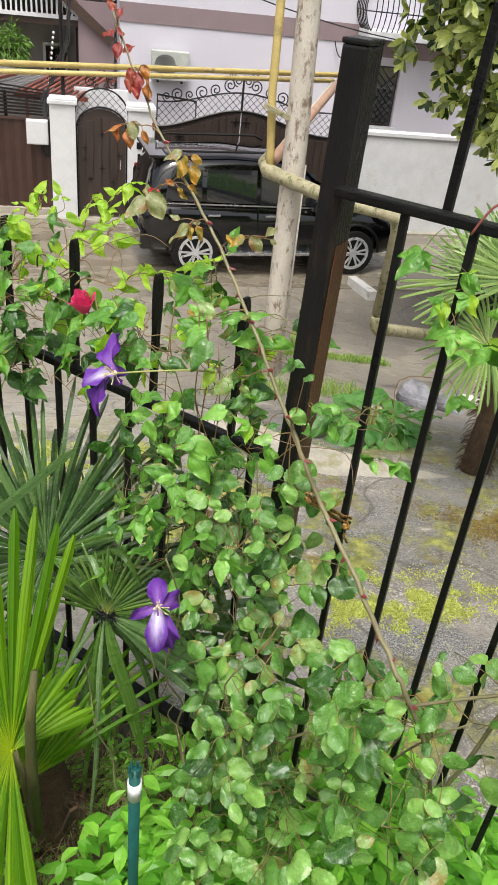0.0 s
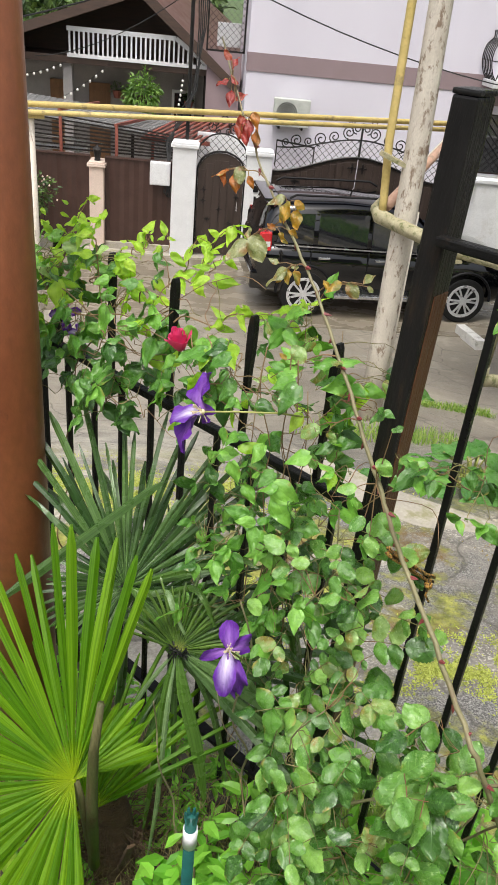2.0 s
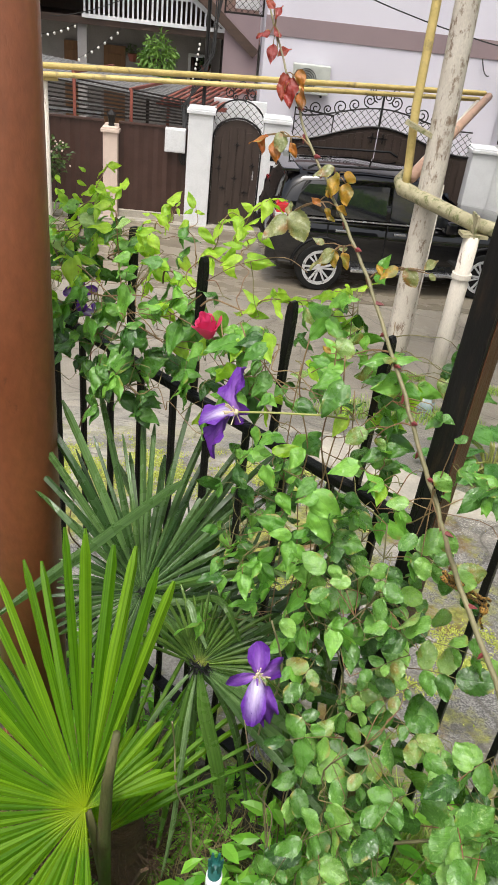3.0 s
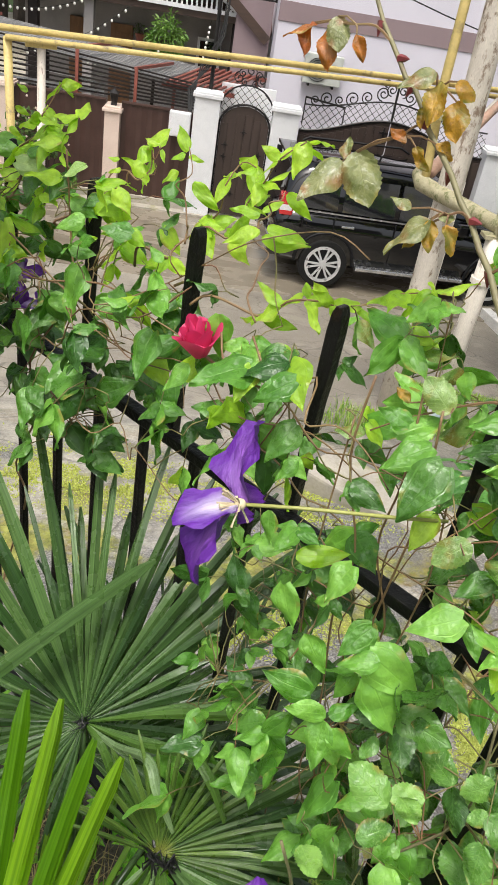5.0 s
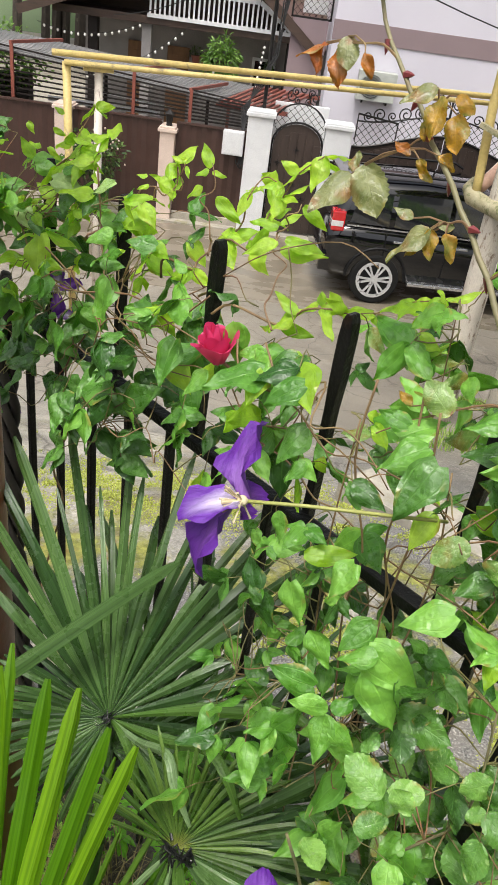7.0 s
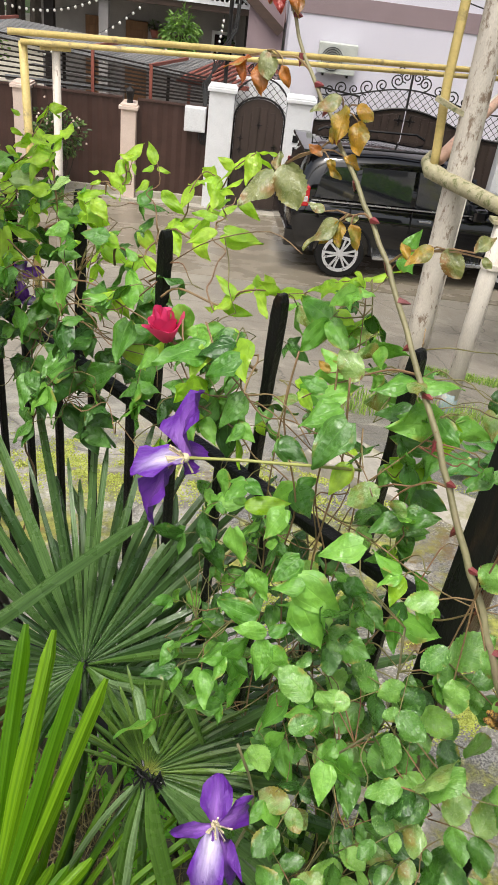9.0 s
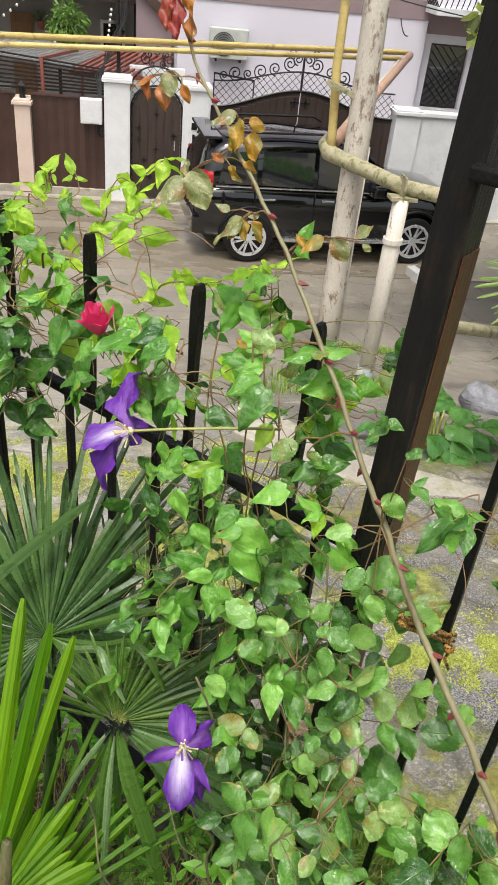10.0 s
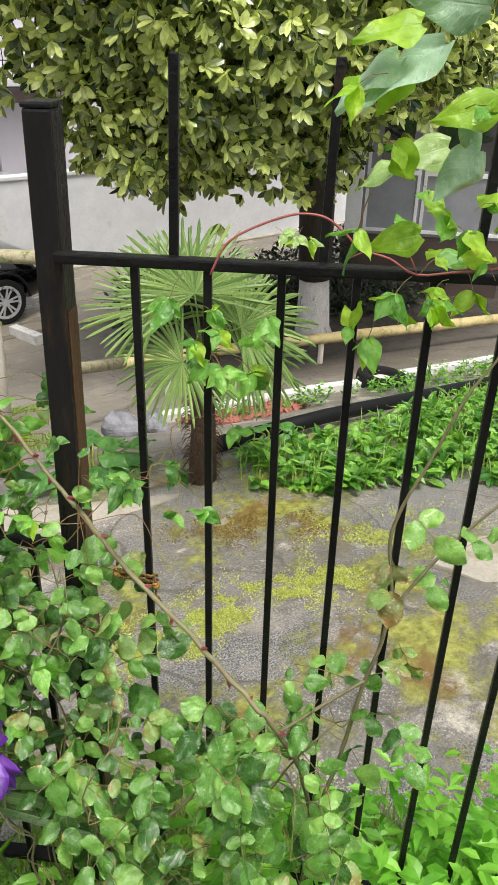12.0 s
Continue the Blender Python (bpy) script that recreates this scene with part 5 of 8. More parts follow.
def parked_car():
    """Rear to the lower x. Near flank at y = YS."""
    YS, W = 12.74, 1.88
    yc = YS + W / 2
    root = thing("parked_car", (3.8, yc, 0), "black five-door off-road car parked on the wet street", "car")

    def ring(x, half, z0, z1, tuck=0.05, crown=0.03):
        """Outline of the body at x: sill, bulging flank, shoulder, top."""
        pts = [(half - 0.10, z0), (half - 0.02, z0 + 0.10), (half, z0 + 0.32), (half - 0.005, z0 + 0.5), (half - 0.03, z1 - 0.10), (half - tuck - 0.03, z1 - 0.02), (half * 0.5, z1 + crown)]
        left = [(x, yc - a, b) for a, b in pts]
        right = [(x, yc + a, b) for a, b in reversed(pts)]
        return left + right
    st = [(1.60, 0.80, 0.50, 1.02), (1.65, 0.88, 0.42, 1.12), (1.78, 0.925, 0.36, 1.16), (2.2, 0.94, 0.34, 1.16), (3.8, 0.94, 0.33, 1.14), (4.85, 0.94, 0.33, 1.12), (5.2, 0.935, 0.34, 1.15), (5.8, 0.91, 0.35, 1.09), (6.05, 0.86, 0.38, 1.0), (6.18, 0.74, 0.44, 0.86)]
    body = part("body", loft([ring(*s) for s in st]), CARPAINT, root, bevel=0.0, smooth=True)

    def cab(x, half, z1, round_=0.1):
        pts = [(half + 0.1, 1.08), (half + 0.06, 1.3), (half, z1 - 0.12), (half - round_, z1 - 0.02), (half * 0.4, z1 + 0.02)]
        return [(x, yc - a, b) for a, b in pts] + [(x, yc + a, b) for a, b in reversed(pts)]
    cs = [(1.66, 0.70, 1.22), (1.75, 0.74, 1.55), (1.87, 0.755, 1.74), (2.05, 0.77, 1.81), (3.0, 0.78, 1.85), (3.85, 0.77, 1.83), (4.2, 0.74, 1.72), (4.62, 0.72, 1.42), (5.0, 0.70, 1.16)]
    part("cabin", loft([cab(*s) for s in cs]), CARPAINT, root, smooth=True)

    def flank(x, z):
        """y of the cabin's near side at x, z."""
        k = (z - 1.08) / 0.66
        return yc - (0.875 - 0.10 * k) - 0.012

    def pane(name, quad, label=""):
        vs = [(x, flank(x, z), z) for x, z in quad]
        vs += [(x, y + 0.03, z) for x, y, z in vs]
        k = len(quad)
        part(name, Geo().add(vs, [tuple(range(k)), tuple(range(2 * k - 1, k - 1, -1))] + [(i, i + k, (i + 1) % k + k, (i + 1) % k) for i in range(k)]), CARGLASS, root, label)
    pane("window", [(1.92, 1.2), (2.52, 1.19), (2.52, 1.66), (2.12, 1.65), (2.0, 1.5)])
    pane("window", [(2.6, 1.19), (3.42, 1.17), (3.42, 1.68), (2.6, 1.67)])
    pane("window", [(3.5, 1.17), (4.5, 1.15), (4.16, 1.5), (3.92, 1.65), (3.5, 1.68)])
    g = Geo().add([(4.25, yc - 0.64, 1.7), (4.25, yc + 0.64, 1.7), (5.02, yc + 0.68, 1.18), (5.02, yc - 0.68, 1.18), (4.22, yc - 0.64, 1.66), (4.22, yc + 0.64, 1.66), (4.98, yc + 0.68, 1.14), (4.98, yc - 0.68, 1.14)], [(0, 1, 2, 3), (7, 6, 5, 4), (0, 4, 5, 1), (2, 6, 7, 3)])
    part("windscreen", g, CARGLASS, root)
    g = Geo().add([(1.64, yc - 0.66, 1.2), (1.64, yc + 0.66, 1.2), (1.82, yc + 0.62, 1.68), (1.82, yc - 0.62, 1.68), (1.69, yc - 0.66, 1.2), (1.69, yc + 0.66, 1.2), (1.87, yc + 0.62, 1.68), (1.87, yc - 0.62, 1.68)], [(0, 1, 2, 3), (7, 6, 5, 4), (0, 4, 5, 1), (2, 6, 7, 3)])
    part("rear_window", g, CARGLASS, root)
    part("spoiler", Geo().box(1.70, 1.98, yc - 0.66, yc + 0.66, 1.785, 1.83), CARPAINT, root, bevel=0.015)
    for s in (-1, 1):
        y = yc + s * 0.66
        part("roof_rail", Geo().tube([(2.1, y, 1.85), (2.2, y, 1.905), (3.75, y, 1.93), (3.9, y, 1.86)], 0.02, 6), PLASTIC, root)
        lamp = part("tail_lamp", Geo().box(1.64 if s < 0 else 1.70, 1.84, yc + s * 0.80 - 0.12, yc + s * 0.80 + 0.128, 1.06, 1.36), REDLAMP, root, "red and white tail lamp", bevel=0.025)
        part("reversing_lens", Geo().box(1.635 if s < 0 else 1.695, 1.82, yc + s * 0.80 - 0.122, yc + s * 0.80 + 0.131, 1.13, 1.22), CLEARLAMP, lamp, bevel=0.01)
        part("headlamp", Geo().box(5.75, 6.08, yc + s * 0.72 - 0.16, yc + s * 0.72 + 0.17, 0.80, 0.98), CLEARLAMP, root, bevel=0.04)
        mir = part("door_mirror", Geo().box(4.35, 4.58, yc + s * 1.0 - 0.12, yc + s * 1.0 + 0.1, 1.1, 1.3), CARPAINT, root, bevel=0.05)
        part("side_step", Geo().box(2.95, 4.72, yc + s * 0.97 - 0.06, yc + s * 0.97 + 0.06, 0.36, 0.42), CHROME, root, bevel=0.012)
    part("belt_trim", Geo().slab((1.88, YS + 0.055, 1.165), (4.6, YS + 0.06, 1.125), 0.02, 0.02), CHROME, root)
    for x in (2.5, 3.46):
        part("door_gap", Geo().box(x - 0.005, x + 0.005, YS - 0.006, YS + 0.02, 0.5, 1.12), PLASTIC, root)
    for x in (2.62, 3.58):
        part("door_handle", Geo().box(x, x + 0.2, YS - 0.02, YS + 0.02, 0.98, 1.015), CHROME, root, bevel=0.01)
    part("rear_bumper", Geo().box(1.54, 1.78, yc - 0.88, yc + 0.88, 0.42, 0.72), CARPAINT, root, bevel=0.04)
    part("front_bumper", Geo().box(5.95, 6.24, yc - 0.80, yc + 0.80, 0.36, 0.72), CARPAINT, root, bevel=0.05)
    part("grille", Geo().box(6.14, 6.2, yc - 0.5, yc + 0.5, 0.72, 0.95), CHROME, root, bevel=0.01)
    for x in (2.443, 5.234):
        for s in (-1, 1):
            y = yc + s * (W / 2 - 0.11)
            arch = [(x + 0.47 * math.cos(a), yc + s * (W / 2 + 0.0), 0.4 + 0.47 * math.sin(a)) for a in np.linspace(0.0, math.pi, 14)]
            part("wheel_arch", Geo().tube(arch, 0.026, 6), PLASTIC, root)
            wheel = part("wheel", Geo().disc((x, y - s * 0.10, 0.385), (0, s, 0), 0.27, 0.385, 0.235, 32), TYRE, root, "tyre on a silver alloy wheel", bevel=0.03)
            g = Geo().disc((x, y + 0.10 * s, 0.385), (0, s, 0), 0.24, 0.285, 0.04, 32)
            part("rim", g, ALLOY, wheel)
            part("brake_disc", Geo().disc((x, y + 0.105 * s, 0.385), (0, s, 0), 0.0, 0.25, 0.008, 20), PLASTIC, wheel)
            for i in range(12):
                a = math.pi / 3 * (i // 2) + (0.17 if i % 2 else -0.17) + 0.1
                d = Vector((math.cos(a), 0, math.sin(a)))
                c = Vector((x, y + 0.126 * s, 0.385))
                part("spoke", Geo().slab(c + d * 0.05, c + d * 0.255, 0.03, 0.02, (0, 1, 0)), ALLOY, wheel)
            part("hub", Geo().disc((x, y + 0.11 * s, 0.385), (0, s, 0), 0.0, 0.065, 0.03, 14), ALLOY, wheel)
    return root


car = parked_car()
NEAR_REAR = Matrix.Translation((2.443, 12.74, 0))
car.matrix_basis = NEAR_REAR @ Matrix.Rotation(radians(5.5), 4, "Z") @ NEAR_REAR.inverted() @ car.matrix_basis

# ---- garden fence and pillar ----
PITCH = 0.0975


def fence_bar(root, s, z0, z1, size=0.0115, n=0.0, lean=0.0, name="bar"):
    a, b = fence_at(s, n, z0), fence_at(s + lean, n, z1)
    return part(name, Geo().slab(a, b, size, size, FY), BLACK, root, bevel=0.002)


def picket(root, s, z0, z1, lean=0.0):
    """A flat-tipped spear above the rail, a little wider at the head."""
    a, b = fence_at(s, 0.014, z0), fence_at(s + lean, 0.014, z1)
    d = (b - a).normalized()
    side = FX
    g = Geo()
    prof = [(0.0, 0.0052), (0.6, 0.0056), (0.72, 0.0076), (0.9, 0.008), (0.97, 0.0065), (1.0, 0.003)]
    vs, ln = [], (b - a).length
    for t, w in prof:
        c = a + d * ln * t
        vs += [c - side * w - FY * 0.007, c + side * w - FY * 0.007, c + side * w + FY * 0.007, c - side * w + FY * 0.007]
    k = len(prof)
    g.add(vs, [(4 * i + j, 4 * i + (j + 1) % 4, 4 * i + 4 + (j + 1) % 4, 4 * i + 4 + j) for i in range(k - 1) for j in range(4)] + [(3, 2, 1, 0), tuple(range(4 * k - 4, 4 * k))])
    part("picket", g, BLACK, root, bevel=0.0015)


def garden_fence():
    left = thing("iron_fence", fence_at(-0.8, 0, 2.75), "black painted iron fence section with spear pickets, overgrown with clematis", "fence", "garden fence sections")
    part("top_rail", Geo().slab(fence_at(-2.2, 0, 3.755), fence_at(0.1, 0, 3.745), 0.02, 0.016), BLACK, left, bevel=0.003)
    part("bottom_rail", Geo().slab(fence_at(-2.2, 0, 2.9), fence_at(0.1, 0, 2.9), 0.03, 0.012), BLACK, left, bevel=0.002)
    for k in range(22):
        fence_bar(left, 0.031 - PITCH * k, 2.74, 3.748)
    tops = ((-0.027, 4.015), (-0.213, 4.004), (-0.418, 4.014), (-0.607, 4.014))
    for k in range(11):
        at, top = tops[k] if k < 4 else (-0.018 - 0.195 * k, 4.013)
        picket(left, at, 3.735, top, 0.006)
    right = thing("iron_fence", fence_at(0.8, 0, 2.75), "taller black painted iron fence section beside the square post", "fence", "garden fence sections")
    part("top_rail", Geo().slab(fence_at(0.12, 0, 4.222), fence_at(2.4, 0, 4.222), 0.022, 0.015), BLACK, right, bevel=0.003)
    part("bottom_rail", Geo().slab(fence_at(0.12, 0, 2.9), fence_at(2.4, 0, 2.9), 0.03, 0.012), BLACK, right, bevel=0.002)
    for k in range(22):
        fence_bar(right, 0.2287 + 0.0995 * k, 2.74, 4.214)
    for k in range(11):
        fence_bar(right, 0.28 + 0.2 * k, 4.212, 4.472, 0.0125, 0.014, 0.006)
    post = thing("fence_post", fence_at(0.115, 0.02, 2.6), "square black steel fence post with worn brown paint", "post")
    lean = FX * 0.008 + FY * 0.025 + Vector((0, 0, 1))
    m = Matrix((FX, FY, lean)).transposed().to_4x4()
    m.translation = fence_at(0.1065, -0.001, 4) - lean * 4
    part("shaft", Geo().box(-0.019, 0.019, 0.0, 0.052, 2.5, 4.405, m), POST, post, bevel=0.004)
    part("side_face", Geo().box(0.0192, 0.0206, 0.008, 0.0485, 2.5, 4.14, m), POSTBROWN, post, "brown primer showing through worn black paint", bevel=0.0006)
    part("cap", Geo().box(-0.0202, 0.0202, -0.0012, 0.0532, 4.405, 4.413, m), POST, post, bevel=0.003)


garden_fence()
pil = thing("porch_pillar", (0.435, 2.08, 2.6), "round brown-painted steel pillar standing in the bed", "pillar")
part("pipe", Geo().tube([(0.435, 2.08, 2.55), (0.435, 2.08, 3.5), (0.435, 2.08, 6.2)], 0.074, 32), PILLAR, pil, smooth=True)
part("base_flange", Geo().disc((0.435, 2.08, 2.70), (0, 0, 1), 0.07, 0.105, 0.014, 24), PILLAR, pil)

# ---- garden plants ----
LEAF_MESH = {}


def blade_width(kind, t):
    """Half width of a leaf at t along its length."""
    if kind == "heart":
        return 0.35 * (max(1 - ((0.30 - t) / 0.32) ** 2, 0) ** 0.5 if t < 0.30 else 1 - ((t - 0.30) / 0.70) ** 1.28)
    if kind == "rose":
        return 0.355 * (max(1 - ((0.47 - t) / 0.48) ** 2, 0) ** 0.5 if t < 0.47 else (1 - ((t - 0.47) / 0.53) ** 1.9) ** 0.8)
    if kind == "young":
        return 0.27 * max(math.sin(math.pi * (t * 0.97 + 0.03) ** 0.85), 0) ** 0.8
    if kind == "lance":
        return 0.21 * max(math.sin(math.pi * (t * 0.97 + 0.03) ** 0.7), 0) ** 0.9
    return 0.29 * (max(1 - ((0.36 - t) / 0.37) ** 2, 0) ** 0.5 if t < 0.36 else 1 - ((t - 0.36) / 0.64) ** 1.35)


def leaf_mesh(kind, seed, material):
    """A leaf one unit long along +y, folded on its midrib, waved at the edge and curled to the tip."""
    key = (kind, seed, material.name)
    if key in LEAF_MESH:
        return LEAF_MESH[key]
    r = random.Random(seed * 7 + len(kind))
    fold, curl, wave, twist = r.uniform(-0.05, 0.42), r.uniform(0.05, 0.7), r.uniform(0.02, 0.055), r.uniform(-0.5, 0.5)
    if kind == "young":
        fold, wave = r.uniform(0.4, 1.0), 0.07
    bow, ph = r.uniform(-0.08, 0.08), r.uniform(0, 6)
    rows, cols, vs, fs, uv = 21 if kind in ("rose", "young") else 12, 9, [], [], []
    for i in range(rows):
        t = i / (rows - 1)
        w = max(blade_width(kind, t), 0.004)
        jag = 1 + (0.055 if i % 2 else -0.045) * (1 if kind in ("rose", "young") else 0.2)
        for j in range(cols):
            u = (j - 4) / 4
            x = u * w * jag
            lobe = -0.07 * abs(u) if kind == "heart" and i == 0 else 0.0
            z = (0.6 * abs(x) + 1.1 * x * x) * fold - curl * t * t * 0.42 + wave * 1.5 * math.sin(8.5 * t + 2.5 * u + ph) * abs(u) + twist * x * t * 0.7 - 0.25 * abs(u) ** 3 * w
            z += 0.012 * math.sin(9 * t + ph) * math.cos(4 * u)
            vs.append((x + bow * t * t, t + lobe, z))
            uv.append((0.5 + 0.5 * u, t))
    for i in range(rows - 1):
        for j in range(cols - 1):
            a = i * cols + j
            fs.append((a, a + 1, a + cols + 1, a + cols))
    me = bpy.data.meshes.new(kind + "_leaf")
    me.from_pydata(vs, [], fs)
    lay = me.uv_layers.new(name="blade")
    for lp in me.loops:
        lay.data[lp.index].uv = uv[lp.vertex_index]
    me.materials.append(material)
    me.shade_smooth()
    LEAF_MESH[key] = me
    return me


def leaf_pose(p, tip, normal, size):
    tip, normal = Vector(tip).normalized(), Vector(normal)
    side = tip.cross(normal)
    side = side.normalized() if side.length > 1e-4 else tip.orthogonal().normalized()
    nor = side.cross(tip)
    m = Matrix((side, tip, nor)).transposed().to_4x4()
    return Matrix.Translation(p) @ m @ Matrix.Diagonal((size, size, size, 1))


FACE = (-FY * 0.6 + Vector((0, 0, 0.8))).normalized()


def jitter(r, k):
    return Vector((r.gauss(0, k), r.gauss(0, k), r.gauss(0, k)))


def hang_leaf(root, r, p, tip, size, kind, material, normal=None, spread=0.35, name="leaf"):
    nor = (normal or FACE) + jitter(r, spread)
    return placed(name, leaf_mesh(kind, r.randrange(6), material), leaf_pose(p, tip, nor, size), root)


def ternate(root, r, p, way, size, kind, pick, stalk):
    """Three leaflets on a short stalk, as a clematis bears them."""
    way = Vector(way).normalized()
    side = way.cross(FACE + jitter(r, 0.2)).normalized()
    end = p + way * size * 0.7
    stalk.tube([p, p.lerp(end, 0.5) + Vector((0, 0, size * 0.08)), end], size * 0.012, 5)
    for d, q in ((way, 1.0), (way * 0.35 + side, 0.85), (way * 0.35 - side, 0.85)):
        hang_leaf(root, r, end, d + Vector((0, 0, -0.38)) + jitter(r, 0.25), size * q * r.uniform(0.55, 1.15), r.choice((kind, "oval", "oval")), pick(), None, 0.45)


def pinnate(root, r, p, way, size, pick, stalk, pairs=2):
    """A rose leaf: two pairs of leaflets and one at the end."""
    way = Vector(way).normalized()
    nor = FACE + jitter(r, 0.25)
    side = way.cross(nor).normalized()
    ln = size * (1.1 + 0.75 * (pairs - 1))
    pts = [p + way * ln * t + Vector((0, 0, -ln * 0.22 * t * t)) for t in (0, 0.35, 0.7, 1.0)]
    stalk.tube(pts, size * 0.016, 5)
    spots = [(pts[-1], way, 1.05)]
    for k in range(pairs):
        q = pts[1 + k] if k < 2 else pts[2]
        spots += [(q, way * 0.45 + side, 0.9), (q, way * 0.45 - side, 0.9)]
    for q, d, f in spots:
        hang_leaf(root, r, q, d + Vector((0, 0, -0.3)) + jitter(r, 0.15), size * f * r.uniform(0.55, 1.28), "rose", pick(), nor, 0.42)


def wander(r, a, b, steps=7, amp=0.03):
    a, b = Vector(a), Vector(b)
    return smooth_line([a.lerp(b, i / steps) + (jitter(r, amp) if 0 < i < steps else Vector()) for i in range(steps + 1)])


def inside(r, box):
    return [r.uniform(*box[0]), r.uniform(*box[1]), r.uniform(*box[2])]


def tie_to(stalk, r, p, lines, reach):
    """A thin stalk from the nearest stem to the leaf's foot."""
    best = min((q for line in lines for q in line), key=lambda q: (q - p).length_squared)
    d = (best - p).length
    if 0.004 < d < reach:
        stalk.tube(smooth_line([best, best.lerp(p, 0.4) + jitter(r, d * 0.10) + Vector((0, 0, d * 0.08)), best.lerp(p, 0.75) + jitter(r, d * 0.04), p], 3), [0.0009, 0.0009, 0.0008, 0.0008, 0.0008, 0.0007, 0.0007, 0.0006, 0.0006, 0.0006], 5)


BLOOM = Vector((0.775, 1.985, 3.935))


def clematis(name_label, seed, boxes, vines):
    """boxes: (s, n, z ranges, clusters, leaf size, materials)."""
    r = random.Random(seed)
    root = thing("clematis_vine", fence_at(boxes[0][0][0][0], 0, 2.75), name_label, "climbing plant", "climbers on the fence")
    stalk = Geo()
    lines = [wander(r, fence_at(*a), fence_at(*b), 9, 0.018) for a, b, _ in vines]
    for line, (_, _, rad) in zip(lines, vines):
        part("stem", Geo().tube(line, [rad * 0.38 * (1 - 0.0125 * i) for i in range(37)], 6), VINE, root, smooth=True)
    for box, count, size, mats in boxes:
        for _ in range(count):
            s, n, z = inside(r, box)
            p = fence_at(s, n, z)
            if n < 0.02 and (p - BLOOM).length < 0.085:
                continue
            if n < -0.17 and -0.10 < s < 0.15 and 3.40 < z < 3.82:
                continue
            way = Vector((r.gauss(0, 0.8), -0.35 + r.gauss(0, 0.5), r.gauss(-0.1, 0.5)))
            tie_to(stalk, r, p, lines, 0.30)
            # leaves far back mostly take the dark material: shade painted by depth
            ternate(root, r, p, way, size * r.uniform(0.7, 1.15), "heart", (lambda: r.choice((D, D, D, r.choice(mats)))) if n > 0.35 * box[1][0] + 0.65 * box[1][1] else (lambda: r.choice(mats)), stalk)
    part("leaf_stalk", stalk, LEAFSTALK, root, smooth=True)["kind"] = "stuff"
    return root


C, D, L = CLEMATIS_LEAF, DEEP_LEAF, LIME_LEAF
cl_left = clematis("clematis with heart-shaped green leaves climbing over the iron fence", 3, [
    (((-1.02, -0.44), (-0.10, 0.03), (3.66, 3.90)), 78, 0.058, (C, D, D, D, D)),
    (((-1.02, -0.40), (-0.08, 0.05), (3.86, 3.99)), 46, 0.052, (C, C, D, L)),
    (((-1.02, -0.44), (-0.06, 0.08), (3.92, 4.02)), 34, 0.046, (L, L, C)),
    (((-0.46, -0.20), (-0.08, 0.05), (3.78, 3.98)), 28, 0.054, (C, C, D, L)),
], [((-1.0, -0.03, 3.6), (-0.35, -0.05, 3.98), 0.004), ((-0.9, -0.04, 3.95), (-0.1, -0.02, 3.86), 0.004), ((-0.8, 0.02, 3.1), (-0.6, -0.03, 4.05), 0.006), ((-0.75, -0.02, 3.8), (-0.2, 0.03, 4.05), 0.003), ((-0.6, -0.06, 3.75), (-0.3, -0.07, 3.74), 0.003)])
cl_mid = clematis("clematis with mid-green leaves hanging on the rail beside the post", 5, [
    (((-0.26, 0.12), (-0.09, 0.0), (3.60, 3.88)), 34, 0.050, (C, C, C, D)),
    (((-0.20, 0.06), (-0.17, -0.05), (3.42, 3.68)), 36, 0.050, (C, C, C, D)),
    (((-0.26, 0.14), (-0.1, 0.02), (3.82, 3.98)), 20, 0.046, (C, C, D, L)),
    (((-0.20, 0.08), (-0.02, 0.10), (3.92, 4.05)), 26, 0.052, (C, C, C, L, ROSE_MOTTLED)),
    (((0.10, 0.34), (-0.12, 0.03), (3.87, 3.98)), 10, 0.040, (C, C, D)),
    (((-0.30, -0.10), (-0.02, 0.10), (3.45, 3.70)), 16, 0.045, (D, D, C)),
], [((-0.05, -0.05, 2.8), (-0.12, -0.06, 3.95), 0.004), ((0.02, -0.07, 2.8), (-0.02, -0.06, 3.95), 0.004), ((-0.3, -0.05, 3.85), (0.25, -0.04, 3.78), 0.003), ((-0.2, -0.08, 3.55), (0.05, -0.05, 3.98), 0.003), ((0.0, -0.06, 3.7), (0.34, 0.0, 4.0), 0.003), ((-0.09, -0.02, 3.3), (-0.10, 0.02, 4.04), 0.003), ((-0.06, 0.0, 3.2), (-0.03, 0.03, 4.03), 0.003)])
shoots = thing("clematis_shoots", fence_at(-0.4, 0, 3.9), "bright yellow-green young clematis shoots above the pickets", "climbing plant", "climbers on the fence")
r = random.Random(21)
stalk = Geo()
for a, b, count in (((-0.45, 0.02, 3.93), (-0.37, 0.12, 4.11), 6), ((-0.50, 0.0, 3.94), (-0.42, 0.10, 4.07), 4), ((-0.4, 0.0, 3.93), (-0.16, 0.10, 4.02), 7), ((-0.75, -0.02, 3.95), (-0.70, 0.03, 4.10), 6), ((-0.85, -0.02, 3.9), (-0.62, 0.0, 4.08), 6), ((-0.9, -0.02, 3.9), (-0.96, -0.02, 4.08), 6), ((-0.62, -0.02, 3.95), (-0.56, 0.06, 4.06), 5)):
    pts = wander(r, fence_at(*a), fence_at(*b), 7, 0.012)
    part("shoot", Geo().tube(pts, [0.0018 - 0.00004 * i for i in range(29)], 5), VINE, shoots, smooth=True)
    for i in range(count):
        p = pts[min(28, 8 + round(20 * i / max(count - 1, 1)))]
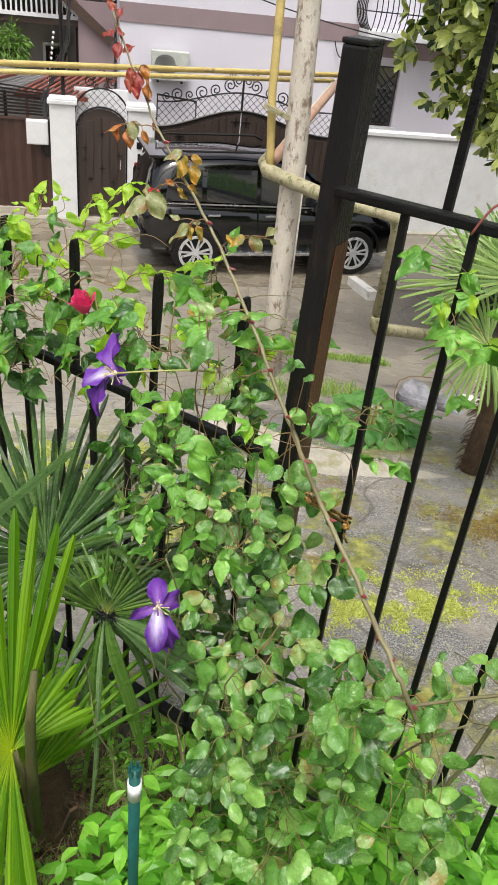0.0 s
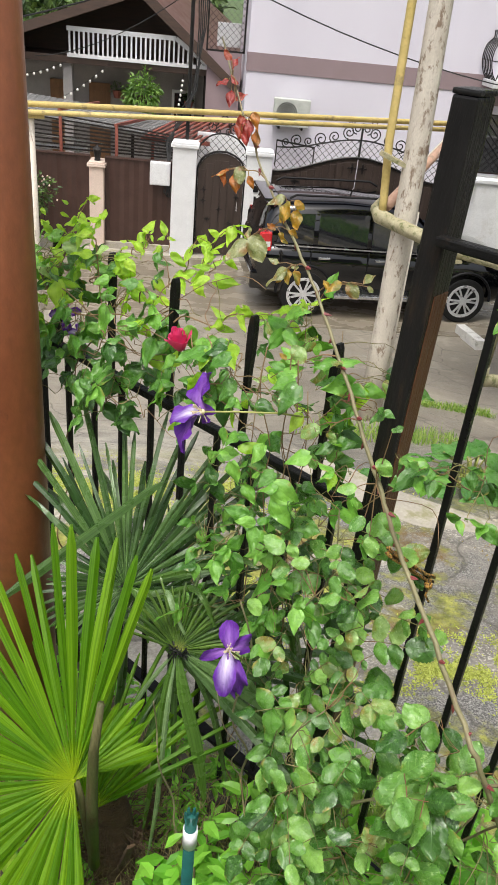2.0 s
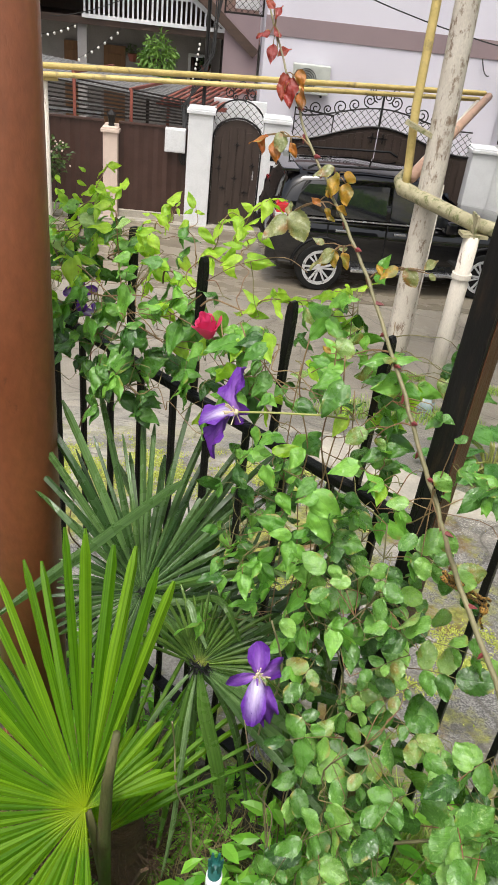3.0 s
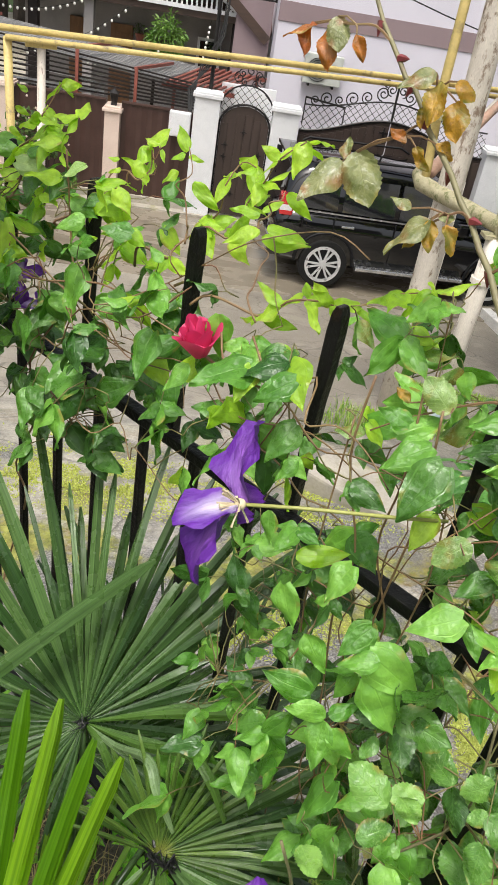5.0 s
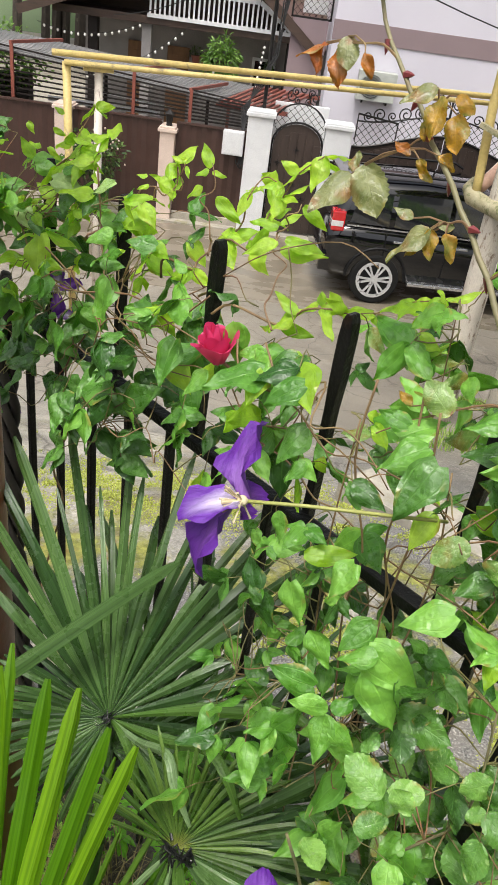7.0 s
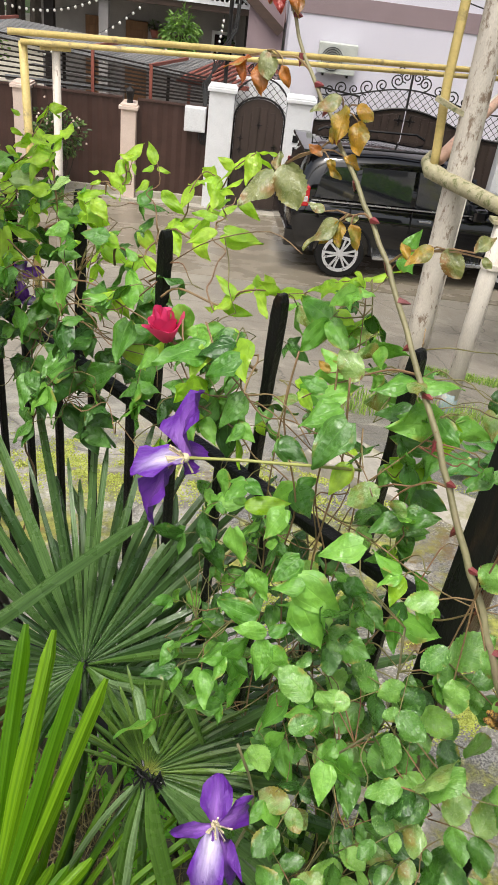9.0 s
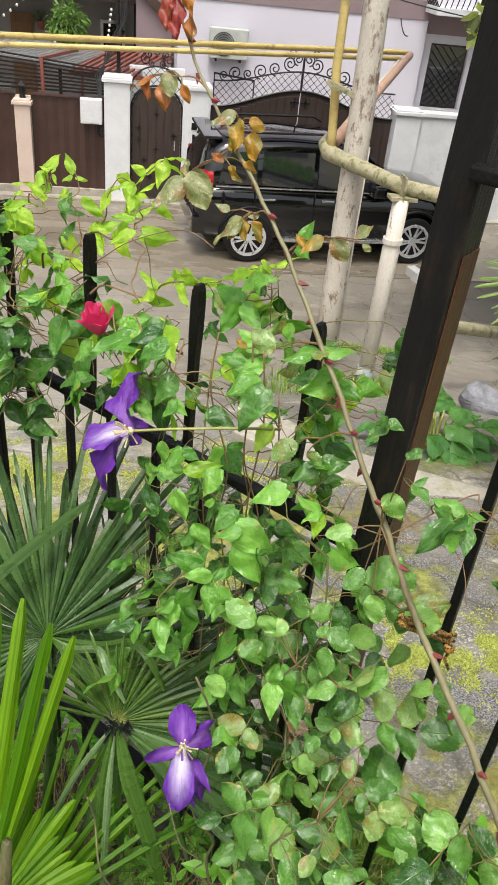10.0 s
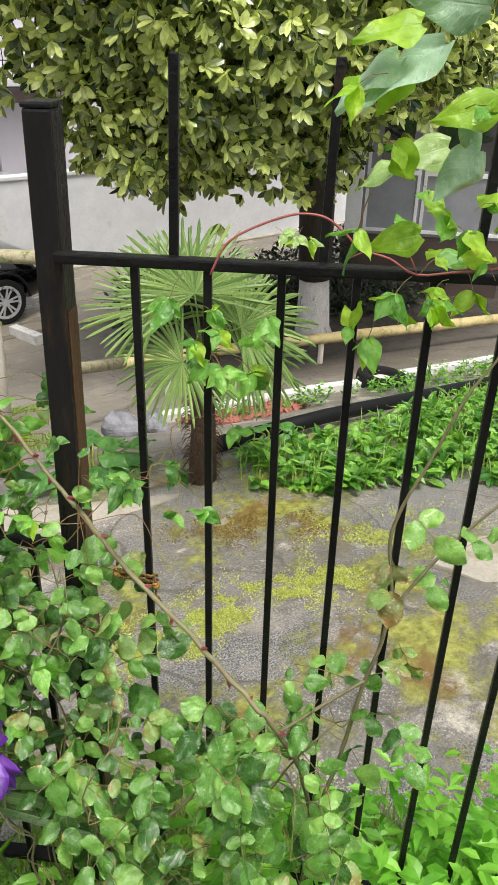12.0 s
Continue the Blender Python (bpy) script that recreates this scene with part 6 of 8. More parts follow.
        way = Vector((r.gauss(0, 0.8), r.gauss(-0.2, 0.5), r.gauss(0.2, 0.4)))
        side = way.cross(FACE).normalized()
        for d in (way.normalized(), way.normalized() * 0.3 + side, way.normalized() * 0.3 - side):
            hang_leaf(shoots, r, p, d + Vector((0, 0, -0.3)), r.uniform(0.024, 0.044), r.choice(("lance", "oval", "oval")), L, None, 0.45)

def leaves_from(root, seed, rows):
    """Single leaves from foot to tip, both as (along the fence, away from it, height)."""
    r = random.Random(seed)
    for kind, mat, a, b in rows:
        foot, tip = fence_at(*a), fence_at(*b)
        placed("leaf", leaf_mesh(kind, r.randrange(6), mat), leaf_pose(foot, tip - foot, FACE * 1.2 + Vector((-0.15, -0.5, 0.2)) + jitter(r, 0.34), (tip - foot).length * 0.88), root)


PL = PALE_LEAF
R, RD = ROSE_LEAF, ROSE_DARK
leaves_from(cl_mid, 1, [
    ("heart", C, (-0.1, -0.14, 3.81), (-0.076, -0.152, 3.77)),
    ("lance", L, (-0.114, -0.11, 3.818), (-0.072, -0.07, 3.824)),
    ("heart", C, (-0.051, -0.12, 3.858), (-0.058, -0.151, 3.827)),
    ("heart", D, (-0.013, -0.1, 3.976), (-0.021, -0.143, 3.932)),
    ("oval", C, (-0.06, -0.15, 3.788), (-0.028, -0.15, 3.756)),
    ("heart", C, (-0.036, -0.16, 3.743), (-0.076, -0.19, 3.748)),
    ("heart", C, (-0.008, -0.14, 3.834), (-0.021, -0.171, 3.809)),
    ("oval", C, (0.011, -0.15, 3.819), (-0.014, -0.178, 3.812)),
    ("heart", C, (-0.0, -0.15, 3.819), (0.056, -0.13, 3.786)),
    ("heart", C, (0.008, -0.15, 3.796), (0.053, -0.15, 3.75)),
    ("heart", C, (0.055, -0.14, 3.897), (0.028, -0.175, 3.881)),
    ("heart", D, (0.037, -0.12, 3.825), (0.064, -0.106, 3.814)),
    ("oval", C, (-0.01, -0.17, 3.747), (-0.041, -0.197, 3.745)),
    ("oval", C, (-0.007, -0.17, 3.748), (0.009, -0.146, 3.76)),
])
leaves_from(cl_mid, 2, [
    ("oval", C, (-0.01, -0.17, 3.738), (0.001, -0.196, 3.696)),
    ("oval", C, (-0.003, -0.17, 3.733), (0.028, -0.162, 3.712)),
    ("heart", C, (-0.183, -0.07, 3.957), (-0.206, -0.107, 3.935)),
    ("heart", D, (-0.179, -0.06, 3.909), (-0.186, -0.097, 3.871)),
    ("oval", C, (-0.161, -0.1, 3.836), (-0.146, -0.114, 3.804)),
    ("heart", C, (-0.059, -0.08, 3.981), (-0.085, -0.094, 3.991)),
    ("heart", C, (-0.071, -0.07, 3.961), (-0.043, -0.03, 3.98)),
    ("heart", C, (-0.031, -0.09, 3.979), (-0.058, -0.127, 3.962)),
    ("oval", C, (-0.155, -0.08, 3.889), (-0.164, -0.104, 3.869)),
    ("oval", D, (-0.148, -0.12, 3.732), (-0.17, -0.125, 3.748)),
    ("rose", R, (0.075, -0.2, 3.751), (0.037, -0.211, 3.776)),
    ("rose", R, (0.081, -0.2, 3.77), (0.103, -0.197, 3.751)),
    ("rose", R, (0.065, -0.21, 3.705), (0.084, -0.184, 3.717)),
    ("rose", R, (0.019, -0.2, 3.62), (0.047, -0.199, 3.593)),
])
leaves_from(cl_left, 3, [
    ("heart", L, (-0.692, -0.06, 3.941), (-0.663, -0.093, 3.872)),
    ("heart", C, (-0.542, -0.05, 3.931), (-0.524, -0.086, 3.869)),
    ("heart", C, (-0.402, -0.05, 3.907), (-0.394, -0.087, 3.854)),
    ("heart", PL, (-0.708, -0.03, 4.008), (-0.669, -0.0, 4.004)),
    ("heart", PL, (-0.563, -0.03, 4.043), (-0.583, -0.058, 4.029)),
    ("heart", PL, (-0.767, -0.05, 3.957), (-0.731, -0.043, 3.929)),
    ("heart", L, (-0.505, -0.03, 4.032), (-0.477, -0.026, 4.009)),
    ("oval", C, (-0.533, -0.05, 3.994), (-0.554, -0.081, 3.977)),
    ("oval", C, (-0.561, -0.05, 3.946), (-0.533, -0.026, 3.946)),
    ("oval", C, (-0.589, -0.03, 3.995), (-0.553, -0.013, 3.98)),
    ("oval", C, (-0.534, -0.03, 3.889), (-0.484, 0.002, 3.876)),
    ("heart", D, (-0.668, -0.05, 3.801), (-0.628, -0.039, 3.773)),
    ("heart", D, (-0.578, -0.05, 3.764), (-0.543, -0.049, 3.73)),
    ("oval", D, (-0.659, -0.05, 3.668), (-0.619, -0.032, 3.649)),
])
leaves_from(cl_left, 4, [
    ("oval", D, (-0.308, -0.04, 3.908), (-0.304, -0.06, 3.88)),
    ("oval", C, (-0.289, -0.04, 3.93), (-0.26, -0.043, 3.896)),
    ("heart", C, (-0.363, -0.04, 3.827), (-0.375, -0.072, 3.8)),
    ("heart", D, (-0.331, -0.03, 3.841), (-0.3, -0.018, 3.823)),
    ("heart", C, (-0.394, -0.03, 3.842), (-0.367, -0.038, 3.805)),
    ("oval", C, (-0.431, -0.02, 3.946), (-0.409, -0.022, 3.921)),
    ("oval", C, (-0.442, -0.01, 3.967), (-0.463, -0.014, 3.984)),
    ("oval", C, (-0.277, -0.03, 3.947), (-0.245, -0.01, 3.938)),
    ("heart", C, (-0.207, -0.05, 3.958), (-0.223, -0.076, 3.943)),
    ("oval", D, (-0.472, -0.03, 3.796), (-0.473, -0.051, 3.771)),
    ("heart", C, (-0.462, -0.04, 3.996), (-0.495, -0.064, 4.001)),
    ("oval", C, (-0.697, -0.02, 4.018), (-0.687, 0.007, 4.04)),
])
leaves_from(shoots, 5, [
    ("lance", L, (-0.511, 0.03, 4.074), (-0.527, 0.022, 4.081)),
    ("oval", L, (-0.507, 0.03, 4.073), (-0.506, 0.04, 4.084)),
    ("lance", L, (-0.503, 0.03, 4.072), (-0.494, 0.026, 4.058)),
    ("lance", L, (-0.482, 0.05, 4.074), (-0.508, 0.053, 4.104)),
    ("oval", L, (-0.485, 0.05, 4.071), (-0.495, 0.035, 4.063)),
    ("lance", L, (-0.479, 0.05, 4.07), (-0.462, 0.061, 4.067)),
    ("oval", L, (-0.494, 0.05, 4.049), (-0.503, 0.03, 4.035)),
    ("lance", L, (-0.467, 0.05, 4.044), (-0.429, 0.06, 4.017)),
    ("lance", L, (-0.357, 0.05, 4.024), (-0.385, 0.014, 4.01)),
    ("lance", L, (-0.369, 0.06, 4.035), (-0.402, 0.04, 4.043)),
    ("lance", L, (-0.365, 0.06, 4.04), (-0.357, 0.083, 4.06)),
    ("lance", L, (-0.356, 0.06, 4.026), (-0.311, 0.089, 4.016)),
])
leaves_from(shoots, 6, [
    ("lance", L, (-0.361, 0.06, 4.011), (-0.316, 0.104, 4.018)),
    ("lance", L, (-0.336, 0.06, 4.069), (-0.302, 0.072, 4.049)),
    ("oval", L, (-0.565, 0.02, 4.045), (-0.578, 0.01, 4.046)),
    ("lance", L, (-0.536, 0.02, 4.052), (-0.51, 0.024, 4.03)),
    ("lance", L, (-0.561, 0.02, 4.035), (-0.572, 0.006, 4.029)),
    ("lance", L, (-0.771, 0.0, 4.034), (-0.748, 0.006, 4.017)),
    ("oval", L, (-0.69, -0.0, 4.043), (-0.677, 0.024, 4.059)),
    ("lance", L, (-0.677, 0.0, 4.039), (-0.65, 0.014, 4.028)),
    ("lance", L, (-0.729, 0.0, 4.085), (-0.746, -0.006, 4.095)),
    ("lance", L, (-0.757, 0.0, 4.062), (-0.737, 0.009, 4.053)),
    ("oval", L, (-0.827, 0.0, 4.056), (-0.811, 0.002, 4.043)),
])
r = random.Random(44)
for a, b, amp in (((-0.30, 0.0, 3.95), (-0.36, 0.055, 4.03), 0.01), ((-0.36, 0.05, 4.02), (-0.34, 0.06, 4.07), 0.004), ((-0.45, 0.03, 3.98), (-0.48, 0.05, 4.08), 0.008), ((-0.55, 0.02, 4.02), (-0.505, 0.03, 4.075), 0.006),
                  ((-0.72, -0.05, 3.88), (-0.30, -0.04, 3.86), 0.014), ((-0.68, -0.06, 3.93), (-0.34, -0.05, 3.84), 0.012), ((-0.30, -0.05, 3.95), (0.02, -0.08, 3.9), 0.012), ((-0.25, -0.06, 3.97), (-0.05, -0.1, 3.93), 0.012)):
    part("tendril", Geo().tube(wander(r, fence_at(*a), fence_at(*b), 6, amp), [0.0013 - 0.00003 * i for i in range(25)], 6), VINE, cl_mid, smooth=True)
for s0, n0, z0 in ((-0.02, -0.03, 3.30), (-0.055, -0.05, 3.30), (0.01, -0.05, 3.30)):
    part("tendril", Geo().tube(wander(r, fence_at(s0, n0, z0), fence_at(s0 - 0.05, n0 - 0.02, 4.0), 8, 0.008), 0.0011, 6), VINE, cl_mid, smooth=True)



def rose_bush(label, seed, boxes, stems):
    r = random.Random(seed)
    root = thing("rose_bush", fence_at(0.2, -0.2, 2.75), label, "rose bush", "roses along the fence")
    stalk = Geo()
    lines = [wander(r, fence_at(*a), fence_at(*b), 7, 0.012) for a, b, _ in stems]
    for line, (_, _, rad) in zip(lines, stems):
        part("stem", Geo().tube(line, [rad * 0.5 * (1 - 0.015 * i) for i in range(29)], 6), CANE, root, smooth=True)
    for box, count, size, mats in boxes:
        for _ in range(count):
            s, n, z = inside(r, box)
            p = fence_at(s, n, z)
            if n < 0.02 and (p - BLOOM).length < 0.085:
                continue
            if n < -0.17 and -0.10 < s < 0.15 and 3.40 < z < 3.82:
                continue
            if z < 3.44 and s < -0.12 - 0.85 * n:  # clear of the palm
                continue
            way = Vector((r.gauss(0, 0.8), r.gauss(-0.35, 0.55), r.gauss(0.05, 0.45)))
            tie_to(stalk, r, p, lines, 0.30)
            # the back part mixes in dark leaves, putting the bush's inner shade into colour
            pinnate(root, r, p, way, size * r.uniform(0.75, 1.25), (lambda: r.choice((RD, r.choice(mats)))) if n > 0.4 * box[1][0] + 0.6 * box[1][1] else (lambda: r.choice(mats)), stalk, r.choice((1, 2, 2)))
    part("leaf_stalk", stalk, LEAFSTALK, root, smooth=True)["kind"] = "stuff"
    return root


R, RD = ROSE_LEAF, ROSE_DARK
RB2 = ROSE_MOTTLED
rose_bush("rose bush with rounded wet leaves in front of the fence post", 31, [
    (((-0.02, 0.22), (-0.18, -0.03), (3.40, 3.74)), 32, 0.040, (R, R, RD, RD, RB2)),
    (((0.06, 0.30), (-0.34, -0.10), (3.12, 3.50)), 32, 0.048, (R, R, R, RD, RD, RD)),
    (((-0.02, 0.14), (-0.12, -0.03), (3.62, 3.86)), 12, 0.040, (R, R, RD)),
], [((0.05, -0.15, 2.72), (0.0, -0.2, 3.6), 0.006), ((0.1, -0.2, 2.72), (0.2, -0.2, 3.5), 0.005), ((0.0, -0.25, 2.72), (-0.1, -0.3, 3.35), 0.005), ((0.12, -0.2, 3.0), (0.05, -0.3, 3.5), 0.003), ((0.06, -0.12, 3.0), (0.1, -0.1, 3.8), 0.004)])
rose_bush("rose bush with glossy leaves spreading low along the iron bars", 33, [
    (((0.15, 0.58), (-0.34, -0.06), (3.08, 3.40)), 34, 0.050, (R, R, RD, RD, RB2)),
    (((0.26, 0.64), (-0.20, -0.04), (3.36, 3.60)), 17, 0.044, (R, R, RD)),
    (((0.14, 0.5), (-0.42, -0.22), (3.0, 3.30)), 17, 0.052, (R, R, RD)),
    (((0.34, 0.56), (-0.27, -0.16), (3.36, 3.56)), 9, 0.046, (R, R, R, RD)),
], [((0.3, -0.1, 2.72), (0.45, -0.12, 3.4), 0.006), ((0.2, -0.15, 2.8), (0.55, -0.12, 3.52), 0.006), ((0.4, -0.2, 2.72), (0.3, -0.25, 3.3), 0.005)])


def long_cane():
    """The tall rose cane that leans across the fence, with thorns and leaves from red at the tip to green."""
    r = random.Random(8)
    line = [(-0.43, 0.118, 4.425), (-0.361, 0.09, 4.349), (-0.303, 0.073, 4.284), (-0.248, 0.056, 4.225), (-0.19, 0.037, 4.185), (-0.115, 0.008, 4.132), (-0.053, -0.01, 4.077), (0.009, -0.033, 4.015), (0.069, -0.055, 3.955),
            (0.122, -0.075, 3.897), (0.169, -0.09, 3.845), (0.228, -0.105, 3.775), (0.32, -0.14, 3.70), (0.405, -0.17, 3.62), (0.45, -0.18, 3.573), (0.5, -0.12, 3.40), (0.53, -0.05, 3.15), (0.53, -0.03, 2.72)]
    pts = [fence_at(*p) for p in line]
    fine = [p + jitter(r, 0.0009) for p in smooth_line(pts)]
    root = thing("rose_cane", fence_at(0.53, -0.03, 2.72), "long thorny rose cane with red, orange and bronze young leaves", "rose", "roses along the fence")
    k = len(fine)
    part("cane", Geo().tube(fine, [0.0014 + 0.0029 * min(i / k * 1.4, 1) for i in range(k)], 8), CANE, root, smooth=True)
    for i in range(9, k - 8, 2):
        p, q = fine[i], fine[i + 1]
        d = (q - p).normalized()
        out = d.cross(FY).normalized() * (1 if i % 4 == 1 else -1) + jitter(r, 0.3)
        out.normalize()
        rad = 0.0014 + 0.0029 * min(i / k * 1.4, 1)
        g = Geo().tube([p + out * rad * 0.5 - d * 0.003, p + out * (rad + 0.004), p + out * (rad + 0.0085) + d * 0.003], [0.0040, 0.0025, 0.0003], 5)
        part("thorn", g, THORN, root)

    RR, RO, RB, RY, RM = ROSE_RED, ROSE_ORANGE, ROSE_BRONZE, ROSE_YELLOW, ROSE_MOTTLED
    # foot on the cane, then leaflets from foot to tip
    young = [
        ((-0.385, 0.1, 4.38), [
            ("young", RR, (-0.376, 0.088, 4.394), (-0.396, 0.085, 4.411)),
            ("young", RR, (-0.37, 0.088, 4.381), (-0.376, 0.102, 4.405)),
            ("young", RR, (-0.379, 0.088, 4.363), (-0.393, 0.068, 4.353)),
            ("oval", RR, (-0.371, 0.088, 4.348), (-0.362, 0.072, 4.318)),
            ("oval", RR, (-0.359, 0.088, 4.358), (-0.376, 0.089, 4.376)),
            ("young", RR, (-0.359, 0.088, 4.332), (-0.351, 0.109, 4.35)),
        ]),
        ((-0.314, 0.075, 4.295), [
            ("young", RR, (-0.318, 0.063, 4.315), (-0.307, 0.044, 4.279)),
            ("oval", RO, (-0.294, 0.063, 4.324), (-0.276, 0.058, 4.298)),
            ("young", RO, (-0.285, 0.063, 4.3), (-0.272, 0.049, 4.269)),
            ("young", RR, (-0.305, 0.063, 4.311), (-0.289, 0.044, 4.27)),
        ]),
    ]
    bronze = [
        ((-0.255, 0.06, 4.224), [
            ("oval", RO, (-0.328, 0.048, 4.227), (-0.35, 0.022, 4.217)),
            ("young", RO, (-0.33, 0.048, 4.228), (-0.326, 0.029, 4.2)),
            ("young", RO, (-0.313, 0.048, 4.225), (-0.296, 0.035, 4.191)),
            ("rose", RB, (-0.304, 0.048, 4.237), (-0.288, 0.038, 4.208)),
            ("young", RO, (-0.28, 0.048, 4.226), (-0.264, 0.046, 4.206)),
        ]),
        ((-0.176, 0.033, 4.172), [
            ("young", RB, (-0.246, 0.021, 4.13), (-0.255, 0.031, 4.151)),
            ("rose", RB, (-0.235, 0.021, 4.14), (-0.201, 0.013, 4.096)),
            ("oval", RB, (-0.248, 0.021, 4.128), (-0.264, -0.024, 4.09)),
            ("young", RO, (-0.187, 0.021, 4.159), (-0.205, 0.014, 4.169)),
            ("young", RY, (-0.177, 0.021, 4.158), (-0.159, 0.021, 4.14)),
            ("young", RY, (-0.159, 0.021, 4.165), (-0.141, 0.03, 4.157)),
        ]),
        ((-0.191, 0.04, 4.184), [
            ("oval", RB, (-0.18, 0.028, 4.215), (-0.2, -0.0, 4.2)),
            ("young", RY, (-0.173, 0.028, 4.209), (-0.165, 0.006, 4.175)),
            ("rose", RY, (-0.159, 0.028, 4.212), (-0.14, 0.036, 4.201)),
            ("young", RY, (-0.184, 0.028, 4.187), (-0.177, 0.021, 4.171)),
            ("rose", RY, (-0.155, 0.028, 4.198), (-0.141, 0.015, 4.168)),
        ]),
        ((-0.109, 0.0, 4.119), [
            ("oval", RB, (-0.128, -0.012, 4.116), (-0.148, -0.049, 4.091)),
            ("young", RY, (-0.133, -0.012, 4.103), (-0.139, -0.028, 4.091)),
            ("young", RY, (-0.127, -0.012, 4.115), (-0.115, -0.022, 4.091)),
            ("young", RY, (-0.113, -0.012, 4.116), (-0.094, -0.013, 4.096)),
            ("oval", RB, (-0.147, -0.012, 4.119), (-0.165, -0.022, 4.127)),
            ("rose", RB, (-0.121, -0.012, 4.12), (-0.11, -0.001, 4.122)),
        ]),
    ]
    lower = [
        ((0.02, -0.035, 4.011), [
            ("rose", RM, (-0.113, -0.047, 3.933), (-0.137, -0.067, 3.933)),
            ("rose", RM, (-0.043, -0.047, 3.989), (-0.075, -0.052, 4.013)),
            ("young", RY, (-0.08, -0.047, 3.98), (-0.096, -0.05, 3.991)),
        ]),
        ((-0.057, -0.0, 4.088), [
            ("young", RY, (-0.043, -0.012, 4.105), (-0.056, -0.01, 4.12)),
            ("oval", RY, (-0.021, -0.012, 4.124), (-0.034, -0.037, 4.106)),
            ("rose", RB, (-0.008, -0.012, 4.126), (0.016, -0.012, 4.104)),
            ("rose", RB, (0.028, -0.012, 4.13), (0.039, -0.009, 4.123)),
            ("young", RB, (0.02, -0.012, 4.132), (0.026, 0.007, 4.15)),
        ]),
        ((0.098, -0.06, 3.947), [
            ("rose", RM, (0.019, -0.072, 3.908), (0.003, -0.102, 3.887)),
            ("rose", RM, (0.036, -0.072, 3.902), (0.056, -0.069, 3.888)),
        ]),
        ((0.143, -0.085, 3.863), [
            ("rose", R, (0.121, -0.097, 3.853), (0.097, -0.122, 3.846)),
            ("rose", R, (0.145, -0.097, 3.808), (0.134, -0.124, 3.786)),
            ("rose", R, (0.16, -0.097, 3.779), (0.181, -0.107, 3.747)),
            ("rose", R, (0.176, -0.097, 3.833), (0.21, -0.09, 3.809)),
            ("rose", R, (0.146, -0.097, 3.913), (0.178, -0.088, 3.895)),
            ("rose", RD, (0.161, -0.097, 3.968), (0.17, -0.08, 3.979)),
        ]),
    ]
    stalk = Geo()
    for spray in (young, bronze, lower):
        for foot, leaves in spray:
            feet = [fence_at(*a) for _, _, a, _ in leaves]
            root_at = min(fine, key=lambda q: (q - fence_at(*foot)).length)
            mid = sum(feet, Vector()) / len(feet)
            hub = root_at.lerp(mid, 0.6) + Vector((0, 0, 0.006))
            stalk.tube(smooth_line([root_at, root_at.lerp(hub, 0.5) + Vector((0, 0, 0.006)), hub], 3), [0.0015, 0.0014, 0.0013, 0.0012, 0.0011, 0.001, 0.001], 5)
            for base in feet:
                stalk.tube([hub, hub.lerp(base, 0.55) + Vector((0, 0, 0.003)), base], [0.001, 0.0009, 0.0007], 5)
        leaves_from(root, 9 + len(spray), [row for _, leaves in spray for row in leaves])
    part("leaf_stalk", stalk, VINE, root)["kind"] = "stuff"
    # a second cane rises to the right, out of the low bush
    second = [(0.50, 2.72), (0.53, 3.23), (0.564, 3.443), (0.586, 3.603), (0.606, 3.70), (0.61, 3.80), (0.598, 3.882), (0.61, 3.945), (0.634, 4.008), (0.668, 4.107), (0.694, 4.154), (0.72, 4.22)]
    other = thing("rose_cane", fence_at(0.5, -0.12, 2.72), "brown thorny rose cane leaning to the fence", "rose", "roses along the fence")
    part("cane", Geo().tube(smooth_line([fence_at(s, -0.12, z) for s, z in second]), [0.0042 - 0.00006 * i for i in range(45)], 8), CANE, other, smooth=True)
    part("side_shoot", Geo().tube(smooth_line([fence_at(s, n, z) for s, n, z in ((0.25, -0.2, 3.30), (0.36, -0.17, 3.42), (0.47, -0.15, 3.53), (0.59, -0.12, 3.62))]), 0.0028, 6), CANE, other, smooth=True)
    part("side_shoot", Geo().tube(smooth_line([fence_at(s, n, z) for s, n, z in ((0.606, -0.12, 3.74), (0.645, -0.1, 3.80), (0.70, -0.09, 3.88), (0.78, -0.08, 3.97))]), [0.0032, 0.0031, 0.003, 0.0029, 0.0028, 0.0027, 0.0026, 0.0025, 0.0024, 0.0022, 0.002, 0.0018, 0.0015], 6), CANE, other, smooth=True)
    st = Geo()
    for s, z, m in ((0.60, 3.80, RB2), (0.65, 3.80, R), (0.63, 3.70, ROSE_MOTTLED), (0.70, 3.88, R), (0.62, 3.93, R), (0.58, 3.62, R), (0.52, 3.57, R), (0.64, 3.66, ROSE_MOTTLED), (0.60, 3.86, ROSE_BRONZE)):
        pinnate(other, r, fence_at(s, -0.12, z), Vector((r.gauss(0, 0.7), -0.2, r.gauss(0, 0.4))), 0.04, lambda: m, st, 1)
    part("leaf_stalk", st, CANE, other)["kind"] = "stuff"
    cord = thing("rope_tie", fence_at(0.22, -0.05, 3.75), "yellow and black cord tying the cane to a bar", "cord")
    loop = []
    a, b = fence_at(0.208, -0.108, 3.79), fence_at(0.238, -0.010, 3.702)
    for i in range(33):
        t = 2 * math.pi * i / 16
        c = (a + b) / 2
        along, across = (b - a) / 2 * 1.22, Vector((0, 0, 0.006)) - FY * 0.010
        loop.append(c + along * math.cos(t) + across * math.sin(t) + Vector((0, 0, 0.003 * math.sin(5 * t) - 0.0006 * i)))
    part("loop", Geo().tube(loop, 0.0026, 6), ROPE, cord, smooth=True)
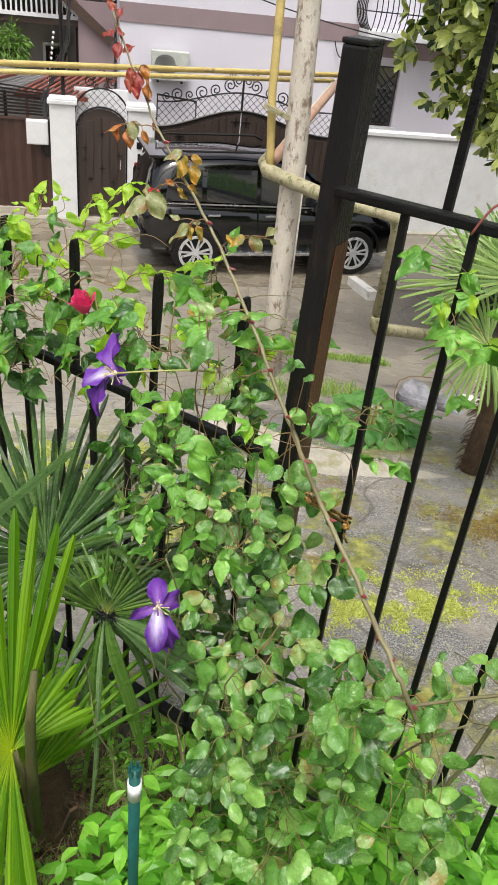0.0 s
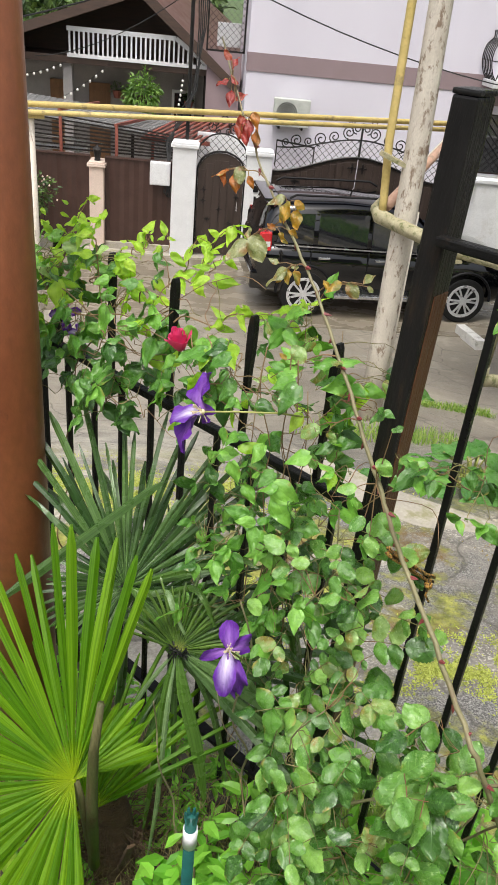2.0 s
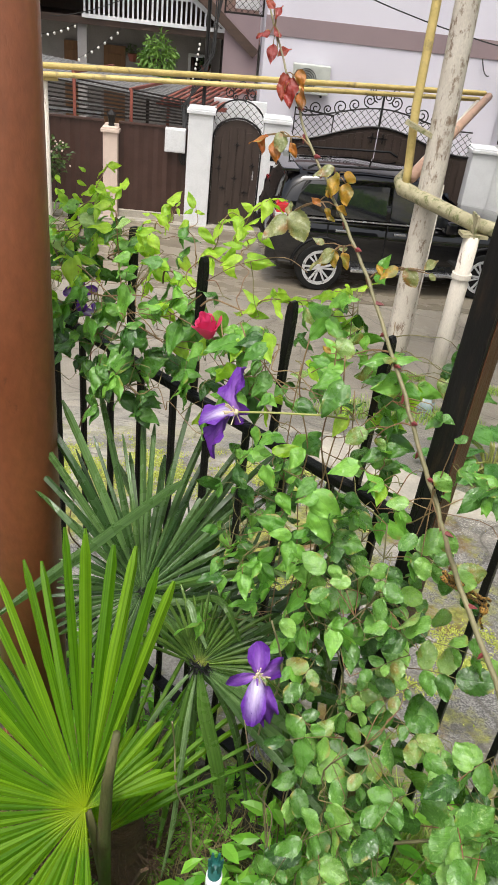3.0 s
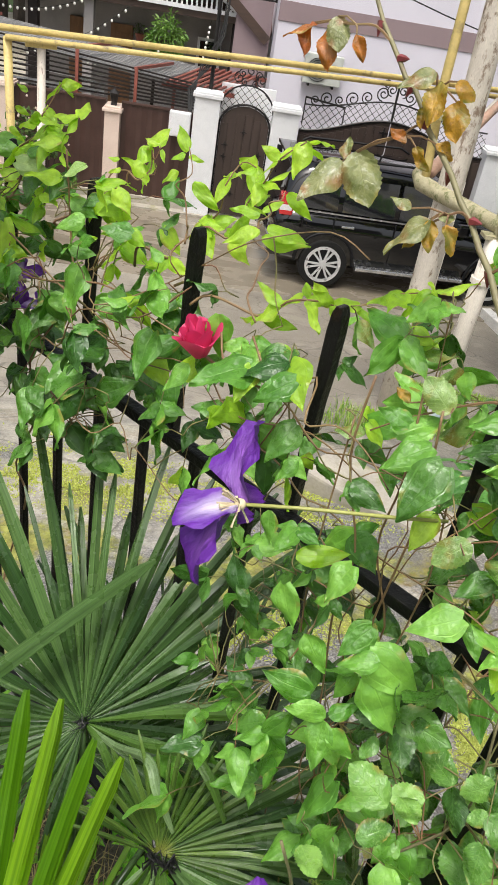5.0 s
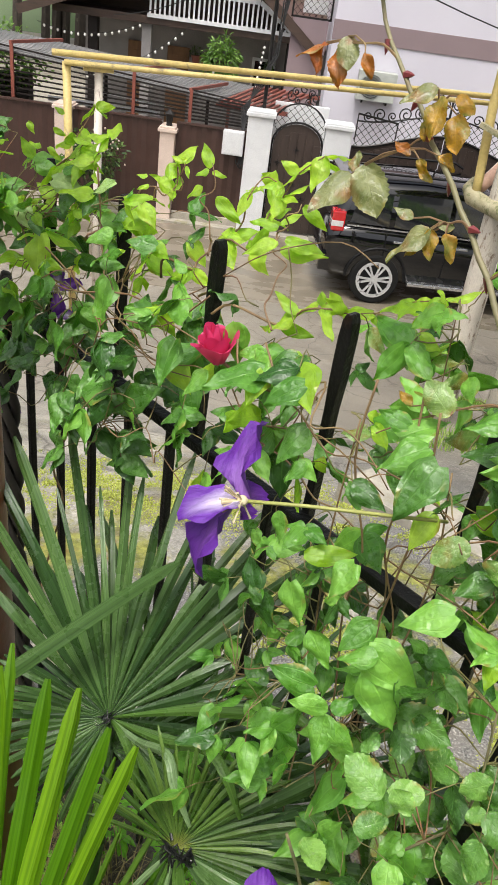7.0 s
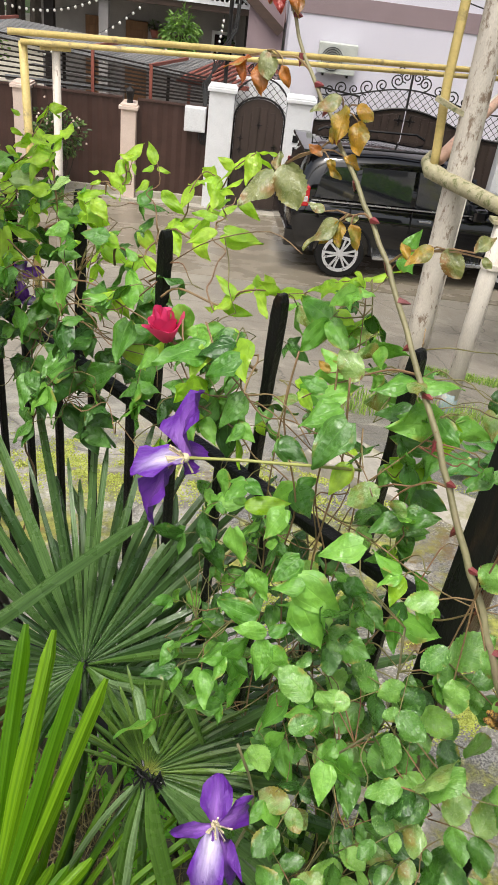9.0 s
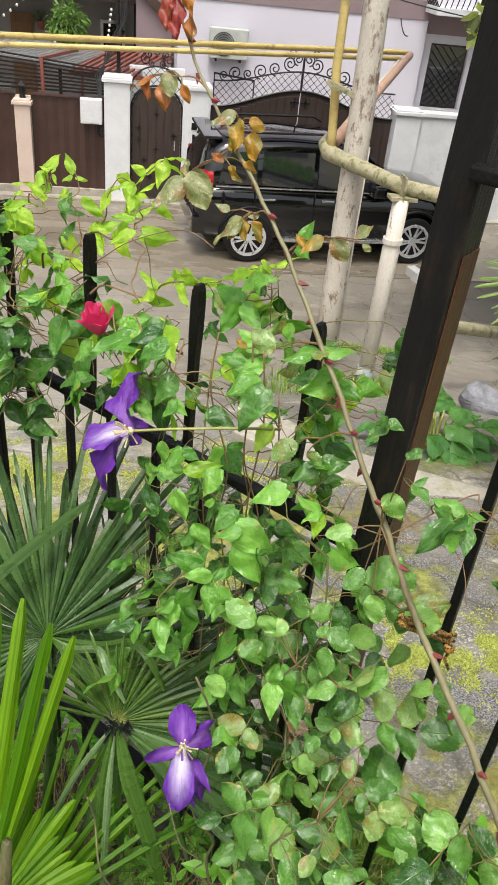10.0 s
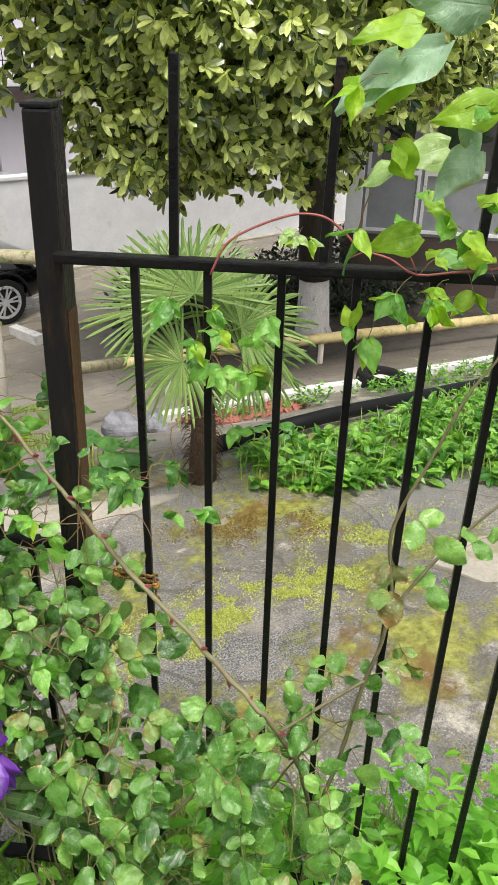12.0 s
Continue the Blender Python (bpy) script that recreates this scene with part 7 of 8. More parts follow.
    part("knot", Geo().ball(b + Vector((-0.004, -0.012, -0.012)), 0.0075, 7, 5).tube([b + Vector((0, -0.01, -0.01)), b + Vector((-0.006, -0.014, -0.03)), b + Vector((0.002, -0.016, -0.045))], 0.002, 5), ROPE, cord, smooth=True)


long_cane()

# upper right vine
r = random.Random(77)
vine_r = thing("clematis_vine", fence_at(0.8, 0, 2.75), "fresh green clematis vine on the taller fence rail", "climbing plant", "climbers on the fence")
REDSTEM = surface("red_vine_shoot", (0.30, 0.07, 0.06), (0.38, 0.12, 0.10), 12, (0.45, 0.6), 0.1, 80)
arch = [(0.34, 4.225), (0.359, 4.263), (0.387, 4.283), (0.428, 4.30), (0.454, 4.305), (0.481, 4.301), (0.504, 4.284), (0.524, 4.266), (0.56, 4.256), (0.596, 4.238), (0.66, 4.245), (0.8, 4.25), (0.95, 4.1), (1.05, 3.4), (1.05, 2.72)]
part("stem", Geo().tube(smooth_line([fence_at(s, -0.06, z) for s, z in arch]), 0.0016, 6), REDSTEM, vine_r, "thin red vine shoot", smooth=True)
part("stem", Geo().tube(smooth_line([fence_at(*p) for p in ((0.596, -0.06, 4.238), (0.575, -0.07, 4.272), (0.545, -0.07, 4.272), (0.51, -0.065, 4.255))]), 0.0009, 6), REDSTEM, vine_r, smooth=True)
part("stem", Geo().tube(wander(r, fence_at(0.9, -0.15, 3.6), fence_at(0.62, -0.22, 4.5), 7, 0.015), 0.003, 6), CANE, vine_r, smooth=True)
st = Geo()
for box, count, size, mats in ((((0.56, 0.76), (-0.14, 0.0), (4.20, 4.36)), 15, 0.046, (L, L, C)), (((0.52, 0.66), (-0.08, -0.02), (4.13, 4.24)), 6, 0.044, (C, L)), (((0.40, 0.47), (-0.06, -0.03), (4.25, 4.33)), 3, 0.034, (PL, L)),
                               (((0.24, 0.42), (-0.06, 0.02), (4.10, 4.23)), 9, 0.05, (C, C, L)), (((0.26, 0.36), (-0.04, 0.02), (3.98, 4.1)), 3, 0.04, (C,)), (((0.50, 0.72), (-0.26, -0.16), (4.36, 4.52)), 7, 0.05, (L, C))):
    for _ in range(count):
        s, n, z = inside(r, box)
        ternate(vine_r, r, fence_at(s, n, z), Vector((r.gauss(0, 0.8), r.gauss(-0.2, 0.4), r.gauss(-0.2, 0.4))), size * r.uniform(0.7, 1.15), "heart", lambda: r.choice(mats), st)
part("leaf_stalk", st, LEAFSTALK, vine_r)["kind"] = "stuff"
for (s0, n0, z0), tip, size, mat in (((0.535, -0.20, 4.478), (-0.75, 0.45, -0.55), 0.072, BLUISH_LEAF), ((0.575, -0.20, 4.49), (-0.5, 0.3, -0.35), 0.092, BLUISH_LEAF), ((0.61, -0.2, 4.52), (-0.6, 0.4, 0.05), 0.075, BLUISH_LEAF), ((0.60, -0.2, 4.44), (0.3, -0.2, -0.5), 0.058, BLUISH_LEAF),
                                     ((0.55, -0.22, 4.505), (-0.8, 0.5, -0.12), 0.06, LIME_LEAF), ((0.545, -0.19, 4.47), (-0.3, 0.2, -0.6), 0.05, LIME_LEAF), ((0.63, -0.21, 4.44), (-0.6, 0.4, -0.1), 0.06, LIME_LEAF), ((0.62, -0.2, 4.40), (-0.4, 0.2, -0.5), 0.06, BLUISH_LEAF),
                                     ((0.60, -0.14, 4.395), (-0.8, 0.5, -0.25), 0.062, PL), ((0.555, -0.12, 4.375), (-0.8, 0.5, -0.35), 0.055, PL), ((0.585, -0.12, 4.30), (-0.7, 0.5, -0.2), 0.06, LIME_LEAF)):
    p = fence_at(s0, n0, z0)
    placed("leaf", leaf_mesh("heart", r.randrange(6), mat), leaf_pose(p, tip, Vector((-0.35, -0.6, 0.6)) + jitter(r, 0.4), size), vine_r, "broad mildewed blue-green leaf" if mat is BLUISH_LEAF else "")


# old twisted stems at the far end of the fence
old = thing("old_vine_trunk", fence_at(-0.9, 0.0, 2.75), "dark twisted old vine stems wound round a bar", "climbing plant", "climbers on the fence")
for k in range(4):
    pts = [fence_at(-0.90 + 0.016 * math.sin(i * 0.75 + k * 1.57), -0.02 + 0.016 * math.cos(i * 0.75 + k * 1.57), 2.72 + i * 0.035) for i in range(32)]
    part("stem", Geo().tube(pts, 0.009, 7), TWIG, old, smooth=True)


# ---- flowers ----
def petal_mesh(material, key, width=0.3, cup=0.25, ruffle=0.03, twist=0.0, turned=0.0):
    r = random.Random(key)
    rows, cols, vs, fs = 9, 7, [], []
    for i in range(rows):
        t = i / (rows - 1)
        w = width * max(math.sin(math.pi * min(t * 0.95 + 0.03, 1) ** 1.35), 0) ** 0.55
        for j in range(cols):
            u = (j - 3) / 3
            turn = turned + twist * t
            flat = u * w * (1 + 0.05 * math.sin(17 * t + key))
            vs.append((flat * math.cos(turn), t, flat * math.sin(turn) + cup * (abs(u) * w) * 1.2 + 0.10 * math.sin(t * math.pi) - 0.25 * t * t * r.uniform(0.8, 1.2) * 0.6 + ruffle * math.sin(11 * t + 4 * u + key) * abs(u)))
    for i in range(rows - 1):
        for j in range(cols - 1):
            a = i * cols + j
            fs.append((a, a + 1, a + cols + 1, a + cols))
    me = bpy.data.meshes.new("petal")
    me.from_pydata(vs, [], fs)
    me.materials.append(material)
    me.shade_smooth()
    return me


SR, SU, SA = Vector((0.989, 0.032, 0.147)), Vector((-0.142, 0.535, 0.833)), Vector((0.052, 0.845, -0.533))


def blossom(root, centre, petals, stalk_to, face, label):
    """petals: (right, up, towards the lane, length, material)."""
    centre = Vector(centre)
    fl = part("flower", Geo().ball(centre, 0.005, 8, 5), STAMEN, root, label, smooth=True)
    for k, (a, b, c, ln, mat, *form) in enumerate(petals):
        way = (SR * a + SU * b + SA * c).normalized()
        nor = Vector(face) - way * Vector(face).dot(way)
        placed("petal", petal_mesh(mat, k + 1, form[0] if form else 0.28, 0.3, form[3] if len(form) > 3 else 0.065, form[1] if form else 0.0, form[2] if len(form) > 2 else 0.0), leaf_pose(centre, way, nor, ln), fl)
    g = Geo()
    rr = random.Random(4)
    for i in range(14):
        d = (Vector(face) + jitter(rr, 0.45)).normalized()
        g.tube([centre, centre + d * 0.012, centre + d * 0.019], [0.0009, 0.0008, 0.0012], 4)
    part("stamen_tuft", g, STAMEN, fl)["kind"] = "stuff"
    pts = [centre] + [Vector(q) for q in stalk_to]
    part("stalk", Geo().tube(pts, 0.0016, 6), GREENSTEM, fl, smooth=True)


V, DV = VIOLET, DEEP_VIOLET
C1 = Vector((0.831, 1.752, 3.922))
blossom(cl_mid, C1, [(0.14, 1.0, 0.25, 0.068, DV, 0.27, 0.6, -0.6, 0.11), (-1.0, -0.16, -0.15, 0.053, V, 0.33, -0.15, 0.0, 0.10), (-0.66, -0.80, 0.1, 0.072, DV, 0.26, 0.25, -0.2, 0.11), (0.35, 0.1, 0.9, 0.04, DV, 0.26, 0.5), (0.15, -0.35, 0.9, 0.035, DV, 0.26, 0.0)],
        [C1 + SR * 0.05 - SU * 0.004, C1 + SR * 0.12 - SU * 0.012, C1 + SR * 0.17 - SU * 0.02 + SA * 0.04], -SR * 0.75 - SA * 0.5 + SU * 0.15, "violet clematis flower with pale barred petals")
C2 = Vector((0.900, 1.612, 3.552))
blossom(cl_mid, C2, [(0.10, 1.0, 0.35, 0.050, DV, 0.36, 0.8, -0.3, 0.12), (-1.0, -0.22, 0.1, 0.053, DV, 0.20, 0.9, 0.1, 0.10), (1.0, -0.05, 1.1, 0.062, DV, 0.26, -0.8, 0.0, 0.12), (-0.24, -1.0, -0.3, 0.074, V, 0.25, 0.35, -0.3, 0.16), (0.10, -1.0, 0.25, 0.088, DV, 0.23, -0.5, 0.3, 0.18)],
        [C2 + SA * 0.05 - SU * 0.01, C2 + SA * 0.09 + SR * 0.04 - SU * 0.06], -SA * 0.85 + SU * 0.3, "open violet clematis flower with white-barred lower petals")
for (s, n, z), k in (((-0.753, 0.0, 3.829), 0.04), ((-0.713, 0.01, 3.797), 0.035), ((-0.955, -0.03, 3.50), 0.06)):
    c = fence_at(s, n, z)
    blossom(cl_left, c, [(-0.9, 0.3, 0.1, k, V), (0.8, 0.35, 0.2, k, DV), (0.1, -1, 0.1, k, DV), (0.0, 0.9, 0.4, k, V)], [c + SA * 0.03, c + SA * 0.04 + SU * 0.05], -SA + SU * 0.2, "violet clematis flower among the leaves")

rose = thing("pink_rose", (0.782, 2.016, 3.90), "half-open deep pink rose bloom beside a picket", "rose flower", "roses along the fence")
rc = Vector((0.782, 2.010, 3.925))
axis = (SU * 0.75 - SR * 0.1 - SA * 0.55).normalized()
ex = axis.orthogonal().normalized()
ey = axis.cross(ex)
for k in range(11):
    # tight heart, then cupped petals, the last three opening outwards
    a0, rad = k * 2.4 + 0.5, 0.0065 + 0.00135 * k
    tall, flare, half = (0.047, -0.25, 1.7) if k < 4 else (0.043 - 0.0012 * k, 0.05, 1.25) if k < 8 else (0.037, 0.38, 1.25)
    g, rows, cols, vs = Geo(), 10, 13, []
    for i in range(rows):
        t = i / (rows - 1)
        for j in range(cols):
            u = (j - 6) / 6
            th = a0 + u * half * (0.35 + 0.65 * math.sin(math.pi * min(0.12 + 0.62 * t, 1)))
            q = rad * (math.sin(math.pi * (0.10 + 0.45 * t)) + flare * t ** 3 * (1 - 0.3 * u * u)) + 0.0016 * max(t - 0.82, 0) * 5 * (k > 2) + 0.0006 * math.sin(5 * u + k)
            h = tall * (t - 0.30 * u * u * t * t) * (1 - 0.25 * max(flare, 0) * t * t) + 0.0008 * math.sin(4 * u + 2 * k) * t
            vs.append(rc - axis * 0.014 + (ex * math.cos(th) + ey * math.sin(th)) * q + axis * h)
    g.add(vs, [(i * cols + j, i * cols + j + 1, (i + 1) * cols + j + 1, (i + 1) * cols + j) for i in range(rows - 1) for j in range(cols - 1)])
    part("petal", g, ROSE_PINK, rose, smooth=True)
part("sepals", Geo().tube([rc - axis * 0.014, rc - axis * 0.004, rc + axis * 0.004], [0.004, 0.008, 0.006], 8), GREENSTEM, rose)
for off, tip, size in ((SR * 0.022 + SU * 0.03 - SA * 0.012, (0.15, -0.1, -1.0), 0.052), (SR * 0.035 - SU * 0.012, (0.9, -0.2, -0.4), 0.045), (-SR * 0.01 - SU * 0.02, (-0.6, -0.3, -0.6), 0.04)):
    placed("leaf", leaf_mesh("oval", 2, CLEMATIS_LEAF), leaf_pose(rc + off, tip, -SA + SU * 0.6, size), rose)
part("stalk", Geo().tube([rc - axis * 0.008, rc - axis * 0.03 + SR * 0.02, rc - axis * 0.02 + SR * 0.06, rc + SR * 0.11 - SU * 0.05 + SA * 0.03], 0.0022, 6), VINE, rose, smooth=True)

# ---- fan palm beside the fence ----


def fan(root, hub, normal, up, radius, a0, a1, count, material, droop=0.15, bend=0.6, cone=0.15, seed=1, stem=None, ragged=0.12, join=0.42, limp=0.0, slim=0.026, twisty=0.5):
    """A palm fan: pleated leaflets joined near the hub, free further out; some kink and hang at the tip. Angles in degrees, clockwise from up."""
    r = random.Random(seed)
    hub, nor = Vector(hub), Vector(normal).normalized()
    up = (Vector(up) - nor * Vector(up).dot(nor)).normalized()
    side = up.cross(nor).normalized()
    step = math.radians(a1 - a0) / count
    vs, fs, uv = [], [], []
    rows = 14
    for i in range(count):
        a = math.radians(a0) + step * (i + 0.5) + r.gauss(0, step * 0.10)
        d = (up * math.cos(a) + side * math.sin(a) + nor * (cone + r.gauss(0, 0.03))).normalized()
        s0 = d.cross(nor).normalized()
        k0 = s0.cross(d)
        ln = radius * r.uniform(1 - ragged, 1 + ragged * 0.5)
        wmax = min(ln * join * math.tan(step / 2) * 1.06, ln * slim) * r.uniform(0.85, 1.1)
        hang = r.random() < limp
        fall = 2.1 if hang else droop * r.uniform(0.4, 1.6)
        snap = bend * r.uniform(0.8, 1.1)
        roll = r.gauss(0, twisty)
        pleat = r.uniform(0.55, 1.0)
        c, way, base = Vector(hub), d.copy(), len(vs)
        for q in range(rows):
            t = q / (rows - 1)
            if q:
                if t > snap:
                    pull = (fall * 4.2 if hang and t < snap + 0.16 else fall * 1.1) / rows
                    way = (way + Vector((0, 0, -1)) * pull * 2).normalized()
                c = c + way * ln / (rows - 1)
            free = min(max((t - join) / 0.3, 0), 1)
            w = wmax * (t / join) if t < join else wmax * (1 - 0.22 * (t - join) / (1 - join)) if t < 0.93 else wmax * (0.78 - 0.5 * (t - 0.93) / 0.07)
            turn = roll * free
            s = way.cross(k0).normalized()
            k = s.cross(way)
            s, k = s * math.cos(turn) + k * math.sin(turn), k * math.cos(turn) - s * math.sin(turn)
            fold = k * w * pleat
            vs += [c - s * w, c + fold, c + s * w]
            uv += [(0 + i * 3.1, t), (0.5 + i * 3.1, t), (1 + i * 3.1, t)]
        fs += [(base + 3 * q + j, base + 3 * q + j + 1, base + 3 * q + j + 4, base + 3 * q + j + 3) for q in range(rows - 1) for j in range(2)]
    fr = part("frond", Geo().add(vs, fs), material, root, smooth=False)
    lay = fr.data.uv_layers.new(name="blade")
    for lp in fr.data.loops:
        lay.data[lp.index].uv = uv[lp.vertex_index]
    if stem:
        pts = [hub + nor * 0.002] + [Vector(p) for p in stem]
        part("petiole", Geo().tube(pts, [0.0035] + [0.006] * (len(pts) - 2) + [0.012], 6), material, fr, smooth=True)
    return fr


palm = thing("fan_palm", (0.68, 1.72, 2.72), "young fan palm with dark and bright green fronds", "palm")
TOP = (0.68, 1.74, 2.98)
fan(palm, (0.651, 1.537, 3.308), (0.12, -0.62, 0.77), (-0.05, 0.62, 0.77), 0.43, -188, 6, 37, PALM_LIGHT, 0.05, 0.75, 0.10, 3, [(0.655, 1.6, 3.15), TOP], 0.10, 0.42, 0.0, 0.034, 0.2)
fan(palm, (0.651, 1.535, 3.312), (0.22, -0.70, 0.62), (0.02, 0.56, 0.8), 0.42, -8, 18, 5, PALM_LIGHT, 0.04, 0.8, 0.16, 33, None, 0.10, 0.56, 0.0, 0.034, 0.3)
fan(palm, (0.651, 1.537, 3.305), (0.10, -0.62, 0.77), (0.0, 0.6, 0.8), 0.165, 14, 76, 11, PALM_LIGHT, 0.12, 0.7, -0.05, 4, None, 0.22, 0.8, 0.0, 0.06, 0.3)
fan(palm, (0.696, 1.925, 3.404), (0.1, -0.62, 0.78), (-0.15, 0.6, 0.75), 0.17, -168, -46, 20, PALM_DARK, 0.25, 0.6, -0.1, 35, None, 0.15, 0.6, 0.0, 0.05, 0.5)
fan(palm, (0.696, 1.925, 3.404), (0.1, -0.62, 0.78), (-0.15, 0.6, 0.75), 0.40, -44, 62, 19, PALM_DARK, 0.25, 0.6, 0.18, 5, [(0.70, 1.9, 3.2), TOP], 0.2, 0.40, 0.14, 0.028, 0.8)
fan(palm, (0.696, 1.925, 3.404), (0.1, -0.62, 0.78), (-0.15, 0.6, 0.75), 0.31, 62, 150, 8, PALM_DARK, 0.4, 0.62, 0.20, 6, None, 0.2, 0.40, 0.4, 0.028, 0.6)
fan(palm, (0.813, 1.775, 3.38), (0.05, -0.72, 0.70), (0.1, 0.6, 0.8), 0.15, -80, 100, 26, PALM_GOLD, 0.3, 0.6, 0.25, 8, None, 0.25, 0.5)
fan(palm, (0.813, 1.775, 3.378), (0.15, -0.62, 0.78), (0.1, 0.6, 0.8), 0.40, 52, 136, 11, PALM_DARK, 0.3, 0.55, 0.22, 27, None, 0.18, 0.40, 0.2, 0.028, 0.5)
fan(palm, (0.82, 1.95, 3.16), (0.2, -0.45, 0.87), (0.3, 0.5, 0.7), 0.48, -60, 120, 30, PALM_DARK, 0.3, 0.55, 0.15, 17, [(0.75, 1.85, 3.1), TOP], 0.22, 0.36, 0.25, 0.026, 0.7)
fan(palm, (0.66, 1.60, 3.12), (0.2, -0.6, 0.78), (0.10, 0.55, 0.8), 0.36, -60, 62, 20, PALM_LIGHT, 0.25, 0.5, 0.15, 19, [(0.6, 1.66, 2.98), TOP], 0.2, 0.3)
fan(palm, (0.44, 1.74, 3.47), (0.2, -0.62, 0.77), (0.62, 0.55, 0.55), 0.44, 2, 12, 1, PALM_DARK, 0.1, 0.8, 0.0, 23, [(0.5, 1.76, 3.3), TOP], 0.10, 0.3, 0.0, 0.034)


def ribbon(root, pts, width, material, turn=0.0):
    """One long free leaflet, folded along its rib, laid through pts from the hub to the tip."""
    line = smooth_line(pts, 5)
    k = len(line)
    vs, fs, uv = [], [], []
    for q, c in enumerate(line):
        t = q / (k - 1)
        way = (line[min(q + 1, k - 1)] - line[max(q - 1, 0)]).normalized()
        s = way.cross(Vector((0.1, -0.75, 0.65))).normalized()
        n = s.cross(way)
        a = turn * t
        s, n = s * math.cos(a) + n * math.sin(a), n * math.cos(a) - s * math.sin(a)
        w = width / 2 * min(0.12 + t / 0.35, 1) * (1 - max(t - 0.75, 0) * 2.6)
        vs += [c - s * w, c + n * w * 0.5, c + s * w]
        uv += [(0, t), (0.5, t), (1, t)]
    fs = [(3 * q + j, 3 * q + j + 1, 3 * q + j + 4, 3 * q + j + 3) for q in range(k - 1) for j in range(2)]
    ob = part("leaflet", Geo().add(vs, fs), material, root)
    lay = ob.data.uv_layers.new(name="blade")
    for lp in ob.data.loops:
        lay.data[lp.index].uv = uv[lp.vertex_index]


fan(palm, (0.70, 1.93, 3.33), (0.1, -0.62, 0.78), (-0.1, 0.6, 0.75), 0.35, -30, 140, 28, PALM_DARK, 0.3, 0.6, 0.12, 41, [(0.69, 1.86, 3.15), TOP], 0.2, 0.40, 0.15, 0.028, 0.6)
# leaflets that hang from the middle frond
HUB = (0.813, 1.775, 3.382)
for pts, width, mat, turn in (
        ([(0.784, 1.74, 3.229), (0.725, 1.71, 3.08), (0.702, 1.70, 3.014)], 0.017, PALM_DARK, 0.4), ([(0.794, 1.74, 3.295), (0.78, 1.70, 3.127), (0.763, 1.69, 2.935)], 0.013, PALM_MID, -0.3),
        ([(0.803, 1.73, 3.306), (0.796, 1.69, 3.19), (0.79, 1.67, 3.043), (0.776, 1.66, 2.881)], 0.011, PALM_SHEEN, 0.3), ([(0.832, 1.73, 3.305), (0.863, 1.70, 3.192), (0.888, 1.69, 3.039)], 0.026, PALM_MID, -0.2),
        ([(0.86, 1.76, 3.317), (0.898, 1.75, 3.213), (0.935, 1.74, 3.026)], 0.015, PALM_DARK, 0.3), ([(0.756, 1.74, 3.311), (0.704, 1.70, 3.216)], 0.009, PALM_SHEEN, 0.2),
        ([(0.814, 1.75, 3.215), (0.823, 1.73, 3.046)], 0.014, PALM_DARK, 0.6), ([(0.79, 1.77, 3.27), (0.755, 1.75, 3.12)], 0.012, PALM_DARK, -0.5)):
    ribbon(palm, [HUB] + pts, width, mat, turn)
# leaflets of the dark frond that kink and hang over the middle one
DARKHUB = (0.696, 1.925, 3.404)
for pts, width, mat in (([(0.742, 1.88, 3.425), (0.785, 1.83, 3.477), (0.801, 1.80, 3.464), (0.825, 1.78, 3.418)], 0.012, PALM_SHEEN), ([(0.776, 1.88, 3.43), (0.831, 1.84, 3.482), (0.858, 1.81, 3.482), (0.883, 1.79, 3.431)], 0.013, PALM_MID),
                        ([(0.724, 1.89, 3.41), (0.744, 1.87, 3.372), (0.751, 1.86, 3.31)], 0.011, PALM_MID), ([(0.80, 1.90, 3.47), (0.879, 1.87, 3.52), (0.928, 1.85, 3.55), (0.958, 1.83, 3.548)], 0.014, PALM_MID)):
    ribbon(palm, [DARKHUB] + pts, width, mat, 0.2)
# cut leaf stalks left standing
part("old_petiole", Geo().tube([(0.672, 1.60, 2.95), (0.681, 1.535, 3.256), (0.687, 1.53, 3.392), (0.700, 1.53, 3.508)], [0.012, 0.011, 0.009, 0.006], 7), OLDSTALK, palm, smooth=True)
part("old_petiole", Geo().tube([(0.668, 1.62, 2.95), (0.664, 1.56, 3.18), (0.655, 1.54, 3.30)], [0.011, 0.009, 0.006], 7), OLDSTALK, palm, smooth=True)
trunk = Geo().tube([(0.69, 1.72, 2.66), (0.69, 1.72, 2.8), (0.685, 1.73, 2.92), (0.68, 1.74, 3.02)], [0.06, 0.058, 0.05, 0.03], 12)
part("trunk", trunk, FIBRE, palm, smooth=True)
g, r = Geo(), random.Random(5)
for i in range(260):
    a, z = r.uniform(0, 6.28), r.uniform(2.72, 3.0)
    p = Vector((0.69 + 0.055 * math.cos(a), 1.72 + 0.055 * math.sin(a), z))
    d = Vector((math.cos(a), math.sin(a), r.uniform(-0.3, 0.9))).normalized()
    g.tube([p, p + d * 0.03, p + d * 0.06 + Vector((0, 0, -0.02)) + jitter(r, 0.012)], [0.0012, 0.0009, 0.0004], 3)
fb = part("fibre_mat", g, FIBRE, palm)
fb["kind"] = "stuff"
for a, ln in ((0.3, 0.2), (1.6, 0.16), (2.7, 0.22), (4.0, 0.14), (5.2, 0.2)):
    d = Vector((math.cos(a) * 0.35, math.sin(a) * 0.35, 1)).normalized()
    p = Vector((0.69 + 0.05 * math.cos(a), 1.72 + 0.05 * math.sin(a), 2.8))
    part("old_petiole", Geo().slab(p, p + d * ln, 0.018, 0.007, (math.cos(a), math.sin(a), 0)), FIBRE, palm, bevel=0.002)
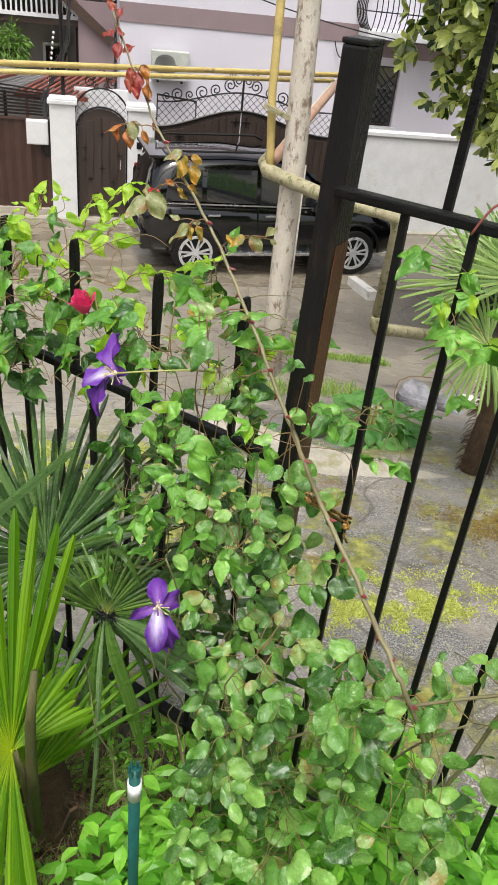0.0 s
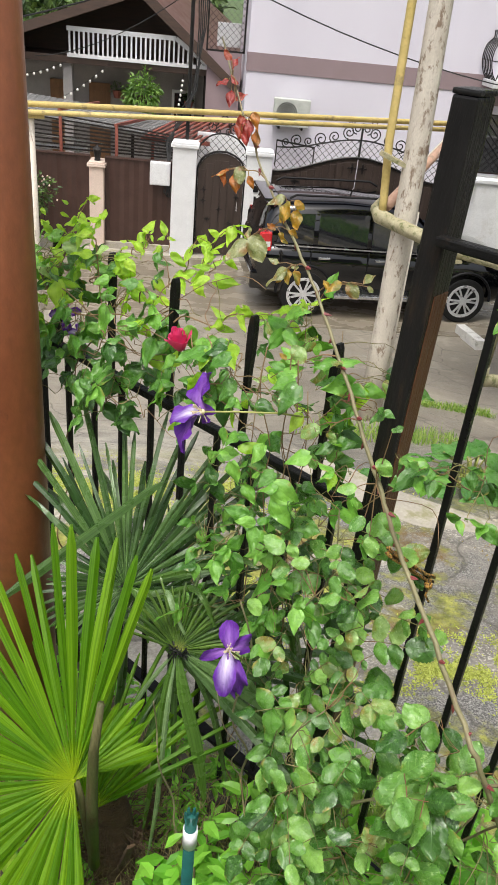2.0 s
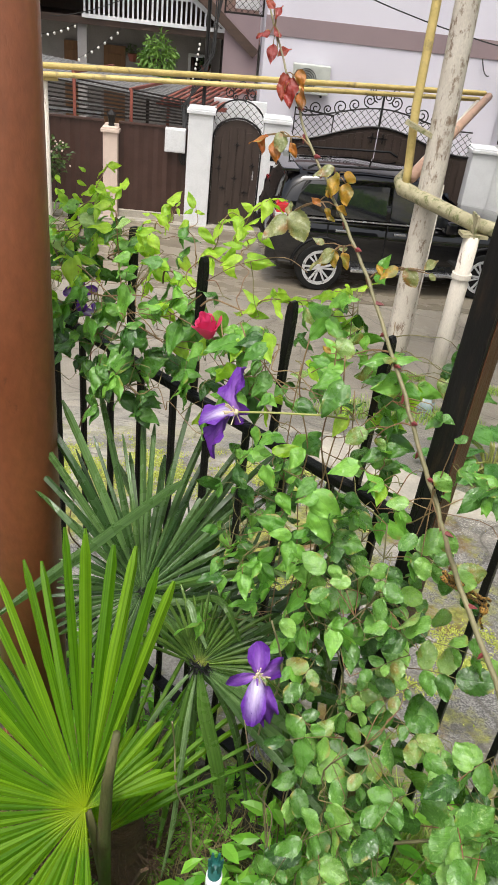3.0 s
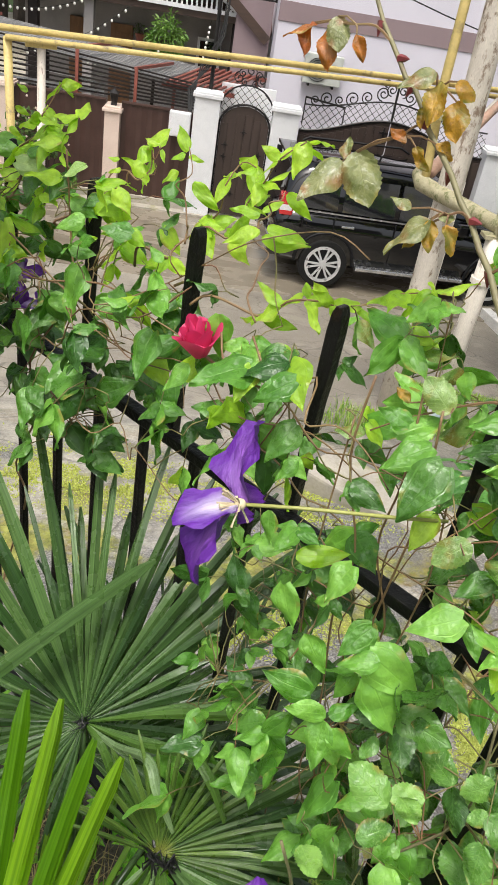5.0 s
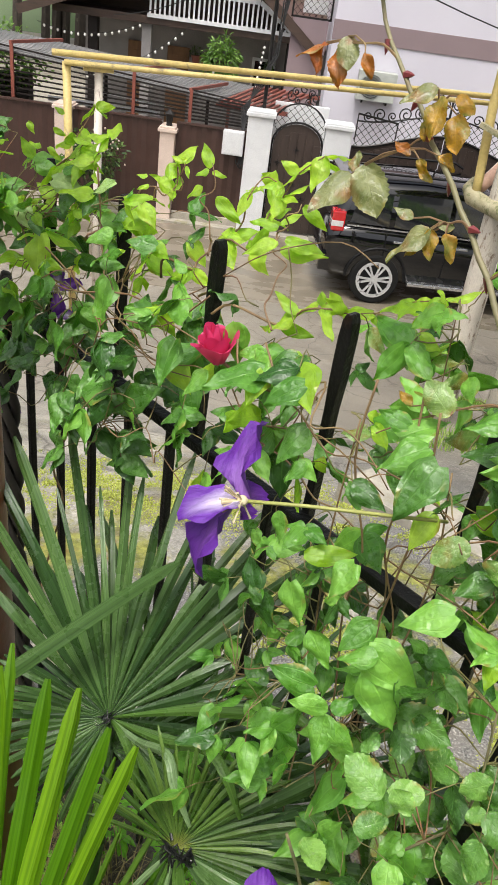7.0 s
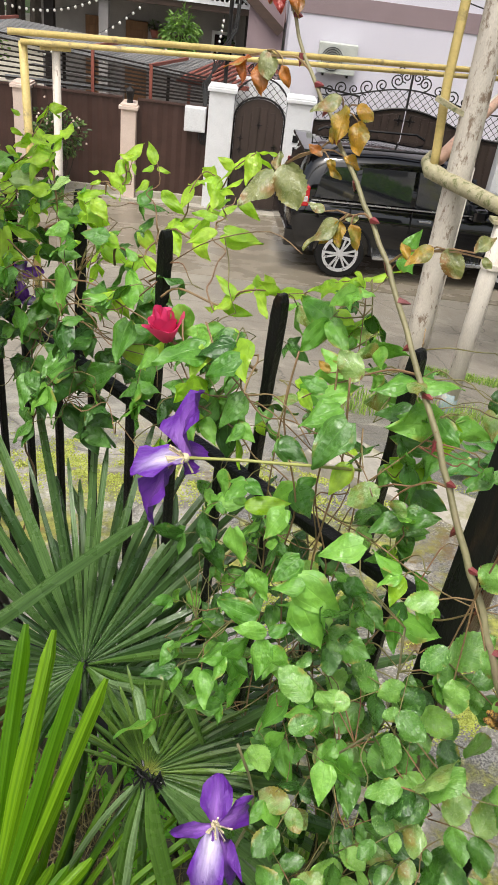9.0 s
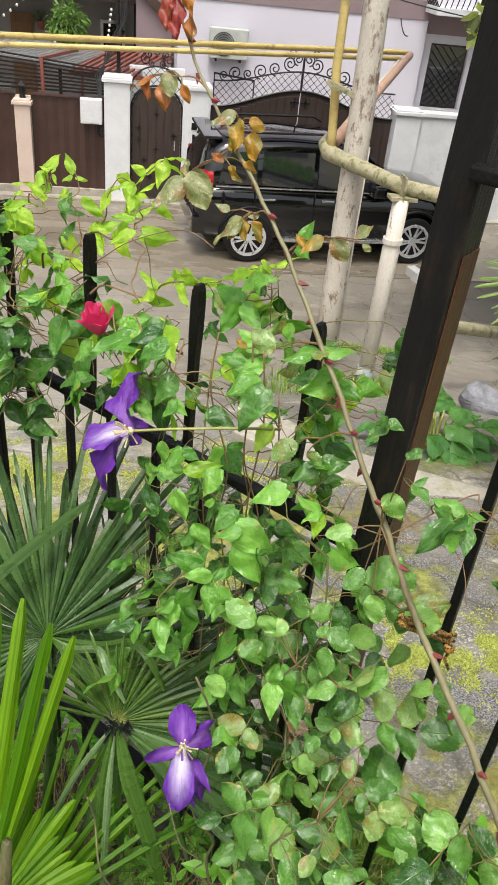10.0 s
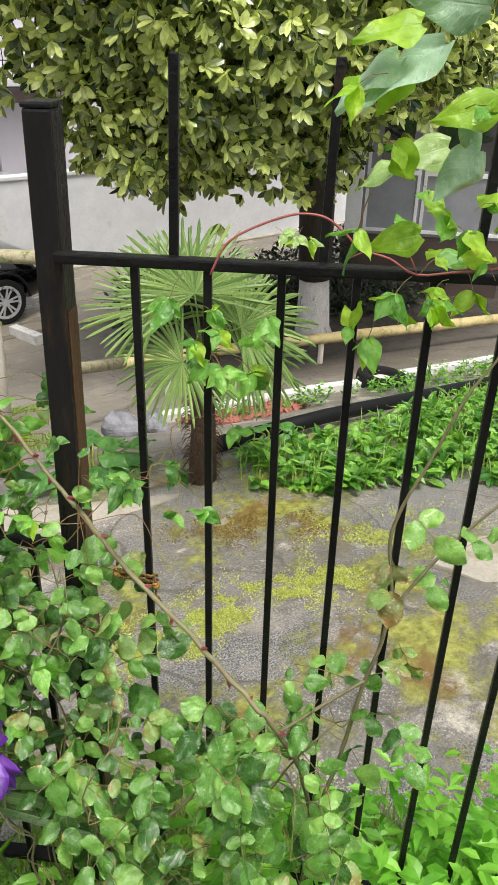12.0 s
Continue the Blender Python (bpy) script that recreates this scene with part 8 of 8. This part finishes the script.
for p, wide in (((0.811, 1.765, 3.39), 0.0042), ((0.825, 1.76, 3.38), 0.0042), ((0.695, 1.918, 3.41), 0.003)):
    cl = thing("withered_cluster", p, "black withered flower debris caught on a palm frond", "plant debris", "debris on the fronds")
    g = Geo()
    for i in range(12):
        q = Vector(p) + jitter(r, wide)
        g.tube([q, q + jitter(r, wide * 1.3), q + jitter(r, wide * 2.1)], [wide * 0.5, wide * 0.4, wide * 0.16], 5)
    part("debris", g, BLACKROT, cl)["kind"] = "stuff"

stake = thing("garden_stake", (0.852, 1.401, 2.72), "dark teal plastic garden stake with a white band", "stake")
part("shaft", Geo().tube([(0.856, 1.425, 2.68), (0.852, 1.401, 3.415)], 0.0095, 12), TEAL, stake, smooth=True)
part("band", Geo().tube([(0.8528, 1.405, 3.342), (0.8524, 1.4025, 3.388)], 0.0114, 16), WHITEPAINT, stake, smooth=True)
crown = Geo()
for i in range(6):
    a = i * math.pi / 3
    crown.tube([(0.852 + 0.007 * math.cos(a), 1.401 + 0.007 * math.sin(a), 3.41), (0.852 + 0.009 * math.cos(a), 1.401 + 0.009 * math.sin(a), 3.428)], [0.0035, 0.002], 5)
part("split_top", crown, TEAL, stake)
weed = thing("broad_leaved_weed", (0.52, 1.56, 2.72), "bright green broad-leaved weed below the palm", "weed")
r = random.Random(31)
for k in range(7):
    a = k * 0.9 + r.uniform(-0.2, 0.2)
    q = Vector((0.525 + 0.045 * math.cos(a), 1.545 + 0.03 * math.sin(a), 2.965 + r.uniform(-0.03, 0.025)))
    part("stem", Geo().tube([(0.52, 1.56, 2.70), Vector((0.52, 1.555, 2.85)).lerp(q, 0.3), q], [0.003, 0.0022, 0.0015], 5), GREENSTEM, weed, smooth=True)
    placed("leaf", leaf_mesh("oval", k % 6, LIME_LEAF), leaf_pose(q, (math.cos(a), math.sin(a) * 0.6 - 0.2, 0.15), Vector((0.1, -0.5, 0.8)) + jitter(r, 0.3), r.uniform(0.05, 0.07)), weed)
stone = thing("bed_stone", (0.83, 1.62, 2.74), "brown rounded stone lying in the planted bed", "stone")
g = Geo().ball((0.83, 1.62, 2.75), 0.06, 12, 8, 0.6)
g.v = [tuple(Vector(p) + 0.012 * noise.noise_vector(Vector(p) * 18)) for p in g.v]
part("rock", g, surface("brown_stone", (0.10, 0.07, 0.05), (0.16, 0.115, 0.08), 20, (0.6, 0.8), 0.5, 90), stone, smooth=True)


# ---- grass, weeds ----
def blades(rng, count, where, height, width, lean=0.5):
    g = Geo()
    for _ in range(count):
        x, y = where(rng)
        p = Vector((x, y, lawn(x, y) - 0.01))
        h = height * rng.uniform(0.5, 1.3)
        out = Vector((rng.gauss(0, 1), rng.gauss(0, 1), 0)).normalized()
        side = out.cross((0, 0, 1)) * width * rng.uniform(0.6, 1.2)
        bendy = lean * rng.uniform(0.2, 1.2)
        mid, end = p + Vector((0, 0, h * 0.6)) + out * h * bendy * 0.35, p + Vector((0, 0, h * (1 - 0.4 * bendy))) + out * h * bendy
        g.add([p - side, p + side, mid + side * 0.8, mid - side * 0.8, end], [(0, 1, 2, 3), (3, 2, 4)])
    return g


def weeds(rng, count, where, height, leaf, per=9):
    g = Geo()
    for _ in range(count):
        x, y = where(rng)
        h = height * rng.uniform(0.4, 1.3)
        p = Vector((x, y, lawn(x, y)))
        top = p + Vector((rng.gauss(0, 0.15), rng.gauss(0, 0.15), 1)) * h
        for k in range(per):
            q = p.lerp(top, 0.25 + 0.75 * k / per)
            a = k * 2.4 + rng.random()
            d = Vector((math.cos(a), math.sin(a), 0.25))
            add_leaf(g, rng, q, d, leaf * (1.15 - 0.4 * k / per), leaf * 0.42, 0.25, 0.1)
    return g


def along_fence(s0, s1, n0, n1):
    def where(rng):
        p = fence_at(rng.uniform(s0, s1), rng.uniform(n0, n1), 0)
        return p.x, p.y
    return where


rng = random.Random(91)
tagged(part("fence_foot_weeds", weeds(rng, 460, along_fence(0.3, 1.9, -0.25, 0.34), 0.40, 0.07, 12), WEED, loc=fence_at(1, 0, 2.7)), "lush bright green weeds along the foot of the fence", "weeds", kind="stuff")
tagged(part("bed_weeds", weeds(rng, 420, along_fence(-0.9, 0.5, -0.9, 0.12), 0.10, 0.04, 8), WEED, loc=fence_at(0, -0.4, 2.7)), "low green weeds in the planted bed", "weeds", kind="stuff")
tagged(part("rose_foot_weeds", weeds(rng, 240, along_fence(0.0, 1.3, -0.55, -0.05), 0.32, 0.065, 11), WEED, loc=fence_at(0.6, -0.3, 2.7)), "bright green weeds under the roses", "weeds", kind="stuff")
tagged(part("fence_foot_grass", blades(rng, 4200, along_fence(-0.2, 1.9, 0.04, 0.46), 0.24, 0.0028), GRASS, loc=fence_at(0, 0, 2.7)), "long green grass below the fence", "grass", kind="stuff")
tagged(part("dry_bed_grass", blades(rng, 2800, along_fence(-0.6, 0.2, -0.6, -0.05), 0.15, 0.0013, 0.9), DRYGRASS, loc=fence_at(0, -0.3, 2.7)), "thin dry grass around the palm", "grass", kind="stuff")


def in_patch(pts):
    xs, ys = [p[0] for p in pts], [p[1] for p in pts]

    def hit(x, y):
        c = False
        for i in range(len(pts)):
            (x1, y1), (x2, y2) = pts[i], pts[i - 1]
            if (y1 > y) != (y2 > y) and x < (x2 - x1) * (y - y1) / (y2 - y1) + x1:
                c = not c
        return c

    def where(rng):
        while True:
            x, y = rng.uniform(min(xs), max(xs)), rng.uniform(min(ys), max(ys))
            if hit(x, y):
                return x, y
    return where


bed = in_patch([(2.9, 3.55), (3.35, 3.2), (4.0, 2.85), (5.5, 1.9), (7.5, 3.0), (7.0, 4.5), (5.2, 4.1), (3.9, 3.85), (3.2, 3.95)])
tagged(part("bed_plants", weeds(rng, 700, bed, 0.12, 0.115, 8), BED_WEED, loc=(4, 3.6, 2)), "leafy green weeds in the bed beyond the terrace", "weeds", kind="stuff")
tagged(part("bed_grass", blades(rng, 2400, bed, 0.19, 0.0045), GRASS, loc=(4, 3.6, 2)), "tall grass in the bed beyond the terrace", "grass", kind="stuff")
verge = in_patch([(4.3, 6.2), (12, 5.8), (12, 4.6), (7.5, 4.8), (6, 5.6), (4.8, 5.9)])
tagged(part("verge_plants", weeds(rng, 380, verge, 0.22, 0.07, 8), BED_WEED, loc=(7, 5.5, 1)), "green weeds beside the whitewashed kerb", "weeds", kind="stuff")
line = in_patch([(2.9, 8.2), (4.2, 8.15), (4.2, 8.5), (2.9, 8.45)])
tagged(part("slope_grass", blades(rng, 1400, line, 0.08, 0.004), GRASS, loc=(3.5, 8.3, 0.7)), "thin line of grass across the sloping concrete", "grass", kind="stuff")
foot = in_patch([(1.6, 6.2), (3.0, 5.9), (3.2, 6.7), (2.0, 7.0)])
tagged(part("pole_foot_grass", blades(rng, 900, foot, 0.14, 0.004), GRASS, loc=(2.4, 6.4, 1.3)), "grass at the foot of the pipe prop", "grass", kind="stuff")
MOSS = grassy("yellow_moss", (0.26, 0.30, 0.04), (0.56, 0.59, 0.17), 0.8, 0.35)
MOSSBROWN = grassy("brown_wet_moss", (0.09, 0.055, 0.015), (0.30, 0.22, 0.05), 0.6, 0.2)


def drift(cx, cy, rx, ry, turn):
    """Scattered spots in an uneven patch that thins out to its edge."""
    def where(rng):
        while True:
            a, b = rng.gauss(0, 0.55), rng.gauss(0, 0.55)
            x = cx + a * rx * math.cos(turn) - b * ry * math.sin(turn)
            y = cy + a * rx * math.sin(turn) + b * ry * math.cos(turn)
            lump = noise.noise(Vector((x * 4.5, y * 4.5, 1))) + 0.6 * noise.noise(Vector((x * 14, y * 14, 5)))
            if lump + rng.gauss(0, 0.16) > 0.02 + 0.34 * (math.hypot(a, b) - 0.4):
                return x, y
    return where


for cx, cy, rx, ry, turn, count, m, label in ((2.12, 2.74, 0.36, 0.14, -0.1, 5200, MOSS, "cushions of yellow-green moss on the terrace"), (2.62, 2.66, 0.32, 0.13, -0.45, 4200, MOSS, "cushions of yellow-green moss on the terrace"),
                                              (0.2, 4.15, 0.75, 0.36, 0.0, 9000, MOSS, "yellow-green moss along the terrace edge"), (1.2, 4.15, 0.6, 0.3, 0.0, 4200, MOSS, "yellow moss along the terrace edge"), (1.75, 2.76, 0.25, 0.16, 0.3, 3000, MOSS, "cushions of yellow-green moss on the terrace"), (1.15, 3.15, 0.3, 0.25, 0.5, 2600, MOSS, "thin yellow moss below the fence"),
                                              (3.2, 2.75, 0.4, 0.2, -0.4, 2600, MOSS, "scattered yellow moss on the terrace"), (2.75, 3.3, 0.34, 0.2, -0.6, 3600, MOSSBROWN, "brown wet moss on the terrace")):
    tagged(part("moss_cushion", blades(rng, round(count * 2.6), drift(cx, cy, rx * 1.1, ry * 1.2, turn), 0.017, 0.0042, 0.9), m, loc=(cx, cy, 2.3)), label, "moss", kind="stuff")


def broad_clump(label, centre, spread, count, size, seed):
    r = random.Random(seed)
    c = Vector((centre[0], centre[1], lawn(*centre[:2])))
    root = thing("broadleaf_plant", c, label, "plant", "broad-leaved plants in the yard")
    st = Geo()
    for i in range(count):
        a = i * 2.4 + r.uniform(-0.3, 0.3)
        k = math.sqrt((i + 0.5) / count)
        d = Vector((math.cos(a), math.sin(a), 0))
        p = c + d * spread * k * 0.75 + Vector((0, 0, size * (1.15 - 0.75 * k)))
        st.tube([c + d * spread * 0.1, c.lerp(p, 0.6) + Vector((0, 0, size * 0.2)), p], 0.006, 5)
        placed("leaf", leaf_mesh("heart", r.randrange(6), HOSTA_LEAF), leaf_pose(p, d + Vector((0, 0, 0.15 - 0.5 * k)) + jitter(r, 0.2), Vector((0, 0, 1)) + d * 0.25 + jitter(r, 0.2), size * r.uniform(0.75, 1.15)), root)
    part("leaf_stalk", st, GREENSTEM, root)["kind"] = "stuff"


broad_clump("clump of broad glossy leaves beside the yard palm", (2.5, 4.5), 0.42, 34, 0.20, 3)
broad_clump("broad-leaved plant at the edge of the terrace", (3.55, 4.05), 0.2, 12, 0.15, 4)
broad_clump("low leafy plant near the foot of the fence post", (1.75, 4.35), 0.22, 14, 0.1, 6)

# ---- yard palm, tree, far side things ----
PX, PY = 2.86, 3.86
yp = thing("yard_palm", (PX, PY, lawn(PX, PY)), "small fan palm with pale grey-green fronds and a shaggy trunk", "palm")
zb = lawn(PX, PY)
part("trunk", Geo().tube([(PX, PY, zb - 0.05), (PX + 0.01, PY, zb + 0.3), (PX, PY, zb + 0.62), (PX, PY, zb + 0.8)], [0.085, 0.072, 0.064, 0.045], 12), FIBRE, yp, smooth=True)
g, r = Geo(), random.Random(15)
for i in range(520):
    a, z = r.uniform(0, 6.28), zb + r.uniform(0.0, 0.8)
    p = Vector((PX + 0.068 * math.cos(a), PY + 0.068 * math.sin(a), z))
    d = Vector((math.cos(a), math.sin(a), r.uniform(-0.9, 0.4))).normalized()
    g.tube([p, p + d * 0.03, p + d * 0.055 + Vector((0, 0, -0.03))], [0.003, 0.002, 0.001], 3)
fb = part("fibre_mat", g, FIBRE, yp)
fb["kind"] = "stuff"
head = Vector((PX, PY, zb + 0.78))
for k, (ax, ay, az, rad, tilt) in enumerate(((-0.36, 0.1, 0.45, 0.38, 0.1), (0.15, -0.35, 0.3, 0.42, 0.35), (0.28, -0.1, 0.25, 0.36, 0.45), (0.1, 0.4, 0.5, 0.42, 0.1), (-0.2, -0.2, 0.6, 0.40, 0.05), (-0.36, -0.25, 0.08, 0.34, 0.4), (0.18, -0.36, 0.02, 0.34, 0.6))):
    d = Vector((ax, ay, az))
    hub = head + d * 0.62
    nor = (Vector((-0.35, -0.6, 0.7)) + d * 0.4).normalized()
    fan(yp, hub, nor, d + Vector((0, 0, 0.15)), rad, -125, 125, 34, PALM_GREY, tilt, 0.4, 0.12, 60 + k, [head.lerp(hub, 0.5) + Vector((0, 0, 0.03)), head])

TX, TY = 9.3, 9.75
mag = thing("magnolia_tree", (TX, TY, 0), "large evergreen magnolia with glossy leaves and a whitewashed trunk", "tree")
part("trunk", Geo().tube([(TX, TY, -0.1), (TX - 0.02, TY, 0.1), (TX - 0.05, TY, 0.95)], [0.36, 0.29, 0.25], 14), LIME, mag, "whitewashed lower trunk", smooth=True)
part("trunk", Geo().tube([(TX - 0.05, TY, 0.95), (TX - 0.1, TY, 2.2), (TX - 0.3, TY - 0.1, 3.6), (TX - 0.5, TY - 0.2, 5.5), (TX - 0.5, TY - 0.2, 7.5)], [0.27, 0.28, 0.24, 0.16, 0.07], 12), BARK, mag, smooth=True)
r = random.Random(55)
CC, CR = Vector((8.0, 9.2, 5.4)), Vector((4.9, 2.9, 3.2))
crown_geo = Geo()


def rosette(g, p, out, size):
    """Glossy leaves in a whorl round the end of a twig."""
    out = out.normalized()
    e1 = out.orthogonal().normalized()
    e2 = out.cross(e1)
    a0 = r.uniform(0, 6.28)
    for k in range(7):
        a = a0 + k * 0.9 + r.gauss(0, 0.15)
        spread = r.uniform(0.5, 1.3)
        way = (out + (e1 * math.cos(a) + e2 * math.sin(a)) * spread + Vector((0, 0, -0.45))).normalized()
        sd = way.cross(out).normalized()
        nr = sd.cross(way)
        ln, w = size * r.uniform(0.75, 1.2), size * 0.215 * r.uniform(0.8, 1.2)
        q = p + way * 0.02
        rim = [q + way * ln * t + s * sd * w * k + nr * (w * 0.22 * k - ln * 0.16 * t * t) for s, row in ((1, ((0.0, 0.06), (0.25, 0.78), (0.55, 1.0), (0.82, 0.72))), (-1, ((0.98, 0.2), (0.82, 0.72), (0.55, 1.0), (0.25, 0.78)))) for t, k in row]
        g.add(rim + [q + way * ln * 0.5 - nr * ln * 0.04], [(k, (k + 1) % 8, 8) for k in range(8)])


for i in range(760):
    while True:
        d = Vector((-1 + 2 * r.random() ** 1.35, r.uniform(-1, 1), r.uniform(-1, 1)))
        if 0.45 < d.length < 1:
            break
    lump = 0.9 + 0.25 * noise.noise(d * 2.1 + Vector((3, 1, 7)))
    c = CC + Vector((d.x * CR.x, d.y * CR.y, d.z * CR.z)) * lump
    if c.z < 3.0 + 0.3 * noise.noise(c) + 0.75 * min(max((c.x - 8.0) / 0.8, 0), 1) or c.z > 8.3 or c.x < 3.85 + (c.y - 8.5) * 0.41:
        continue
    if i % 4 == 0:
        part("limb", Geo().tube([Vector((TX - 0.3, TY - 0.1, max(2.6, min(c.z - 0.6, 5)))), CC.lerp(c, 0.5) + Vector((0, 0, -0.3)), c], [0.06, 0.035, 0.012], 6), BARK, mag, smooth=True)
    for k in range(18 if d.y < 0.35 and c.z < 6.4 else 3):
        q = c + Vector((r.gauss(0, 0.26), r.gauss(0, 0.26), r.gauss(0, 0.2)))
        rosette(crown_geo, q, d + Vector((-0.25, -0.45, 0.15)) + jitter(r, 0.8), 0.17)
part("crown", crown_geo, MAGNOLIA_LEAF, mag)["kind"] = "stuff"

# planting added to fill a dark zone; its near-black colour carries the tree's shade
hed = thing("street_hedge", (9, 11.3, 0), "low evergreen planting added under the magnolia, its shade put into the colour", "hedge")
hg = Geo()
for i in range(24):
    c = (6.7 + i * 0.42, 11.35 + 0.25 * math.sin(i * 1.7), 0.55)
    q = leaf_cloud(r, c, (0.45, 0.35, 0.65), 190, 0.13, 0.06, 0.6, 0.2, 0.4)
    hg.add(q.v, q.f)
SHADED_HEDGE = grassy("shaded_hedge_leaves", (0.008, 0.016, 0.008), (0.03, 0.05, 0.02), 0.5, 0.1)
part("foliage", hg, SHADED_HEDGE, hed)
# added low clumps, near-black to stand for the shaded ground
low = Geo()
for i in range(26):
    c = (9.9 + r.uniform(0, 4.5), 9.9 + r.uniform(0, 1.2), 0.12)
    q = leaf_cloud(r, c, (0.5, 0.35, 0.25), 120, 0.13, 0.06, 0.6, 0.2, 0.3)
    low.add(q.v, q.f)
part("ground_cover", low, SHADED_HEDGE, hed)["kind"] = "stuff"
part("stem", Geo().box(6.5, 16.5, 11.3, 11.4, -0.1, 0.4), TWIG, hed)

yl = thing("ground_pipe", (6, 8.3, 0.6), "long yellow pipe with peeling paint carried low across the yard", "pipe")
A, B = Vector((3.34, 6.58, 1.84)), Vector((13.5, 6.95, 0.42))
MIDWAY = Vector((5.9, 8.35, 0.84))
part("pipe", Geo().tube(smooth_line([Vector((3.21, 6.5, 2.0)), Vector((3.215, 6.5, 1.92)), Vector((3.25, 6.52, 1.865)), A]) + [A.lerp(MIDWAY, 0.35)], 0.056, 12), MOSSPIPE, yl, smooth=True)
part("pipe", Geo().tube([A.lerp(MIDWAY, 0.33), MIDWAY, MIDWAY.lerp(B, 0.5), B], [0.058, 0.072, 0.078, 0.078], 12), FADEDYELLOW, yl, smooth=True)
for p in (A.lerp(MIDWAY, 0.7), MIDWAY.lerp(B, 0.25), MIDWAY.lerp(B, 0.7)):
    part("prop", Geo().tube([p, (p.x, p.y, lawn(p.x, p.y) - 0.1)], 0.04, 8), PALEPIPE, yl)
bp = thing("drain_pipe", (5, 4.4, 2), "dark plastic drain pipe lying in the weeds", "pipe")
part("pipe", Geo().tube([(3.2, 4.2, lawn(3.2, 4.2) + 0.07), (4.2, 4.25, lawn(4.2, 4.25) + 0.1), (5.1, 4.34, lawn(5.1, 4.34) + 0.1), (7.3, 4.8, lawn(7.3, 4.8) + 0.15), (9.5, 5.2, lawn(9.5, 5.2) + 0.2)], 0.055, 12), PLASTIC, bp, smooth=True)
bag = thing("grey_rock", (3.6, 6.0, 1.35), "grey weathered rock at the edge of the slope", "rock", "rocks on the slope")
for p, q in (((3.5, 5.95), 0.17), ((3.85, 6.05), 0.14)):
    x, y = p
    g = Geo().ball((x, y, lawn(x, y) + 0.08), q, 14, 9, 0.75)
    g.v = [tuple(Vector(v) + 0.09 * noise.noise_vector(Vector(v) * 5)) for v in g.v]
    part("boulder", g, ROCK, bag)
rub = thing("brick_rubble", (5.1, 6.15, 1.0), "spread of red brick rubble by the kerb", "rubble", kind="stuff")
g = Geo()
for i in range(620):
    x, y = r.uniform(4.3, 5.6), r.uniform(5.85, 6.38)
    m = Matrix.Translation((x, y, lawn(x, y) + 0.02)) @ Euler((r.random(), r.random(), r.random() * 6)).to_matrix().to_4x4()
    s = r.uniform(0.01, 0.035)
    g.box(-s, s, -s * 0.7, s * 0.7, -s * 0.5, s * 0.5, m)
part("chips", g, REDEARTH, rub)
ty = thing("scrap_rubber_ring", (7.0, 6.2, 0.9), "old black tyre lying beside the kerb", "tyre")
part("tyre", Geo().disc((7.05, 6.2, lawn(7.05, 6.2) - 0.02), (0.1, 0.0, 1), 0.17, 0.3, 0.18, 24), TYRE, ty, bevel=0.04)

po = thing("street_kiosk", (12.3, 11.3, 0), "small grey panelled kiosk with a cream corner post", "kiosk")
km = Matrix.Translation((11.55, 11.35, 0)) @ Matrix.Rotation(radians(-48), 4, "Z")
part("plinth", Geo().box(-0.1, 3.0, 0, 2, -0.1, 1.1, km), surface("dark_brown_plinth", (0.05, 0.035, 0.028), (0.08, 0.055, 0.045), 4), po, bevel=0.01)
part("corner_post", Geo().box(-0.05, 0.25, -0.04, 0.2, 1.1, 3.4, km), WHITEPAINT, po, bevel=0.01)
part("panel", Geo().box(0.25, 3.0, 0, 0.1, 1.1, 2.25, km), GREYPANEL, po, bevel=0.01)
wf = part("window", Geo().box(0.25, 3.0, 0.0, 0.08, 2.25, 3.4, km), GREYPANEL, po, "grey framed kiosk window")
part("pane", Geo().box(0.55, 1.1, -0.012, -0.004, 2.35, 3.3, km), PANE, wf)
part("pane", Geo().box(1.5, 2.6, -0.012, -0.004, 2.35, 3.3, km), PANE, wf)
for x0, x1 in ((0.30, 1.30), (1.36, 2.90)):
    part("frame", Geo().box(x0, x1, -0.03, 0.0, 1.16, 1.22, km).box(x0, x0 + 0.06, -0.03, 0.0, 1.22, 3.34, km).box(x1 - 0.06, x1, -0.03, 0.0, 1.22, 3.34, km).box(x0 + 0.06, x1 - 0.06, -0.03, 0.0, 2.22, 2.30, km).box(x0 + 0.06, x1 - 0.06, -0.03, 0.0, 3.28, 3.34, km), WHITEPAINT, po, "white door and window frame")
part("side_wall", Geo().box(-0.05, 0.05, 0.2, 2, 1.1, 3.4, km), MAUVE, po)
part("roof", Geo().box(-0.3, 3.3, -0.3, 2.3, 3.4, 3.52, km), ROOF, po, bevel=0.01)
